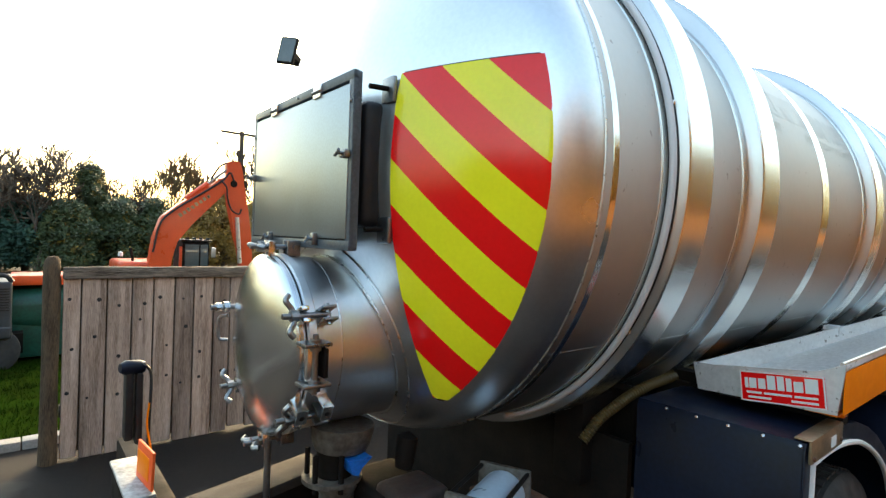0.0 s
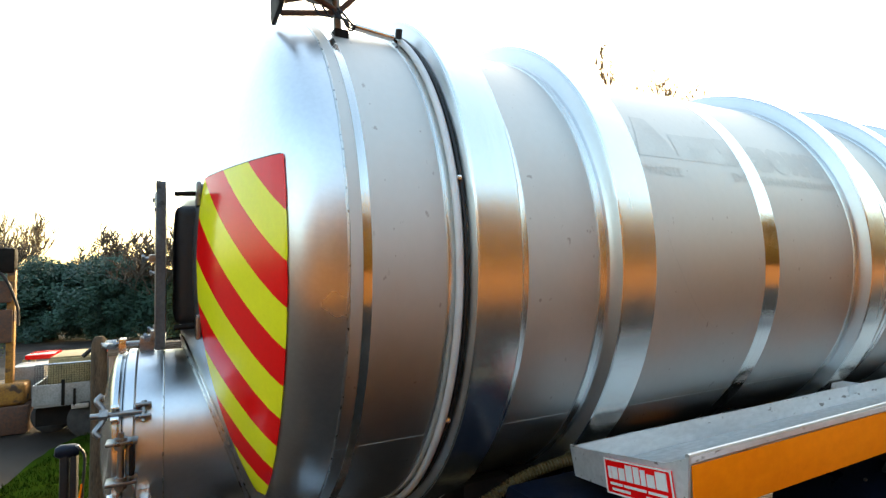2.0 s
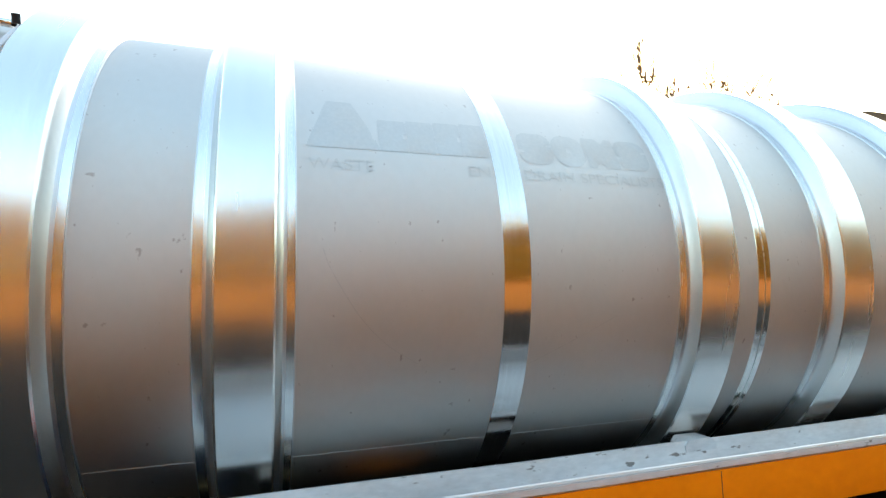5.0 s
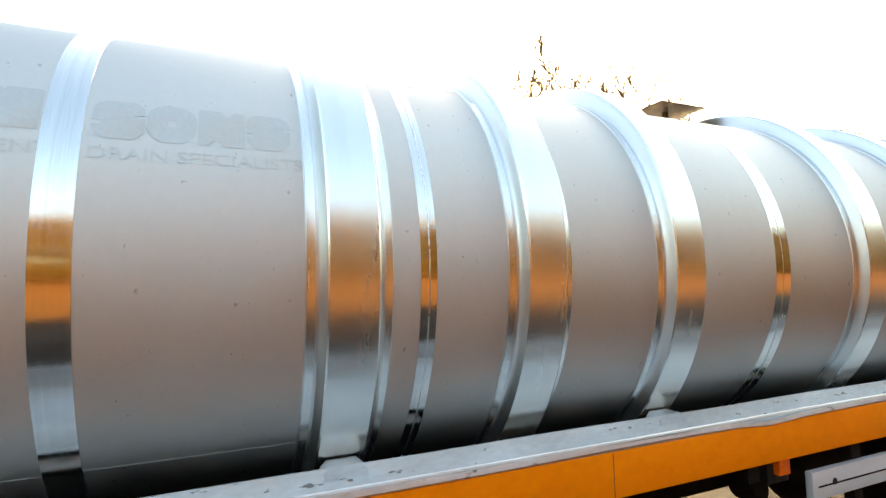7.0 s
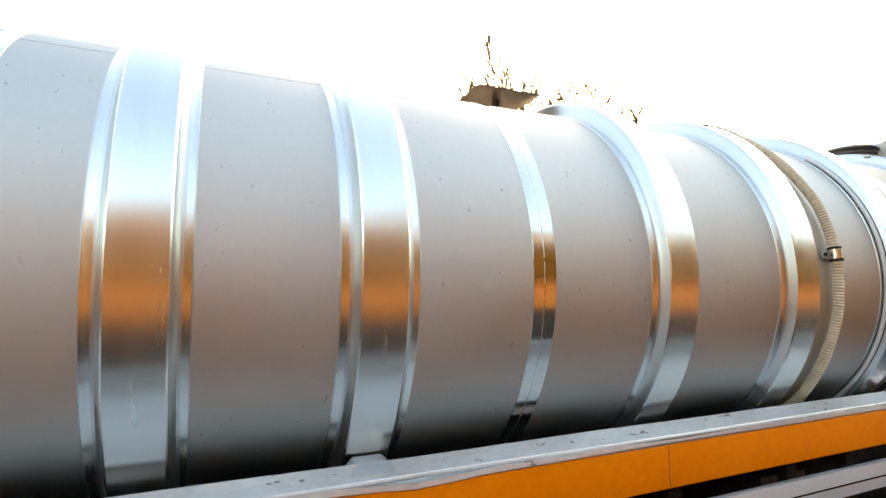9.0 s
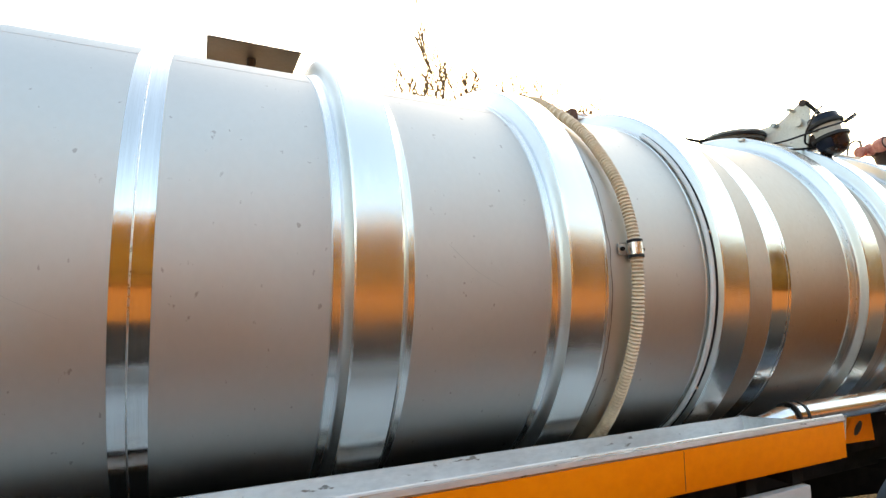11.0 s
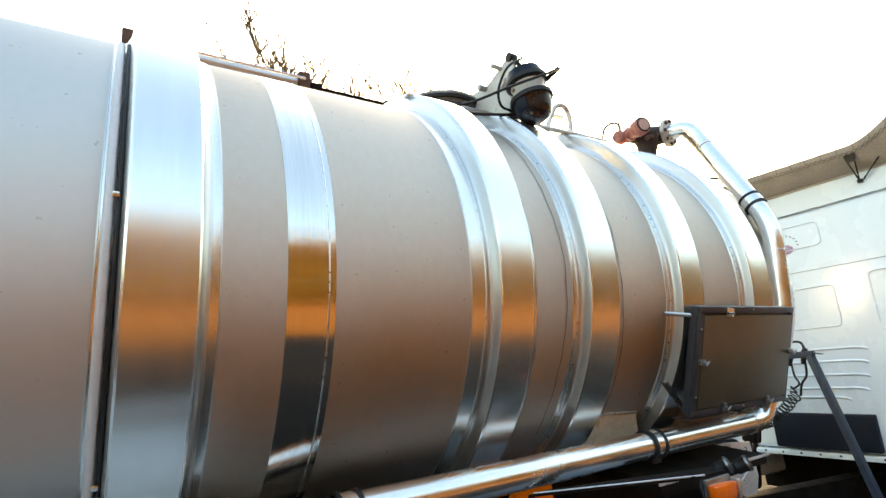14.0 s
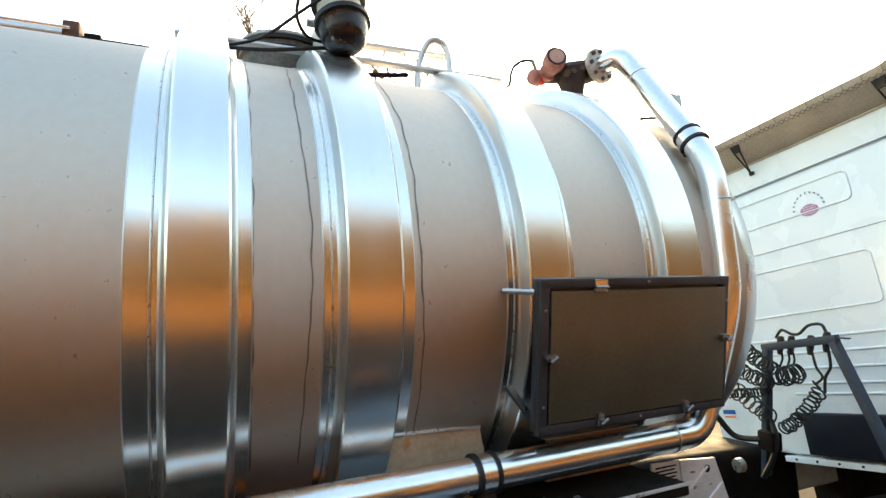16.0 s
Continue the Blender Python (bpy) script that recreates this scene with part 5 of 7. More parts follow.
INNER = [(0.662, 0.78), (0.662, 1.235), (0.692, 1.278), (0.925, 1.277), (1.130, 1.245), (1.270, 1.202), (1.402, 1.145), (1.525, 1.076), (1.618, 1.000), (1.698, 0.895), (1.745, 0.785), (1.760, 0.68)]


def strip_shell(line, y0, y1, th):
    """A bent sheet: a line in the x-z plane carried across y, with thickness inwards."""
    bm = bmesh.new()
    prev = None
    for (x, z), (xi, zi) in zip(line, INNER):
        d = Vector((xi - x, 0, zi - z)).normalized() * th
        row = [bm.verts.new(v) for v in ((x, y0, z), (x, y1, z), (x + d.x, y1, z + d.z), (x + d.x, y0, z + d.z))]
        if prev:
            for j in range(4):
                bm.faces.new((prev[j], prev[(j + 1) % 4], row[(j + 1) % 4], row[j]))
        else:
            bm.faces.new(row)
        prev = row
    bm.faces.new(prev[::-1])
    return bm


g_ = part("mudguard", strip_shell(OUTER, -1.246, -0.72, 0.010), NAVYG, trailer, "navy boxed mudguard with white edging and a brass corner plate")
bm = bmesh.new()
prev = None
for (x, z), (xi, zi) in zip(OUTER, INNER):
    row = [bm.verts.new(v) for v in ((x, -1.250, z), (xi, -1.250, zi), (xi, -1.244, zi), (x, -1.244, z))]
    if prev:
        for j in range(4):
            bm.faces.new((prev[j], prev[(j + 1) % 4], row[(j + 1) % 4], row[j]))
    prev = row
part("side_flange", bm, NAVYG, g_)
part("edge_trim", tube(bmesh.new(), curve_pts([(x, -1.252, z) for x, z in INNER], 5), 0.010, 8), WHITE, g_, "white edging strip")
part("corner_plate", boxm(0.618, 0.925, -1.262, -1.253, 1.286, 1.356, 0.003), BRASS, g_, "brass-coloured corner plate")
part("plate_return", boxm(0.618, 0.925, -1.262, -1.215, 1.352, 1.357, 0.002), BRASS, g_)
part("plate_sticker", boxm(0.80, 0.845, -1.2645, -1.2615, 1.300, 1.332), WHITE, g_)
for x_, z_ in ((0.64, 1.30), (0.905, 1.305)):
    part("plate_screw", lathe(bmesh.new(), [(0, 0.008), (-0.004, 0.006), (-0.005, 0.0)], (x_, -1.262, z_), (0, 1, 0), 8), RUST, g_)
for y_ in (-0.83, -0.934, -1.036, -1.138, -1.237):
    part("rivet", lathe(bmesh.new(), [(0, 0.007), (0.004, 0.005), (0.005, 0.0)], (0.603, y_, 1.338), (-0.7, 0, 0.7), 8), CHROME, g_)
part("marker_lamp", boxm(0.93, 0.97, -1.262, -1.235, 1.365, 1.410, 0.006), AMBER, trailer, "small amber marker lamp")
part("marker_lamp", boxm(4.09, 4.15, -1.262, -1.235, 1.335, 1.400, 0.006), AMBER, trailer, "small amber marker lamp")
part("lamp_backing", boxm(4.06, 4.18, -1.236, -1.215, 1.30, 1.41, 0.01), BLACK, trailer)

# side guard rails
for zt in (1.320, 0.98):
    sg = part("side_guard", boxm(4.27, 7.00, -1.262, -1.232, zt - 0.105, zt, 0.006), RAILW, trailer, "aluminium side guard rail")
    part("guard_groove", boxm(4.30, 6.98, -1.2635, -1.2615, zt - 0.060, zt - 0.054), FRAME, sg)
    part("guard_hole", lathe(bmesh.new(), [(0.0, 0.0), (0.0, 0.013), (0.003, 0.013)], (4.40, -1.2638, zt - 0.05), (0, 1, 0), 14), BLACK, sg)
for x in (4.6, 5.6, 6.7):
    part("guard_post", boxm(x - 0.03, x + 0.03, -1.232, -1.19, 0.86, 1.42, 0.006), FRAME, trailer)
# things stowed under the tank
part("air_tank", lathe(bmesh.new(), [(0, 0.0), (0.02, 0.08), (0.06, 0.12), (0.55, 0.12), (0.59, 0.08), (0.61, 0.0)], (4.75, -0.78, 1.08), (1, 0, 0), 24), FRAME, trailer)
part("tool_locker", boxm(5.55, 6.35, -1.05, -0.62, 0.75, 1.28, 0.02), FRAME, trailer)
part("locker_door", boxm(5.66, 5.95, -1.060, -1.048, 1.02, 1.26, 0.008), RUST, trailer)
part("brake_chamber", lathe(bmesh.new(), [(0, 0.0), (0.01, 0.06), (0.05, 0.085), (0.12, 0.085), (0.15, 0.0)], (4.35, -0.85, 1.15), (0.3, -1, 0.2), 20), FRAME, trailer)

# ---- rear end below the door
part("rear_sill", boxm(-0.80, -0.70, 0.20, 1.15, 0.72, 0.90, 0.02), FRAME, trailer, "dark rear cross beam")
pk = Vector((-0.95, -0.10, 1.06)), Vector((-0.30, 0.02, 1.08))
pm = Matrix.Translation(pk[0]) @ (pk[1] - pk[0]).to_track_quat("X", "Z").to_matrix().to_4x4()
plank_l = (pk[1] - pk[0]).length
part("step_plank", boxm(0, plank_l, -0.07, 0.075, -0.035, 0.0, 0.006, 2, pm), GRIME, trailer, "grimy timber step plank below the door")
part("plank_bearer", boxm(0.0, plank_l, -0.06, 0.06, -0.22, -0.037, 0.008, 2, pm), FRAME, trailer)
be = part("bumper_end", boxm(-0.880, -0.785, 0.31, 0.71, 0.948, 0.962, 0.004), WHITEGRIME, trailer, "pale bumper end plate")
part("bumper_body", boxm(-0.874, -0.79, 0.315, 0.70, 0.80, 0.946, 0.01), FRAME, be)
bo = part("marker_board", boxm(-0.005, 0.005, -0.088, 0.088, 0.004, 0.142, 0.003), FLUO, trailer, "fluorescent orange marker board standing on the bumper")
bo.matrix_basis = pose(-0.805, 0.415, 0.960, 0, 2, 6)
part("board_label", boxm(-0.0075, -0.0045, -0.055, 0.075, 0.03, 0.112, 0.001), ORANGE, bo)
grip = part("lamp_post", boxm(-0.838, -0.806, 0.665, 0.73, 1.04, 1.325, 0.012), BLACK, trailer, "black lamp post with a capped head and wire")
part("post_bar", boxm(-0.800, -0.772, 0.665, 0.73, 1.02, 1.315, 0.012), BLACK, grip)
part("post_cap", lathe(bmesh.new(), [(0, 0.0), (0.0, 0.024), (0.015, 0.030), (0.07, 0.030), (0.09, 0.018), (0.092, 0.0)], (-0.770, 0.70, 1.332), (-1, -0.25, 0.1), 18), NAVYG, grip)
part("cap_clip", boxm(-0.81, -0.765, 0.675, 0.70, 1.335, 1.357, 0.006), ZINC, grip)
part("wire", tube(bmesh.new(), curve_pts([(-0.77, 0.70, 1.345), (-0.745, 0.68, 1.30), (-0.75, 0.66, 1.15), (-0.755, 0.66, 0.96), (-0.75, 0.66, 0.85)], 8), 0.006, 8), BLACK, grip)
part("cord", tube(bmesh.new(), curve_pts([(-0.752, 0.66, 1.19), (-0.760, 0.65, 1.10), (-0.742, 0.65, 0.98), (-0.75, 0.65, 0.85)], 8), 0.004, 8), ORANGE, grip)
part("prop_rod", tube(bmesh.new(), [(-0.545, -0.10, 1.24), (-0.545, -0.10, 0.80)], 0.011, 10), ZINC, trailer)
# outlet valve below the neck
vx, vy = -0.335, -0.20
ov = part("outlet_flange", lathe(bmesh.new(), [(0.0, 0.0), (0.0, 0.086), (0.02, 0.096), (0.062, 0.104), (0.080, 0.104), (0.080, 0.0)], (vx, vy, 1.200), (0.05, 0, 1), 32), GRIMYST, trailer, "grimy outlet valve with bolted flanges")
part("valve_flange", lathe(bmesh.new(), [(0.0, 0.0), (0.0, 0.098), (0.014, 0.098), (0.014, 0.0)], (vx - 0.03, vy, 1.105), (0, 0, 1), 28), GRIMYST, ov)
part("valve_gap", lathe(bmesh.new(), [(0.0, 0.06), (0.085, 0.06)], (vx - 0.02, vy, 1.118), (0, 0, 1), 20), FRAME, ov)
part("outlet_pipe", lathe(bmesh.new(), [(0.0, 0.058), (0.20, 0.058), (0.225, 0.07), (0.24, 0.07)], (vx - 0.01, vy, 0.855), (0, 0, 1), 24), GRIMYST, ov)
for k in range(6):
    a = 2 * math.pi * k / 6 + 0.4
    part("bolt", lathe(bmesh.new(), [(0, 0.0), (0, 0.009), (0.12, 0.009), (0.12, 0.0)], (vx - 0.03 + 0.082 * math.cos(a), vy + 0.082 * math.sin(a), 1.085), (0, 0, 1), 8), FRAME, ov)
bm = bmesh.new()
prism(bm, [(vx - 0.03, vy - 0.11, 1.195), (vx + 0.055, vy - 0.11, 1.192), (vx + 0.02, vy - 0.11, 1.165), (vx + 0.005, vy - 0.11, 1.142), (vx - 0.015, vy - 0.11, 1.150)], (0, 0.05, 0))
part("blue_lever", bm, BLUEP, ov, "blue plastic lever")
part("hydraulic_block", boxm(-0.30, -0.09, -0.42, -0.15, 1.00, 1.10, 0.03, 3), FRAME, trailer)
part("valve_motor", boxm(-0.285, -0.10, -0.50, -0.33, 1.00, 1.125, 0.03, 3), RUSTDARK, trailer, "grimy brown valve motor housing")
part("side_valve", lathe(bmesh.new(), [(0, 0.0), (0, 0.03), (0.03, 0.035), (0.10, 0.035), (0.12, 0.0)], (-0.17, -0.33, 1.14), (0.15, 0, 1), 16), FRAME, trailer)
CYO = Vector((-0.150, -0.66, 1.075))
cax = Vector((0.72, 0.36, -0.05)).normalized()
cyl_ = part("air_cylinder", lathe(bmesh.new(), [(0, 0.0), (0, 0.078), (0.28, 0.078), (0.28, 0.0)], CYO, cax, 32), CYLPALE, trailer, "pale cylinder with square end caps and tie rods")
q_ = cax.to_track_quat("X", "Z").to_matrix().to_4x4()
for s in (-0.012, 0.285):
    part("end_cap", boxm(-0.012, 0.012, -0.092, 0.092, -0.092, 0.092, 0.012, 2, Matrix.Translation(CYO + cax * s) @ q_), GRIMYST, cyl_)
for sy, sz in ((-1, 1), (1, 1), (-1, -1), (1, -1)):
    o_ = q_ @ Vector((0, 0.080 * sy, 0.080 * sz))
    p0 = CYO + o_
    part("tie_rod", tube(bmesh.new(), [p0, p0 + cax * 0.285], 0.0075, 8), FRAME, cyl_)
# Near-black sheet added to stand for the darkness under the tank.
part("rear_bulkhead", boxm(0.62, 0.65, -0.68, 0.95, 0.25, 1.16, 0.004), FRAME, trailer)
part("dirt_tray", boxm(0.05, 0.22, -0.70, -0.42, 1.02, 1.05, 0.006), RUST, trailer)
part("rear_mudflap", boxm(0.60, 0.62, -1.24, -0.70, 0.35, 0.86, 0.004), NAVYG, trailer)
part("wing_panel", arc_shell(bmesh.new(), 1.32, 0.735, 0.625, -0.70, -0.40, 95, 160), NAVYG, trailer)
lh = curve_pts([(0.50, -0.56, 1.16), (0.56, -0.585, 1.235), (0.64, -0.61, 1.285), (0.73, -0.63, 1.325), (0.82, -0.65, 1.35), (0.95, -0.665, 1.365), (1.2, -0.67, 1.37)], 60)
part("ribbed_hose", tube(bmesh.new(), lh, lambda s: 0.019 + 0.003 * math.cos(2 * math.pi * s / 0.013), 12), HOSED, trailer, "dirty yellow ribbed hose under the barrel")

# front underside: landing gear bracket, lamp, electrics
bm = bmesh.new()
prism(bm, [(8.27, -0.71, 1.20), (8.285, -0.71, 1.27), (8.345, -0.71, 1.335), (8.54, -0.71, 1.345), (8.565, -0.71, 1.19)], (0, 0.025, 0))
lb = part("lifting_bracket", bm, ORANGE, trailer, "orange painted lifting bracket")
eye = part("lifting_eye", lathe(bmesh.new(), [(0.0, 0.0), (0.0, 0.045), (0.004, 0.045)], (8.40, -0.7115, 1.275), (0, 1, 0), 20), BLACK, lb)
eye.data.transform(Matrix.Translation((8.40, 0, 1.275)) @ Matrix.Rotation(radians(-40), 4, "Y") @ Matrix.Diagonal((1.2, 1, 0.55, 1)) @ Matrix.Translation((-8.40, 0, -1.275)))
part("front_frame", boxm(7.4, 9.75, -0.62, -0.50, 1.10, 1.34, 0.01), FRAME, trailer)
arm = part("front_arm", boxm(8.9, 9.75, -0.98, -0.52, 1.30, 1.345, 0.01), FRAME, trailer)
part("arm_edge", boxm(8.88, 9.76, -0.990, -0.981, 1.338, 1.350, 0.003), GALV, arm, "worn bright edge of the arm")
ml = part("marker_lamp", boxm(8.690, 8.815, -1.350, -1.315, 1.400, 1.456, 0.008), AMBER, trailer, "amber marker lamp on a bracket")
part("lamp_base", boxm(8.685, 8.835, -1.316, -1.300, 1.388, 1.470, 0.006), ZINC, ml)
part("lamp_clip", boxm(8.822, 8.842, -1.352, -1.318, 1.396, 1.462, 0.006), ALU, ml)
bm = bmesh.new()
prism(bm, [(8.22, -0.93, 1.40), (8.70, -1.30, 1.472), (8.83, -1.30, 1.472), (8.80, -1.24, 1.470), (8.34, -0.93, 1.40)], (0, 0, 0.010))
part("lamp_bracket", bm, FRAME, ml)
part("bracket_edge", tube(bmesh.new(), [(8.24, -0.935, 1.412), (8.70, -1.302, 1.484)], 0.0035, 6), GALV, ml)
part("lamp_cable", tube(bmesh.new(), curve_pts([(8.70, -1.30, 1.47), (8.66, -1.33, 1.40), (8.69, -1.34, 1.34), (8.78, -1.34, 1.36), (8.83, -1.34, 1.42)], 8), 0.006, 8), BLACK, ml)
part("lamp_cable", tube(bmesh.new(), curve_pts([(8.83, -1.33, 1.40), (8.86, -1.32, 1.33), (8.82, -1.30, 1.26), (8.72, -1.28, 1.27)], 8), 0.007, 8), BLACK, ml)
for k in range(2):
    q, ax = Vector((8.95 + k * 0.085, -1.18 - k * 0.03, 1.43)), (0.35, -0.5, 0.35)
    cn = part("connector", lathe(bmesh.new(), [(-0.02, 0.0), (-0.02, 0.017), (0.012, 0.021), (0.016, 0.026), (0.050, 0.027), (0.054, 0.030), (0.066, 0.030), (0.070, 0.025), (0.072, 0.0)], q, ax, 18), BLACK, ml)
    part("collar", lathe(bmesh.new(), [(0.055, 0.029), (0.056, 0.032), (0.064, 0.032), (0.065, 0.029)], q, ax, 18), ZINC, cn)
    part("connector_cable", tube(bmesh.new(), curve_pts([q, q + Vector((-0.04, 0.03, -0.05)), q + Vector((-0.05, -0.02, -0.11)), q + Vector((0.01, -0.05, -0.13)), q + Vector((0.06, 0.02, -0.10))], 8), 0.009, 8), BLACK, cn)
bm = bmesh.new()
prism(bm, [(10.00, -0.55, 1.275), (10.16, -0.55, 1.268), (10.40, -0.55, 1.245), (10.47, -0.55, 1.03), (10.44, -0.55, 0.93), (10.00, -0.55, 0.95)], (0, 0.012, 0))
bx = part("slotted_bracket", bm, GALV, trailer, "dull galvanised bracket plate with cut slots")
for k in range(7):
    part("slot", boxm(10.02, 10.145 - 0.01 * (k % 2), -0.5525, -0.549, 1.155 + k * 0.0155, 1.161 + k * 0.0155), FRAME, bx)
for a, b in (((10.17, -0.553, 1.265), (10.185, -0.553, 0.96)), ((10.18, -0.553, 1.11), (10.34, -0.553, 1.215)), ((10.22, -0.553, 1.00), (10.43, -0.553, 1.13))):
    part("fold", tube(bmesh.new(), [a, b], 0.006, 8), GALV, bx)
part("fixing_hole", lathe(bmesh.new(), [(0, 0.018), (0.002, 0.018), (0.002, 0.0)], (10.34, -0.5505, 1.205), (0, -1, 0), 14), FRAME, bx, smooth=0)
part("splash_panel", boxm(10.02, 10.46, -0.46, -0.44, 0.62, 1.12, 0.01), CABNAVY, trailer, "navy splash panel behind the bracket")
tagged(trailer, kind="thing")

# ------------------------------------------------------------------ tractor unit
TR = Matrix.Translation((12.36, 0, 2.655)) @ pose(0, 0, 0, -6.5, 0, -3) @ Matrix.Translation((0, 0, -2.655))
# the air-line stand is bolted to the chassis and leans its own way
ST = TR.inverted() @ Matrix.Translation((12.36, 0, 2.655)) @ pose(0, 0, 0, 5, 0, -10) @ Matrix.Translation((0, 0, -2.655))


tractor = new("tractor_unit")
tractor.matrix_basis = TR
tagged(tractor, "white lorry cab seen from behind, with navy lower panels", "lorry cab")
# local axes: x forwards, y across (minus is near), z up
part("cab_shell", boxm(0.0, 2.1, -1.50, 1.28, 0.84, 2.98, 0.05, 3), CABW, tractor, "white painted cab back")
def zlow(y):
    return 3.19 + 0.01 * y


def zedge(y):
    return 3.39 + 0.03 * y + 0.9 * max(0.0, -y - 0.76) ** 1.6


bm = bmesh.new()
prism(bm, [(0.012, -1.48, 2.985), (0.012, 1.26, 2.985), (0.012, 1.26, zlow(1.26) - 0.006), (0.012, -1.48, zlow(-1.48) - 0.006)], (2.088, 0, 0))
part("upper_shell", bm, CABW, tractor)
for z in (2.964, 2.424):
    part("panel_seam", boxm(-0.0035, 0.004, -1.45, 1.0, z - 0.003, z + 0.003), SEAMSHADE, tractor)
for y0, y1, z0, z1 in ((-1.25, -0.565, 1.82, 2.36), (-0.35, 0.75, 1.875, 2.30), (-0.34, 0.62, 2.615, 2.89)):
    pr = [(0, (y0 + 0.03) , z0 + 0.03), (0, y1 - 0.03, z0 + 0.03), (0, y1 - 0.03, z1 - 0.03), (0, y0 + 0.03, z1 - 0.03)]
    bp = bent_pipe([Vector((-0.004, p[1], p[2])) for p in pr + pr[:2]], 0.05, 5)
    part("panel_crease", tube(bmesh.new(), bp[6:], 0.006, 6), CABW, tractor)
for k, (z, y0, y1) in enumerate(((1.715, -0.46, 0.80), (1.605, -0.44, 0.80), (1.49, -0.43, 0.80), (1.378, -0.40, 0.80), (1.30, -0.25, 0.46))):
    rib = part("pressed_rib", tube(bmesh.new(), [(0.006, y0, z - 0.022), (0.003, y0 + 0.03, z - 0.008), (0.002, y0 + 0.10, z), (0.002, y1, z)], 0.011, 10), CABW, tractor)
    # Grey line along the rib's lower crease paints its shade.
    part("rib_fold", tube(bmesh.new(), [(-0.001, y0, z - 0.030), (-0.001, y0 + 0.035, z - 0.018), (-0.001, y0 + 0.10, z - 0.010), (-0.001, y1, z - 0.010)], 0.0022, 6), SEAMSHADE, rib)
part("corner_post", boxm(-0.012, 0.3, -1.52, -1.20, 1.0, 3.10, 0.04, 3), CABW, tractor)
part("vertical_seam", boxm(-0.004, 0.004, -0.903, -0.897, 0.85, 2.96), SEAMSHADE, tractor)
part("engine_cover", boxm(-0.05, 0.10, -0.40, 0.435, 0.858, 1.162, 0.015, 3), CABNAVY, tractor, "navy engine tunnel panel")
part("cab_sill", boxm(-0.03, 0.10, -1.45, 0.66, 0.785, 0.832, 0.01), CABW, tractor)
for k in range(9):
    part("sill_bolt", lathe(bmesh.new(), [(0, 0.009), (0.006, 0.009), (0.008, 0.0)], (-0.030, 0.56 - k * 0.16, 0.812), (-1, 0, 0), 10), BLACK, tractor)
part("cab_skirt", boxm(0.004, 1.6, 1.0, 1.275, 0.44, 0.838, 0.03, 3), CABW, tractor, "white lower corner panel of the cab")
part("cab_underside", boxm(1.0, 2.0, -1.4, 1.26, 0.25, 0.83, 0.02), FRAME, tractor)
# roof fairing, open at the back, with beige inside
bm = bmesh.new()
n_ = 32
rows = []
for k in range(n_ + 1):
    y = 1.25 - 2.6 * k / n_
    zt, zl = zedge(y), zlow(y)
    rows.append([bm.verts.new(v) for v in ((0.02, y, zl), (-0.10, y, zl + (zt - zl) * 0.35), (-0.19, y, zt - 0.06), (-0.21, y, zt), (-0.17, y, zt + 0.012), (1.6, y, zt + 0.35), (1.9, y, zl))])
for p, q in zip(rows, rows[1:]):
    for j in range(7):
        bm.faces.new((p[j], p[(j + 1) % 7], q[(j + 1) % 7], q[j]))
part("roof_fairing", bm, BEIGE, tractor, "beige-backed roof fairing with a netted edge")
bm = bmesh.new()
for k in range(60):
    y = 1.2 - 2.5 * k / 60
    y2 = y - 2.5 / 60
    for a, b in (((-0.192, y, zedge(y) - 0.075), (-0.205, y2, zedge(y2) - 0.045)), ((-0.205, y, zedge(y) - 0.045), (-0.192, y2, zedge(y2) - 0.075))):
        tube(bm, [a, b], 0.0022, 5)
    if k % 3 == 0:
        tube(bm, [(-0.205, y, zedge(y) - 0.05), (-0.214, y, zedge(y) - 0.002)], 0.002, 5)
part("edge_net", bm, NETG, tractor)
part("fairing_strip", tube(bmesh.new(), [(0.006, 1.2, zlow(1.2)), (0.006, -1.3, zlow(-1.3))], 0.009, 8), BEIGE, tractor)
for y in (0.35, -0.745):
    bm = bmesh.new()
    zt, zl = zedge(y), zlow(y)
    prism(bm, [(-0.185, y - 0.045, zt - 0.055), (-0.185, y + 0.045, zt - 0.055), (-0.165, y + 0.03, zt - 0.13), (-0.165, y - 0.03, zt - 0.13)], (0.010, 0, 0))
    br = part("fairing_bracket", bm, BLACK, tractor)
    for dy in (-0.03, 0.03):
        part("bracket_leg", tube(bmesh.new(), [(-0.175, y + dy, zt - 0.10), (-0.012, y + 0.03, zl - 0.085)], 0.006, 8), BLACK, br)
    part("bracket_foot", boxm(-0.016, 0.004, y + 0.01, y + 0.05, zl - 0.10, zl - 0.07, 0.003), BLACK, br)
    if y < 0:
        part("fairing_stay", tube(bmesh.new(), [(-0.012, y, zl - 0.08), (-0.10, y - 0.30, zedge(y - 0.3) - 0.12)], 0.006, 8), BLACK, br)
# round emblem: a small purple globe with an arc of bars
EMB = mat("purple_print", (0.50, 0.24, 0.46), 0.4, amount=0.3, fine=200, scale=60)
NAVYI = mat("navy_print", (0.16, 0.19, 0.30), 0.4)
badge = part("globe_emblem", lathe(bmesh.new(), [(0.0, 0.060), (-0.003, 0.060), (-0.003, 0.0)], (-0.002, 0.0, 2.655), (1, 0, 0), 28), EMB, tractor, "small round purple globe emblem", smooth=0)
badge.data.transform(Matrix.Translation((0, 0, 2.655)) @ Matrix.Diagonal((1, 1.15, 0.75, 1)) @ Matrix.Translation((0, 0, -2.655)))
for k in range(4):
    part("emblem_line", boxm(-0.0075, -0.0045, -0.055, 0.05, 2.629 + k * 0.017, 2.6325 + k * 0.017), WHITE, badge, smooth=0)
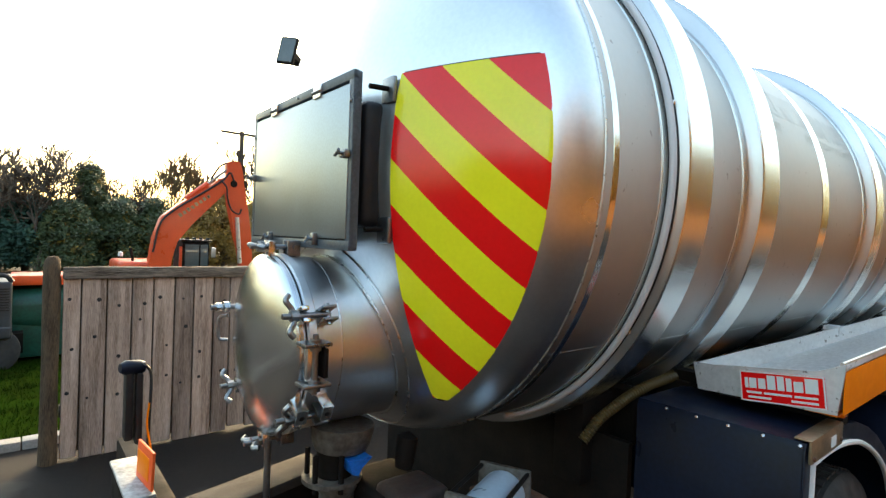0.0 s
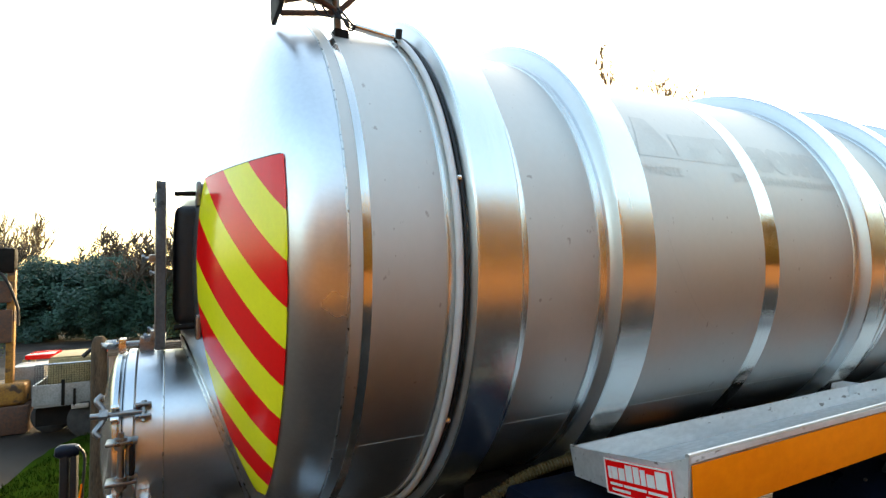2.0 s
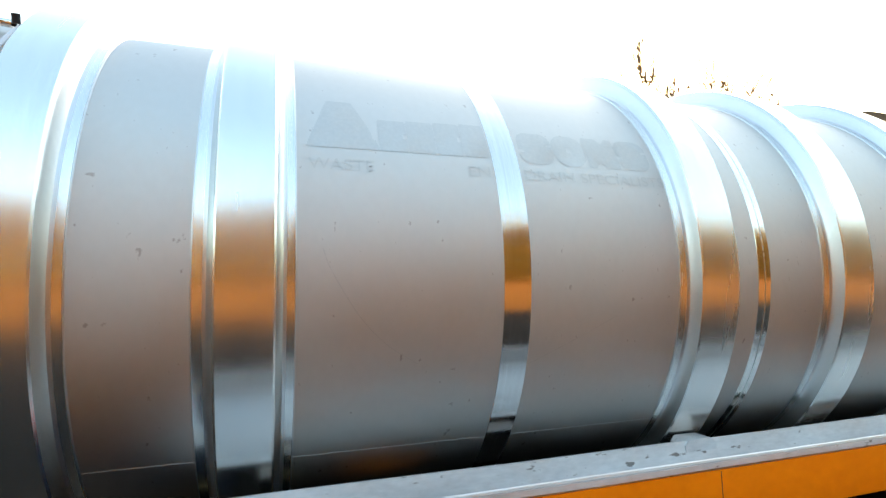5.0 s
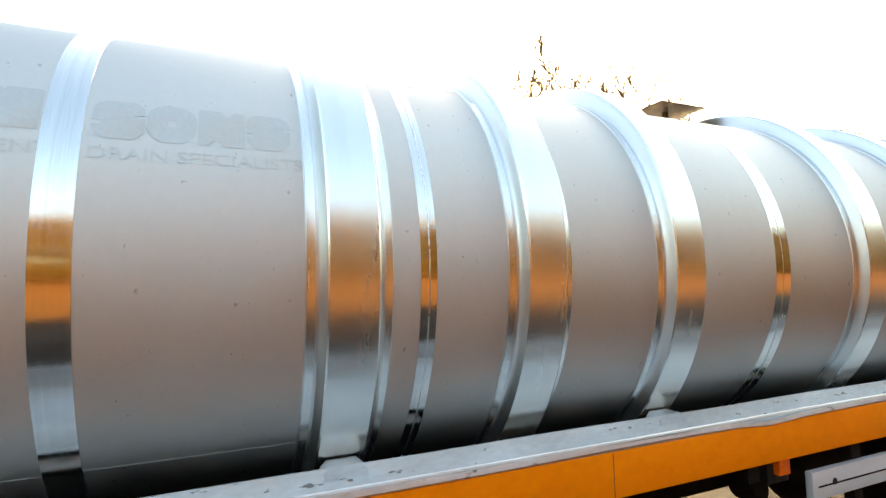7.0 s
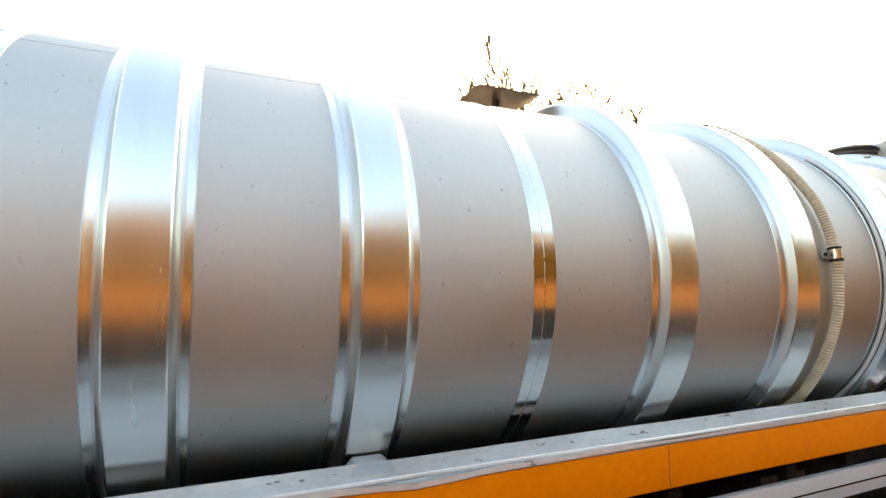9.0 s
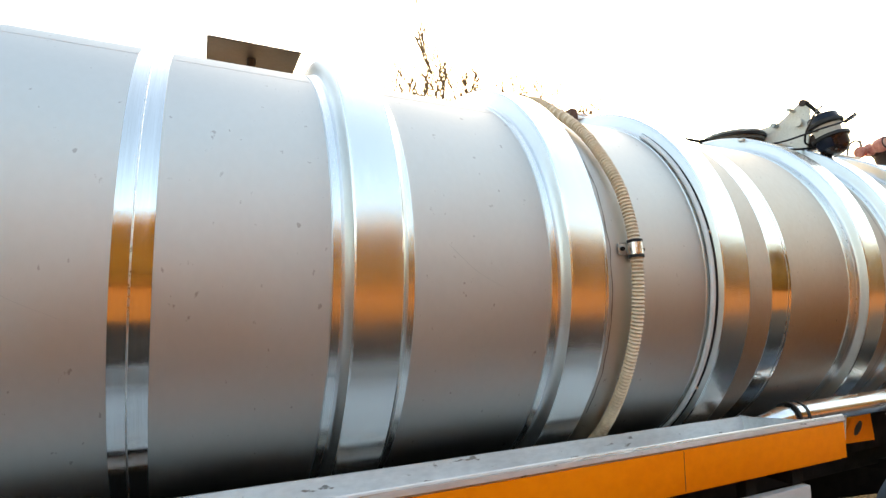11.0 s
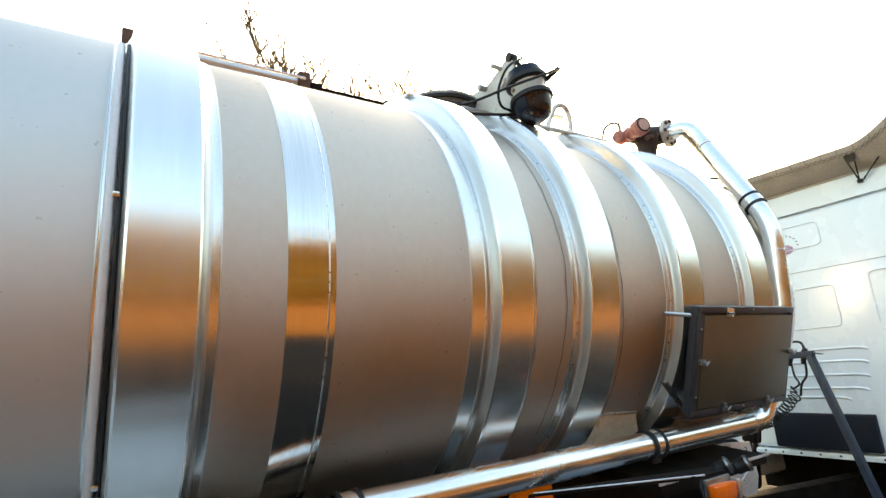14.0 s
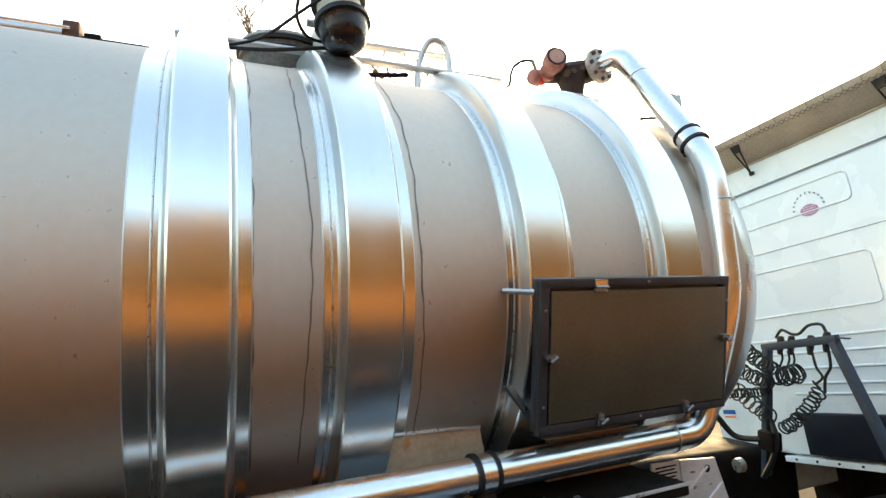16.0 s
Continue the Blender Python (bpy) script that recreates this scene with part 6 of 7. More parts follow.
for k in range(13):
    a = radians(195 - k * 17.5)
    m_ = Matrix.Translation((0, 0.115 * -math.cos(a), 2.675 + 0.115 * math.sin(a))) @ Matrix.Rotation(a - math.pi / 2, 4, "X")
    part("bar", boxm(-0.006, -0.003, -0.0045, 0.0045, -0.008, 0.008, 0, 1, m_), NAVYI, badge, smooth=0)
part("notice_sticker", boxm(-0.006, -0.003, 1.045, 1.185, 1.085, 1.197), WHITE, tractor, "blue and white notice sticker")
part("sticker_band", boxm(-0.0085, -0.0055, 1.052, 1.178, 1.130, 1.165), BLUEP, tractor)
part("sticker_line", boxm(-0.0085, -0.0055, 1.06, 1.165, 1.10, 1.112), AMBER, tractor)
# air-line stand with coiled lines
def spart(name, bm, material, parent, label="", smooth=40):
    bm.transform(ST)
    return part(name, bm, material, parent, label, smooth)


stand = spart("air_line_stand", boxm(-0.485, -0.440, -0.545, 0.045, -0.030, 0.022, 0.006, 2, Matrix.Translation((0, 0, 1.648)) @ Matrix.Rotation(radians(-12.8), 4, "X")), STANDN, tractor, "navy steel stand carrying coiled air lines")
for a, b in (((-0.46, -0.505, 1.74), (-0.46, -1.00, 0.72)), ((-0.46, 0.01, 1.63), (-0.46, 0.08, 0.70))):
    d = Vector(b) - Vector(a)
    spart("stand_leg", boxm(0, d.length, -0.028, 0.028, -0.024, 0.024, 0.005, 2, Matrix.Translation(a) @ d.to_track_quat("X", "Z").to_matrix().to_4x4()), STANDN, stand)
spart("stand_tip", boxm(-0.48, -0.44, -0.60, -0.50, 1.768, 1.776, 0.002), STANDN, stand)
for y, z in ((-0.105, 1.69), (-0.191, 1.70), (-0.339, 1.72), (-0.454, 1.755)):
    spart("coupling", lathe(bmesh.new(), [(-0.075, 0.0), (-0.075, 0.014), (-0.03, 0.022), (0.03, 0.024), (0.055, 0.018), (0.06, 0.0)], (-0.46, y, z - 0.01), (0, -0.15, 1), 12), BLACK, stand)
spart("cable_loop", tube(bmesh.new(), curve_pts([(-0.46, -0.455, 1.80), (-0.46, -0.42, 1.845), (-0.46, -0.33, 1.83), (-0.46, -0.26, 1.77), (-0.46, -0.20, 1.76), (-0.46, -0.12, 1.78), (-0.46, -0.07, 1.72)], 8), 0.010, 8), BLACK, stand)


def coil(a, b, r, turns, wire, sag=0.10, mat_=BLACK):
    a, b = Vector(a), Vector(b)
    pts = []
    n = int(turns * 14)
    mid = (a + b) / 2 - Vector((0, 0, sag))
    rr = random.Random(int(turns * 7))
    for k in range(n + 1):
        t = k / n
        c = (1 - t) ** 2 * a + 2 * t * (1 - t) * mid + t * t * b
        d = (2 * (1 - t) * (mid - a) + 2 * t * (b - mid)).normalized()
        u = d.orthogonal().normalized()
        w = d.cross(u)
        q = 2 * math.pi * turns * t
        jr = r * (1 + 0.12 * math.sin(q * 0.37))
        pts.append(c + (u * math.cos(q) + w * math.sin(q)) * jr)
    return spart("coiled_line", tube(bmesh.new(), pts, wire, 6), mat_, stand, "black coiled air line")


coil((-0.46, -0.03, 1.49), (-1.35, -0.42, 2.02), 0.046, 20, 0.0065, 0.10)
coil((-0.46, 0.02, 1.39), (-1.20, -0.20, 1.78), 0.046, 15, 0.0065, 0.10)
coil((-0.46, 0.02, 1.325), (-1.15, 0.08, 1.38), 0.030, 26, 0.0060, 0.05)
coil((-0.46, 0.02, 1.135), (-1.15, -0.02, 1.70), 0.052, 15, 0.0065, 0.05)
coil((-0.47, -0.06, 1.455), (-0.45, -0.245, 1.515), 0.060, 8, 0.0070, 0.04)
coil((-0.46, -0.385, 1.41), (-0.46, -0.09, 1.08), 0.040, 14, 0.0065, 0.07)
spart("hanging_cable", tube(bmesh.new(), curve_pts([(-0.46, -0.345, 1.66), (-0.46, -0.37, 1.56), (-0.46, -0.41, 1.50), (-0.46, -0.36, 1.45), (-0.46, -0.34, 1.46), (-0.46, -0.39, 1.42)], 8), 0.008, 8), BLACK, stand)
spart("hanging_cable", tube(bmesh.new(), curve_pts([(-0.46, -0.46, 1.70), (-0.46, -0.47, 1.58), (-0.46, -0.43, 1.50), (-0.46, -0.42, 1.40)], 8), 0.009, 8), BLACK, stand)
for y in (-0.105, -0.16, -0.20):
    spart("hanging_cable", tube(bmesh.new(), curve_pts([(-0.46, y, 1.64), (-0.46, y - 0.01, 1.58), (-0.46, y + 0.02, 1.51)], 8), 0.007, 8), BLACK, stand)
spart("loom", tube(bmesh.new(), curve_pts([(-0.75, 0.30, 1.16), (-0.70, 0.257, 1.09), (-0.60, 0.202, 0.96), (-0.50, 0.043, 0.975), (-0.46, 0.0, 0.99)], 8), 0.022, 8), BLACK, stand)
spart("hanging_cable", tube(bmesh.new(), curve_pts([(-0.46, 0.02, 1.12), (-0.48, -0.04, 1.00), (-0.50, -0.02, 0.85), (-0.52, 0.05, 0.70)], 8), 0.02, 8), BLACK, stand)
spart("valve_block", boxm(-0.53, -0.43, -0.05, 0.08, 0.90, 1.04, 0.02), FRAME, stand)
spart("round_lamp", lathe(bmesh.new(), [(0, 0.0), (0, 0.05), (0.05, 0.055), (0.06, 0.0)], (-0.50, 0.32, 0.69), (1, 0.1, 0), 20), ALU, stand)
# chassis, deck plate, rear wheels and ribbed mudguards stand level, below the leaning cab
CH = TR.inverted() @ pose(12.36, -0.70, 0, 0, 0, -10)


def cpart(name, bm, material, parent, label="", smooth=40):
    bm.transform(CH)
    return part(name, bm, material, parent, label, smooth)


for y in (-0.42, 0.42):
    cpart("chassis_beam", boxm(-4.2, 0.4, y - 0.05, y + 0.05, 0.40, 0.66, 0.01), FRAME, tractor)
deck = cpart("deck_plate", boxm(-2.45, -1.75, -0.62, -0.10, 0.830, 0.850, 0.003), MGREY, tractor, "chequered steel deck plate")
for x in (-2.40, -1.80):
    for y in (-0.44, -0.14):
        cpart("deck_leg", boxm(x - 0.02, x + 0.02, y - 0.02, y + 0.02, 0.45, 0.832), FRAME, deck)
bm = bmesh.new()
for i in range(23):
    for j in range(13):
        a = radians(45 if (i + j) % 2 else -45)
        box(bm, -0.013, 0.013, -0.003, 0.003, 0.0, 0.002, 0, 1, Matrix.Translation((-2.43 + i * 0.03, -0.60 + j * 0.038, 0.850)) @ Matrix.Rotation(a, 4, "Z"))
cpart("tread_pattern", bm, MGREY, deck, smooth=0)
cpart("fuel_tank", boxm(-1.50, -0.5, -1.22, -0.70, 0.35, 0.92, 0.08, 4), FRAME, tractor)
# Far-side dark block added to fill the black gap under the cab.
cpart("fuel_tank", boxm(-2.2, 0.1, 1.30, 1.92, 0.28, 0.80, 0.08, 4), FRAME, tractor)
cpart("fifth_wheel", lathe(bmesh.new(), [(0, 0.0), (0, 0.45), (0.06, 0.45), (0.06, 0.0)], (-3.2, 0, 0.92), (0, 0, 1), 40), FRAME, tractor)


def tractor_wheel(x, y):
    r, h = 0.51, 0.28
    e = cpart("wheel", lathe(bmesh.new(), [(-h * 0.7, r * 0.57), (-h * 0.3, r * 0.42), (-h * 0.3, 0.0)], (x, y, r), (0, 1, 0), 28), FRAME, tractor, "twin rear wheel")
    cpart("tyre", lathe(bmesh.new(), [(-h * 0.8, r * 0.56), (-h, r * 0.64), (-h, r * 0.86), (-h * 0.85, r), (h * 0.85, r), (h, r * 0.86), (h, r * 0.6)], (x, y, r), (0, 1, 0), 40), TYRE, e)


for y in (-0.93, 0.93):
    tractor_wheel(-3.15, y)
    gx, gz, gr = -3.20, 0.46, 0.615
    mg = cpart("ribbed_mudguard", arc_shell(bmesh.new(), gx, gz, gr, y - 0.34, y + 0.32, 12, 168, 0.012, 48), MGREY, tractor, "grey ribbed plastic mudguard")
    for k in range(7):
        yy = y - 0.29 + 0.092 * k
        cpart("rib", tube(bmesh.new(), [(gx + math.cos(radians(d)) * (gr + 0.003), yy, gz + math.sin(radians(d)) * (gr + 0.003)) for d in range(22, 146, 4)], 0.010, 8), MGREY, mg)
        c, s = math.cos(radians(140)), math.sin(radians(140))
        cpart("slot", boxm(-0.012, 0.012, -0.028, 0.010, -0.002, 0.003, 0.002, 1, Matrix.Translation((gx + c * gr, yy, gz + s * gr)) @ Matrix.Rotation(radians(140 - 90) * -1, 4, "Y")), BLACK, mg)
    cpart("side_lip", arc_shell(bmesh.new(), gx, gz, gr - 0.002, y - 0.352, y - 0.335, 12, 168, 0.05, 48), MGREY, mg)

# ------------------------------------------------------------------ timber fence
fence = thing("timber_fence", (0, 3.43, 0), 0, "weathered grey vertical board fence with a mossy end post", "fence")
rng = random.Random(11)
bm = bmesh.new()
lathe(bm, [(0.0, 0.066), (0.3, 0.063), (0.8, 0.060), (1.30, 0.060), (1.58, 0.058), (1.63, 0.052), (1.655, 0.034), (1.662, 0.0)], (-0.966, 0.0, 0), (0, 0, 1), 20)
for v in bm.verts:
    n = noise.noise(v.co * 7) * 0.010
    v.co.x += n
    v.co.y += noise.noise(v.co * 6 + Vector((5, 0, 0))) * 0.010
part("end_post", bm, POSTW, fence, "mossy square-worn timber post")
for x in (1.9, 4.7):
    part("post", boxm(x - 0.06, x + 0.06, 0.03, 0.15, 0, 1.56, 0.01), POSTW, fence)
bm = boxm(-0.895, 6.2, -0.055, 0.045, 1.478, 1.575, 0.014)
bmesh.ops.subdivide_edges(bm, edges=[e for e in bm.edges if e.calc_length() > 2], cuts=60)
for v in bm.verts:
    v.co.z += 0.010 * noise.noise(v.co * 4) + 0.004 * noise.noise(v.co * 17)
    v.co.y += 0.008 * noise.noise(v.co * 5 + Vector((3, 1, 0)))
part("top_rail", bm, TIMBER, fence, "split and weathered top rail")
part("back_rail", boxm(-0.9, 6.2, 0.02, 0.08, 0.35, 0.45, 0.006), TIMBER, fence)
part("backing_board", boxm(-0.89, 6.15, 0.013, 0.022, 0.06, 1.47), POSTW, fence)
x = -0.895
WID = [0.125, 0.178, 0.182, 0.165, 0.170, 0.158, 0.172, 0.150, 0.165, 0.18, 0.17, 0.16, 0.175]
i = 0
while x < 6.1:
    w = WID[i % len(WID)] * (1 if i < 13 else rng.uniform(0.92, 1.08))
    fy = -0.020 + rng.uniform(-0.009, 0.004)
    bm = boxm(x + 0.006, x + w - 0.006, fy, 0.010, 0.02 + rng.uniform(-0.02, 0.02), 1.478, 0.004, 1)
    bd = part("board", bm, WOOD, fence)
    for z in (1.28 + rng.uniform(-0.05, 0.04), 0.92 + rng.uniform(-0.2, 0.2), 0.55 + rng.uniform(-0.06, 0.06)) if i < 14 else ():
        part("knot_hole", lathe(bmesh.new(), [(0.0, 0.016 * rng.uniform(0.6, 1.1)), (-0.0012, 0.008), (-0.0012, 0.0)], (x + w * rng.uniform(0.3, 0.7), fy - 0.0006, z), (0, 1, 0), 10), BLACK, bd, smooth=0)
    x += w
    i += 1

# ------------------------------------------------------------------ excavator beyond the fence
ex = thing("excavator", (2.9, 14.2, 0), 0, "orange tracked excavator with a folded boom", "excavator")


def plate_part(name, outline, y0, y1, material, parent, label=""):
    bm = bmesh.new()
    prism(bm, [(x, y0, z) for x, z in outline], (0, y1 - y0, 0))
    bmesh.ops.bevel(bm, geom=list(bm.edges), offset=0.025, segments=2, affect="EDGES")
    return part(name, bm, material, parent, label)


boom = plate_part("boom", [(-1.36, 0.80), (-0.82, 0.80), (-0.78, 1.20), (-0.69, 1.61), (-0.31, 2.08), (0.42, 2.89), (0.60, 3.10), (0.72, 3.48), (0.60, 3.56), (0.50, 3.44), (-0.71, 2.58), (-1.07, 2.26), (-1.25, 1.70), (-1.33, 1.10)], -0.20, 0.20, DIGGER, ex, "bent orange boom")
# faded maker's lettering along the boom, as bars
for k in range(8):
    d = Vector((1.13, 0, 0.90)).normalized()
    p = Vector((-0.62, -0.203, 2.33)) + d * (0.13 * k)
    part("bar", boxm(-0.04, 0.04, 0, 0.006, -0.055, 0.055 - 0.02 * (k % 2), 0, 1, Matrix.Translation(p) @ Matrix.Rotation(radians(-38.5), 4, "Y")), BRASS, boom, smooth=0)
stick = plate_part("stick", [(0.60, 3.94), (0.96, 3.99), (1.04, 3.77), (1.14, 3.05), (1.24, 2.55), (1.36, 1.70), (1.40, 1.06), (1.34, 0.80), (1.08, 0.80), (1.00, 1.40), (0.86, 1.90), (0.70, 2.62), (0.62, 3.13)], -0.15, 0.15, DIGGER, ex, "orange dipper arm")
part("pivot_pin", lathe(bmesh.new(), [(-0.03, 0.0), (-0.03, 0.085), (0.0, 0.10)], (0.80, -0.15, 3.32), (0, 1, 0), 18), FRAME, ex)
part("ram", tube(bmesh.new(), [(-0.45, 0, 2.80), (0.12, 0, 3.27)], 0.075, 14), DIGGER, ex)
part("ram_rod", tube(bmesh.new(), [(0.12, 0, 3.27), (0.70, 0, 3.78)], 0.038, 12), ZINC, ex)
part("bucket_ram", tube(bmesh.new(), [(0.90, -0.19, 2.35), (1.02, -0.19, 1.0)], 0.060, 12), ALU, ex)
part("bucket_link", boxm(1.05, 1.38, -0.2, 0.2, 0.3, 0.85, 0.05), FRAME, ex)
part("hose_run", tube(bmesh.new(), curve_pts([(-1.27, -0.23, 1.3), (-1.12, -0.23, 2.05), (-0.78, -0.23, 2.45), (0.1, -0.23, 3.10), (0.48, -0.23, 3.40), (0.66, -0.23, 3.62), (0.78, -0.20, 3.40)], 8), 0.026, 8), BLACK, ex)
part("hose_run", tube(bmesh.new(), curve_pts([(0.40, -0.23, 3.38), (0.55, -0.28, 3.20), (0.60, -0.28, 2.85), (0.72, -0.28, 2.55), (0.95, -0.2, 2.45), (1.02, -0.2, 2.6)], 8), 0.024, 8), BLACK, ex)
part("hose_run", tube(bmesh.new(), curve_pts([(0.20, -0.02, 3.42), (0.42, -0.02, 3.78), (0.60, -0.02, 3.90)], 8), 0.030, 8), BLACK, ex)
cabx = part("cab", boxm(-0.47, 0.25, 0.1, 1.2, 0.5, 1.60, 0.05, 3), FRAME, ex, "black excavator cab with pale glass")
for x0, x1 in ((-0.41, -0.04), (0.0, 0.20)):
    part("cab_window", boxm(x0, x1, 0.085, 0.10, 0.90, 1.52, 0.02), GLASS, cabx)
part("cab_roof", boxm(-0.52, 0.30, 0.05, 1.25, 1.60, 1.66, 0.03), BLACK, cabx)
part("cab_mirror", boxm(0.27, 0.40, 0.0, 0.06, 1.15, 1.45, 0.03), ALU, cabx)
part("cab_pillar", boxm(-0.56, -0.49, 0.05, 0.11, 0.6, 1.45, 0.01), DIGGER, cabx)
for k in range(4):
    part("cab_lamp", boxm(-0.42 + k * 0.18, -0.32 + k * 0.18, 0.0, 0.06, 1.66, 1.72, 0.02), BLACK, cabx)
part("engine_deck", boxm(-2.0, -0.9, 0.0, 2.0, 0.5, 1.03, 0.10, 3), DIGGER, ex, "orange engine cover")
part("beacon", lathe(bmesh.new(), [(0, 0.0), (0, 0.06), (0.10, 0.06), (0.13, 0.0)], (-1.9, 0.6, 1.15), (0, 0, 1), 12), WHITE, ex)
part("exhaust", tube(bmesh.new(), [(-1.62, 0.4, 0.95), (-1.70, 0.4, 1.38)], 0.035, 10), FRAME, ex)
for y in (-0.3, 1.5):
    part("track", boxm(-2.6, 1.4, y, y + 0.5, 0.0, 0.55, 0.2, 4), FRAME, ex)

# ------------------------------------------------------------------ parked plant behind the fence end
fl_ = thing("flatbed_truck", (0, 6.9, 0), 0, "small grey drop-side truck loaded with tan boards behind mesh", "truck")
part("bed_side", boxm(-2.06, -1.30, -0.02, 0.01, 0.52, 0.80, 0.008), GREYP, fl_, "grey drop side")
part("bed_side", boxm(-2.06, -1.30, 1.39, 1.42, 0.52, 0.80, 0.008), GREYP, fl_)
part("tail_board", boxm(-2.08, -2.05, 0.0, 1.4, 0.52, 0.80, 0.008), GREYP, fl_)
part("bed_floor", boxm(-2.05, -1.30, 0.0, 1.4, 0.49, 0.54), GREYP, fl_)
part("bed_frame", boxm(-2.05, -1.1, 0.10, 1.30, 0.22, 0.48), FRAME, fl_)
for x in (-1.72, -1.38):
    part("side_latch", boxm(x - 0.02, x + 0.02, -0.045, -0.02, 0.50, 0.86, 0.008), FRAME, fl_)
part("stay", boxm(-1.62, -1.42, -0.06, -0.02, 0.44, 0.50, 0.005), ALU, fl_)
part("latch_tail", boxm(-1.60, -1.57, -0.06, -0.02, 0.46, 0.72, 0.005), FRAME, fl_)
bm = bmesh.new()
for k in range(26):
    xx = -2.05 + k * 0.03
    box(bm, xx, xx + 0.003, -0.004, 0.0, 0.80, 1.07)
for k in range(9):
    zz = 0.815 + k * 0.031
    box(bm, -2.05, -1.30, -0.004, 0.0, zz, zz + 0.003)
part("mesh_side", bm, FRAME, fl_, smooth=0)
part("mesh_rail", tube(bmesh.new(), [(-2.05, 0, 1.08), (-1.30, 0, 1.08)], 0.011, 8), ALU, fl_)
bm = boxm(-1.92, -1.34, 0.12, 1.2, 0.55, 1.14, 0.02)
part("load", bm, SAND, fl_, "tan boards stacked as load")
part("load_cover", boxm(-1.90, -1.36, 0.15, 1.18, 1.145, 1.160, 0.006), SAND, fl_)
part("rear_wheel", lathe(bmesh.new(), [(-0.1, 0.0), (-0.1, 0.14), (-0.11, 0.22), (-0.09, 0.26), (0.09, 0.26), (0.1, 0.2)], (-1.95, 0.75, 0.26), (0, 1, 0), 24), TYRE, fl_)
part("front_wheel", lathe(bmesh.new(), [(-0.1, 0.0), (-0.1, 0.14), (-0.11, 0.24), (-0.09, 0.28), (0.09, 0.28), (0.1, 0.2)], (-1.40, 0.10, 0.28), (0, 1, 0), 24), TYRE, fl_)
cb = part("cab", boxm(-1.37, -1.22, -0.03, 1.42, 0.46, 1.17, 0.03, 3), DGREY, fl_, "dark grey louvred cab panel")
bm = bmesh.new()
for k in range(9):
    box(bm, -1.345, -1.245, -0.042, -0.028, 0.80 + k * 0.034, 0.815 + k * 0.034, 0.003)
part("louvre", bm, BLACK, cb)
part("front_wing", boxm(-1.40, -1.215, -0.04, 1.42, 0.44, 0.60, 0.03, 3), DGREY, fl_)
part("hooped_canvas", tube(bmesh.new(), curve_pts([(-1.50, 0.0, 1.15), (-1.40, 0.0, 1.24), (-1.28, 0.0, 1.24), (-1.22, 0.0, 1.16)], 6), 0.03, 8), BLACK, fl_)

gt = thing("green_bowser", (-1.05, 7.2, 0), 0, "bowser under a creased green tarpaulin with a red top", "bowser")
bm = bmesh.new()
lathe(bm, [(0, 0.0), (0, 0.36), (0.45, 0.40), (0.9, 0.36), (0.9, 0.0)], (-0.25, 0.4, 0.72), (1, 0, 0), 28)
for v in bm.verts:
    v.co += Vector((0, noise.noise(v.co * 6), noise.noise(v.co * 5))) * 0.04
part("tarpaulin", bm, GREENT, gt, "creased green tarpaulin")
bm = boxm(-0.24, 0.6, 0.05, 0.8, 0.10, 0.72, 0.05)
part("skirt", bm, GREENT, gt)
part("red_lid", boxm(-0.20, 0.5, 0.05, 0.75, 1.08, 1.22, 0.03), DIGGER, gt)

# small machine and a digger's upright arm at the yard edge
dm = thing("small_dumper", (-2.42, 9.2, 0), 0, "small yellow and red site machine", "site machine")
part("body", boxm(-0.35, 0.30, 0, 0.9, 0.2, 0.62, 0.05, 3), SAND, dm)
part("canopy", boxm(-0.20, 0.22, 0.05, 0.8, 0.93, 1.02, 0.03), REDM, dm)
for x, y in ((-0.20, 0.1), (0.22, 0.1), (-0.20, 0.75), (0.22, 0.75)):
    part("canopy_post", boxm(x - 0.035, x + 0.035, y - 0.03, y + 0.03, 0.55, 0.95, 0.01), SAND, dm)
for x in (-0.25, 0.2):
    part("wheel", lathe(bmesh.new(), [(-0.1, 0.0), (-0.12, 0.2), (-0.08, 0.24), (0.08, 0.24)], (x, 0.05, 0.24), (0, 1, 0), 20), TYRE, dm)
yd = thing("yellow_digger", (-2.56, 7.9, 0), 0, "rusty yellow digger arm standing at the yard edge", "digger")
part("mast", boxm(-0.02, 0.08, -0.06, 0.06, 0.4, 2.50, 0.02), DIGY, yd)
part("mast_plate", boxm(-0.24, 0.06, -0.10, -0.06, 1.35, 1.85, 0.03), RUST, yd)
part("mast_plate", boxm(-0.24, 0.05, -0.10, -0.06, 1.95, 2.28, 0.03), RUST, yd)
part("mast_head", boxm(-0.12, 0.08, -0.10, 0.10, 2.40, 2.78, 0.04), FRAME, yd)
part("mast_hose", tube(bmesh.new(), curve_pts([(-0.22, -0.1, 2.72), (-0.26, -0.1, 2.5), (-0.05, -0.12, 2.35), (0.12, -0.12, 1.9), (0.13, -0.1, 1.6)], 8), 0.02, 8), BLACK, yd)
part("bucket", boxm(-0.30, 0.25, -0.15, 0.4, 0.42, 0.75, 0.06, 3), DIGY, yd)
part("side_bin", boxm(-0.02, 0.42, 0.2, 0.9, 0.45, 0.95, 0.03), GREYP, yd)
part("base", boxm(-0.7, 0.3, -0.2, 0.6, 0.0, 0.42, 0.06), RUST, yd)

# ------------------------------------------------------------------ pole and trees


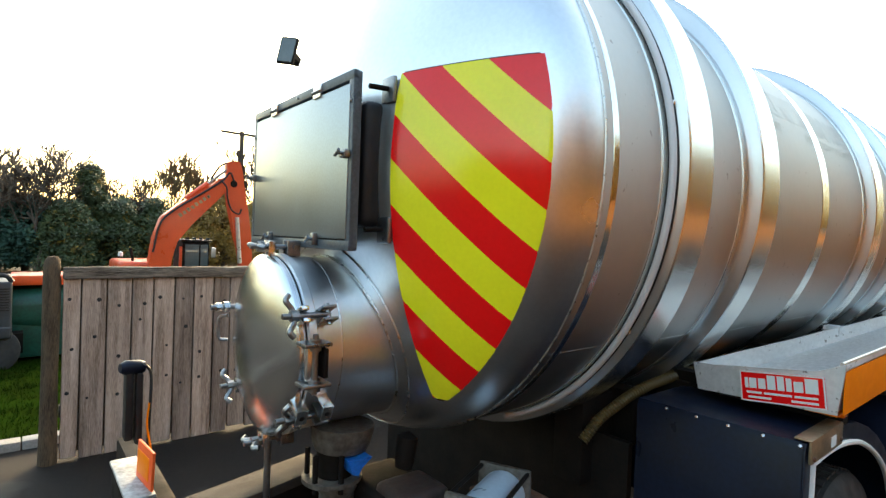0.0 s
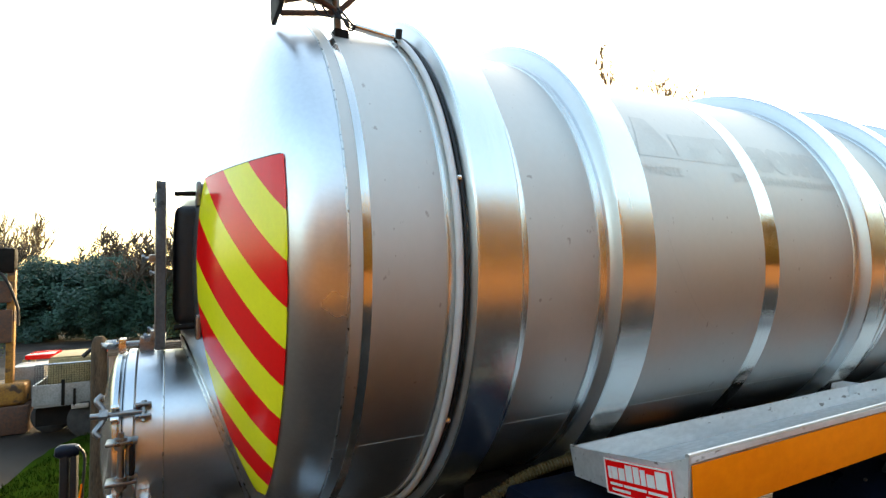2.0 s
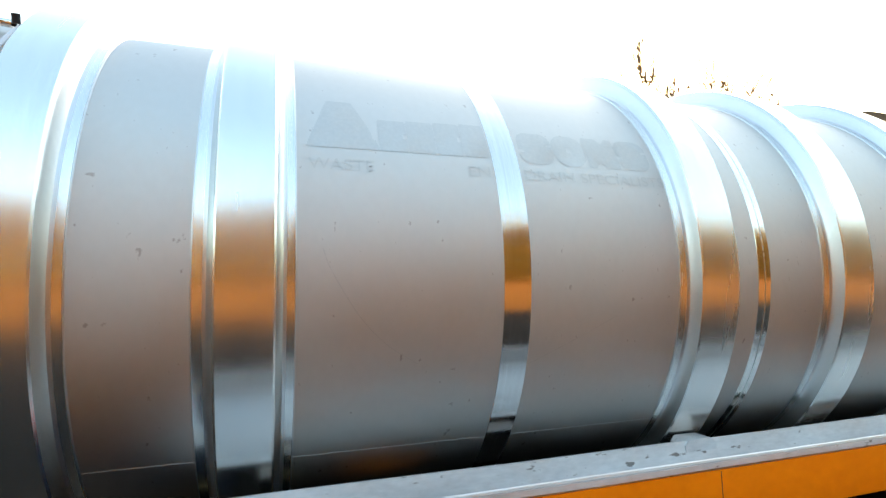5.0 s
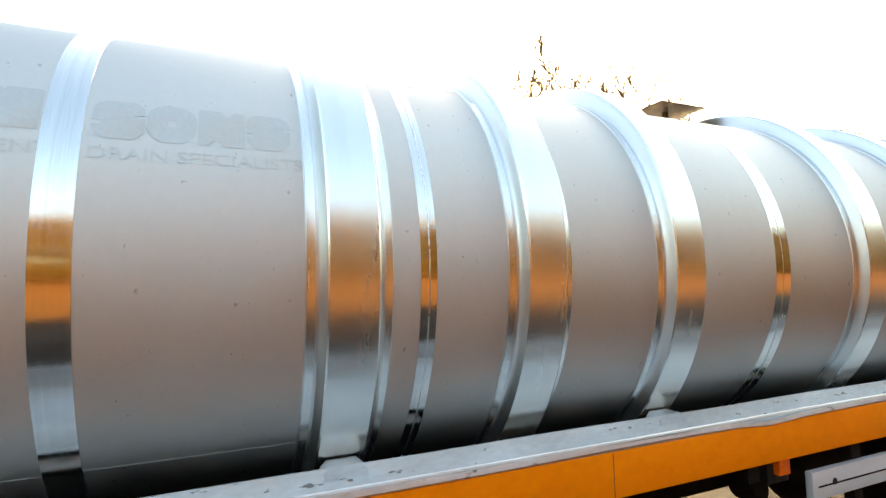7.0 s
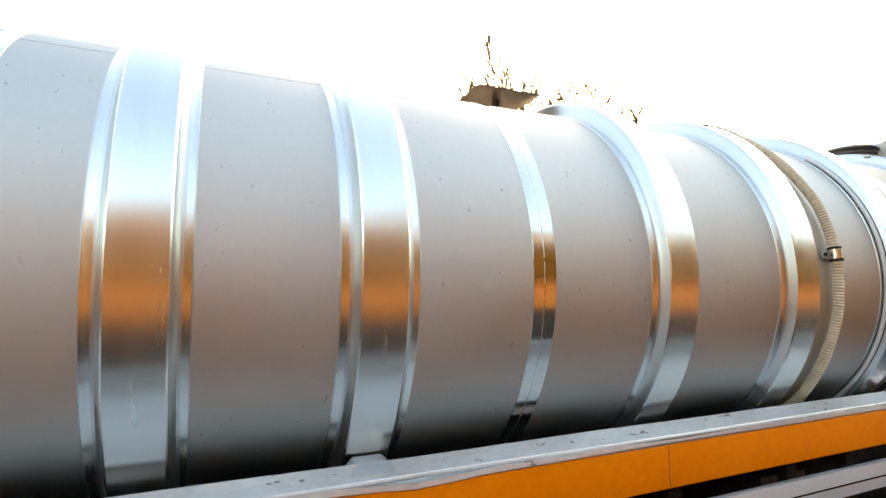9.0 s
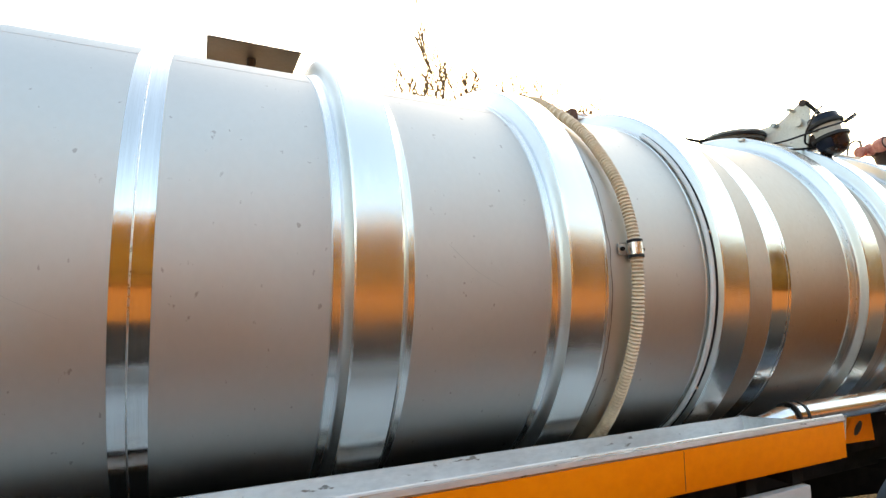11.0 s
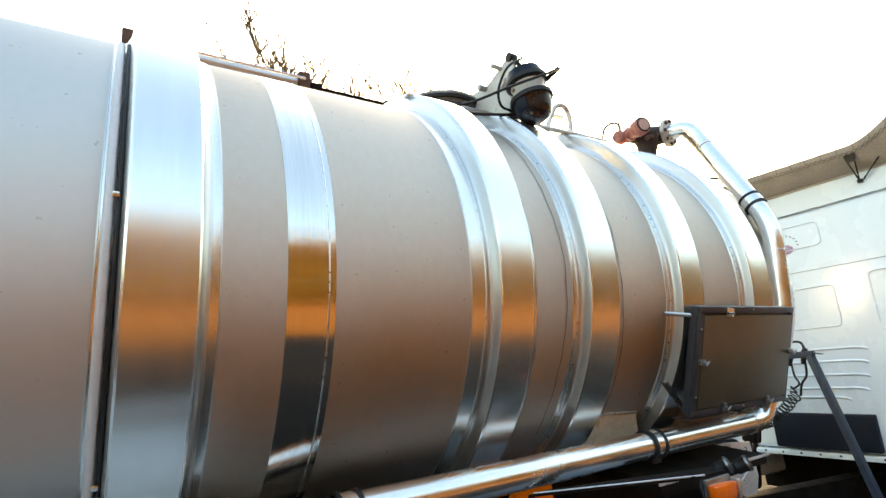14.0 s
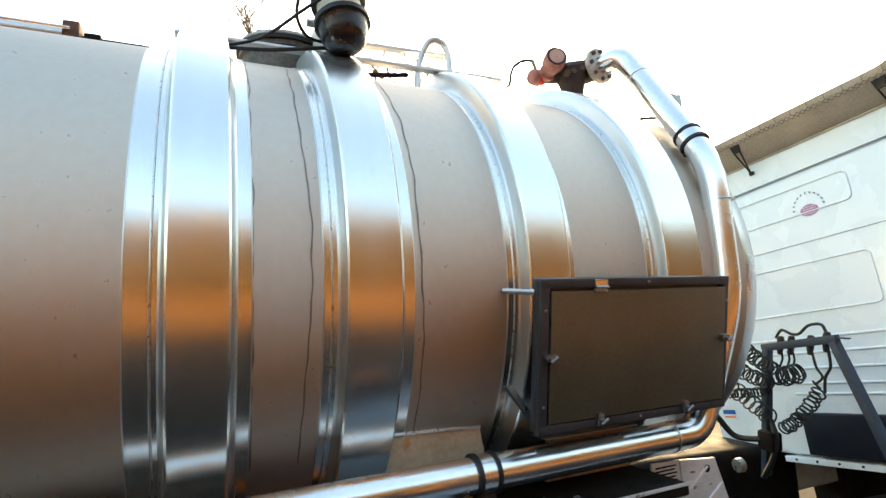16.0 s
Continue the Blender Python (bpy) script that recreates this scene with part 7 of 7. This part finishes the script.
def twig_tree(name, at, height, spread, seed, material, depth=5, trunk=0.16, label="", lean=0.0, leaves=None, density=1.0, split=3, up=0.35, group="trees", fine=0.0035):
    """A bare or thinly leaved tree: tapered trunk, limbs and twigs."""
    rr = random.Random(seed)
    e = thing(name, at, 0, label, "tree", group)
    bm_t, bm_l = bmesh.new(), bmesh.new()
    tips = []

    def grow(p, d, length, r, lev):
        n = 4 if lev < 3 else 3
        pts = [p]
        q = p.copy()
        dd = d.copy()
        for _ in range(n):
            dd = (dd + Vector((rr.uniform(-1, 1), rr.uniform(-1, 1), rr.uniform(-0.5, 0.9))) * 0.20).normalized()
            q = q + dd * (length / n)
            pts.append(q.copy())
        L = length
        tube(bm_t if lev < 2 else bm_l, pts, lambda s, r=r, L=L: max(fine, r * (1 - 0.45 * s / max(L, 1e-3))), 7 if lev < 2 else (4 if lev < 4 else 3), cap=False)
        if lev >= depth:
            tips.append((q.copy(), dd.copy()))
            return
        k = split if lev else split + 1
        for j in range(k):
            f = rr.uniform(0.45, 1.0)
            b = pts[min(n, max(1, int(f * n + 0.5)))]
            side = Vector((rr.uniform(-1, 1), rr.uniform(-1, 1), rr.uniform(-0.2, 1.0))).normalized()
            nd = (dd * 0.75 + side * spread + Vector((0, 0, up))).normalized()
            grow(b, nd, length * rr.uniform(0.58, 0.82), r * 0.52, lev + 1)

    grow(Vector((0, 0, -0.1)), Vector((lean, 0, 1)).normalized(), height * 0.36, trunk, 0)
    top = max(v.co.z for v in bm_l.verts)
    for b_ in (bm_t, bm_l):
        for v in b_.verts:
            v.co.z *= height / top
    part("trunk", bm_t, BARK, e)
    part("crown", bm_l, material, e, smooth=0)
    if leaves:
        verts, faces = [], []
        for p, d in tips:
            for _ in range(leaves[1]):
                c = p + Vector((rr.gauss(0, 1), rr.gauss(0, 1), rr.gauss(0, 0.8))) * leaves[2]
                a = Vector((rr.uniform(-1, 1), rr.uniform(-1, 1), rr.uniform(-1, 1))).normalized() * leaves[3]
                b = a.orthogonal().normalized() * leaves[3] * 0.6
                k0 = len(verts)
                verts += [c - a, c + b, c + a, c - b]
                faces.append((k0, k0 + 1, k0 + 2, k0 + 3))
        me = bpy.data.meshes.new("leaves")
        me.from_pydata([tuple(v) for v in verts], [], faces)
        me.materials.append(leaves[0])
        lf = new("leaves", me)
        lf.parent = e
    return e


def bush(name, at, w, d, h, seed, material, count=5200, size=0.11, label="", cone=0.0, cat="tree"):
    """An evergreen mass: a stem with limbs and many small leaves, denser in clumps, uneven at the rim."""
    rr = random.Random(seed)
    e = thing(name, at, 0, label, cat, name.replace("_", " ") + "s")
    clumps = []
    for _ in range(int(70 + 22 * w)):
        t = rr.random() ** 0.8
        z = h * (0.05 + 0.93 * t)
        wid = (1 - cone * t) * math.sqrt(max(0.05, 1 - max(0, (t - 0.45) / 0.6) ** 2))
        a, q = rr.uniform(0, 6.283), math.sqrt(rr.random())
        clumps.append((Vector((math.cos(a) * q * w * wid, math.sin(a) * q * d * wid, z)), rr.uniform(0.5, 1.0) * (0.45 + 0.10 * w)))
    bm_t = bmesh.new()
    tube(bm_t, [(0, 0, -0.1), (0.05, 0, h * 0.4), (0.0, 0.05, h * 0.8)], lambda s: 0.16 - 0.12 * min(1, s / h), 8)
    for c, r in clumps[::3]:
        tube(bm_t, [(0, 0, max(0.2, c.z * 0.6)), tuple(c * 0.6 + Vector((0, 0, c.z * 0.3))), tuple(c)], lambda s: max(0.01, 0.05 - 0.02 * s), 5)
    part("trunk", bm_t, BARK, e)
    verts, faces = [], []
    for _ in range(count):
        c, r = rr.choice(clumps)
        v = Vector((rr.gauss(0, 1), rr.gauss(0, 1), rr.gauss(0, 1)))
        p = c + v.normalized() * r * (rr.random() ** 0.4) * Vector((1, 1, 0.8)).length / 1.6
        if p.z < 0.05:
            continue
        a = Vector((rr.uniform(-1, 1), rr.uniform(-1, 1), rr.uniform(-0.6, 0.6))).normalized() * size * rr.uniform(0.6, 1.4)
        b = a.orthogonal().normalized() * size * 0.55
        k0 = len(verts)
        verts += [p - a, p + b, p + a, p - b]
        faces.append((k0, k0 + 1, k0 + 2, k0 + 3))
    me = bpy.data.meshes.new("crown")
    me.from_pydata([tuple(v) for v in verts], [], faces)
    me.materials.append(material)
    cr = new("crown", me)
    cr.parent = e
    return e


# telegraph pole
pole = thing("telegraph_pole", (8.2, 27.5, 0), 0, "dark wooden telegraph pole with a cross arm", "pole")
part("shaft", lathe(bmesh.new(), [(0, 0.16), (7.4, 0.12), (7.45, 0.0)], (0, 0, 0), (0, 0, 1), 14), BARK, pole)
part("cross_arm", boxm(-1.1, 1.0, -0.06, 0.06, 7.2, 7.32), BARK, pole)

# evergreen belt behind the yard
for k, (x, y, w, d, h, m_, cone) in enumerate((
        (-12.5, 31, 4.0, 2.6, 3.2, LEAFB, 0.1), (-8.2, 29, 3.2, 2.4, 2.9, LEAFB, 0.1), (-5.2, 28, 2.4, 2.2, 3.4, LEAFB, 0.25), (-3.0, 26.5, 2.2, 2.0, 3.5, LEAFB, 0.2), (-17.5, 33, 4.5, 3, 3.8, LEAFB, 0.1),
        (-0.9, 26, 1.8, 1.8, 2.9, LEAFB, 0.1), (1.15, 25.5, 1.1, 1.1, 4.4, LEAFD, 0.55), (0.4, 24.5, 1.0, 1.0, 2.7, LEAFD, 0.2), (2.25, 25, 0.9, 1.0, 3.0, LEAFD, 0.35), (3.7, 25, 0.8, 1.0, 3.1, LEAFD, 0.3),
        (6.6, 25, 1.5, 1.5, 3.9, LEAFY, 0.15), (8.8, 27, 1.6, 1.5, 3.3, LEAFY, 0.1), (5.2, 24.5, 1.0, 1.1, 3.2, LEAFY, 0.1), (12, 30, 3.0, 2.0, 3.6, LEAFD, 0.1))):
    lab = {"bluish_conifer": "dense blue-green evergreen in the belt of trees", "dark_leaf": "dark evergreen flecked with yellow leaves", "autumn_leaf": "shrub with yellow autumn leaves"}[m_.name]
    bush("evergreen_tree" if m_ is not LEAFY else "autumn_shrub", (x, y, 0), w, d, h, 40 + k, m_, int((13000 + 13000 * w) * (0.55 if m_ is LEAFY else 1)), 0.066, lab, cone)
bush("hedge_shrub", (-8.2, 19, 0), 3.2, 1.4, 1.6, 77, LEAFD, 9000, 0.06, "low shrub turning yellow at the yard edge", 0.1, "shrub")
bush("hedge_shrub", (-13.5, 21, 0), 3.0, 1.4, 1.8, 78, LEAFD, 9000, 0.06, "low dark green shrub at the yard edge", 0.1, "shrub")

for x, y, h, sp, sd, m_, lb, u_, tk in ((-0.5, 24.2, 5.3, 1.0, 5, BARK, "bare oak with crooked dark twigs", 0.05, 0.17), (2.7, 26.5, 4.7, 1.0, 8, BARK, "bare oak with crooked dark twigs", 0.02, 0.14),
                                        (-3.6, 29.5, 5.6, 1.0, 9, BARK, "bare oak with crooked dark twigs", 0.02, 0.17), (-1.9, 27, 5.2, 1.0, 12, BARK, "bare oak with crooked dark twigs", 0.05, 0.16),
                                        (4.9, 31, 6.6, 0.55, 15, TWIG, "bare fan-shaped tree with fine twigs", 0.35, 0.13), (7.4, 31, 6.2, 0.55, 17, TWIG, "bare fan-shaped tree with fine twigs", 0.35, 0.13),
                                        (-8.6, 34, 5.8, 0.7, 16, BARK, "bare oak with crooked dark twigs", 0.1, 0.16), (-13, 38, 7.4, 0.5, 21, TWIG, "pale bare tree far behind the belt", 0.3, 0.16),
                                        (-10.2, 40, 7.9, 0.45, 22, TWIG, "pale bare tree far behind the belt", 0.3, 0.16), (9.4, 27, 7.6, 0.5, 23, BARK, "thin bare tree with upright twigs", 0.3, 0.14),
                                        (10.6, 25, 8.6, 0.45, 24, BARK, "thin bare tree with upright twigs", 0.3, 0.14)):
    twig_tree("bare_tree", (x, y, 0), h, sp, sd, m_, 6, tk, lb, 0.0, split=3, up=u_, fine=0.02)
# twiggy crowns that show above the barrel


def whip_tree(at, height, seed, reach):
    """A bare young tree: a straight leader and many slender limbs that sweep upwards, each set with fine twigs."""
    rr = random.Random(seed)
    e = thing("sapling_tree", at, 0, "bare young tree with fine upright twigs", "tree", "saplings")
    bm_t, bm_c = bmesh.new(), bmesh.new()

    def shoot(bm, p, d, length, r, n, wander=0.10, thin=0.0085):
        pts, q, dd = [p.copy()], p.copy(), d.normalized()
        for _ in range(n):
            dd = (dd + Vector((rr.uniform(-1, 1), rr.uniform(-1, 1), rr.uniform(0.1, 1.0))) * wander).normalized()
            q = q + dd * (length / n)
            pts.append(q.copy())
        tube(bm, pts, lambda s_, r=r, L=length: max(thin, r * (1 - 0.7 * s_ / L)), 6 if r > 0.03 else 4, cap=False)
        return pts, dd
    lead, _ = shoot(bm_t, Vector((0, 0, -0.1)), Vector((0, 0, 1)), height + 0.1, 0.034, 12, 0.05)
    for k in range(20):
        f = 0.42 + 0.50 * (k + rr.random()) / 20
        p = lead[min(11, int(f * 12))] if k else lead[6]
        a = rr.uniform(0, 6.283)
        limb, _ = shoot(bm_c, p, Vector((math.cos(a) * 1.5, math.sin(a) * 1.5, 1.0)), height * reach * (1.05 - f) + 0.45, 0.010, 7, 0.085)
        for p2 in limb[2:] * 2:
            a = rr.uniform(0, 6.283)
            twig, _ = shoot(bm_c, p2, Vector((math.cos(a) * 0.7, math.sin(a) * 0.7, 1.0)), rr.uniform(0.35, 1.0), 0.0095, 4, 0.14, 0.0085)
            for p3 in twig[1:4:2]:
                a = rr.uniform(0, 6.283)
                shoot(bm_c, p3, Vector((math.cos(a), math.sin(a), 0.9)), rr.uniform(0.15, 0.45), 0.008, 3, 0.2, 0.0075)
    part("trunk", bm_t, BARK, e)
    part("crown", bm_c, TWIG, e, smooth=0)
    return e


for x, y, h, sd, reach in ((9.5, 7.75, 7.8, 31, 0.50), (10.3, 7.8, 7.45, 32, 0.5), (11.15, 7.4, 7.4, 36, 0.5), (11.9, 7.8, 7.6, 33, 0.5), (13.1, 8.1, 7.5, 34, 0.5), (8.5, 8.2, 7.1, 35, 0.42)):
    whip_tree((x, y, 0), h, sd, reach)
# tall autumn trees on the far side of the yard, behind the walk
for k in range(22):
    rr = random.Random(500 + k)
    bush("autumn_tree", (-32 + k * 4.9 + rr.uniform(-1, 1) - 0.10 * max(0, k - 14) ** 2, -26 + rr.uniform(-3, 2.0) + 0.35 * max(0, k - 14) ** 2, 0), 3.6, 2.8, rr.uniform(10.5, 15.5), 600 + k, LEAFG, 17000, 0.25, "tall golden-brown autumn tree with thinning leaves", 0.30)
# taller, thinner unseen crowns added behind them, softening the mirrored treeline
for k in range(14):
    rr = random.Random(700 + k)
    bush("poplar_tree", (-38 + k * 7.2 + rr.uniform(-1.5, 1.5), -37 + rr.uniform(-2, 2), 0), 4.4, 3.2, rr.uniform(19, 25), 800 + k, LEAFP, 8000, 0.26, "tall thin poplar with pale gold leaves, added unseen for the steel's reflections", 0.35)
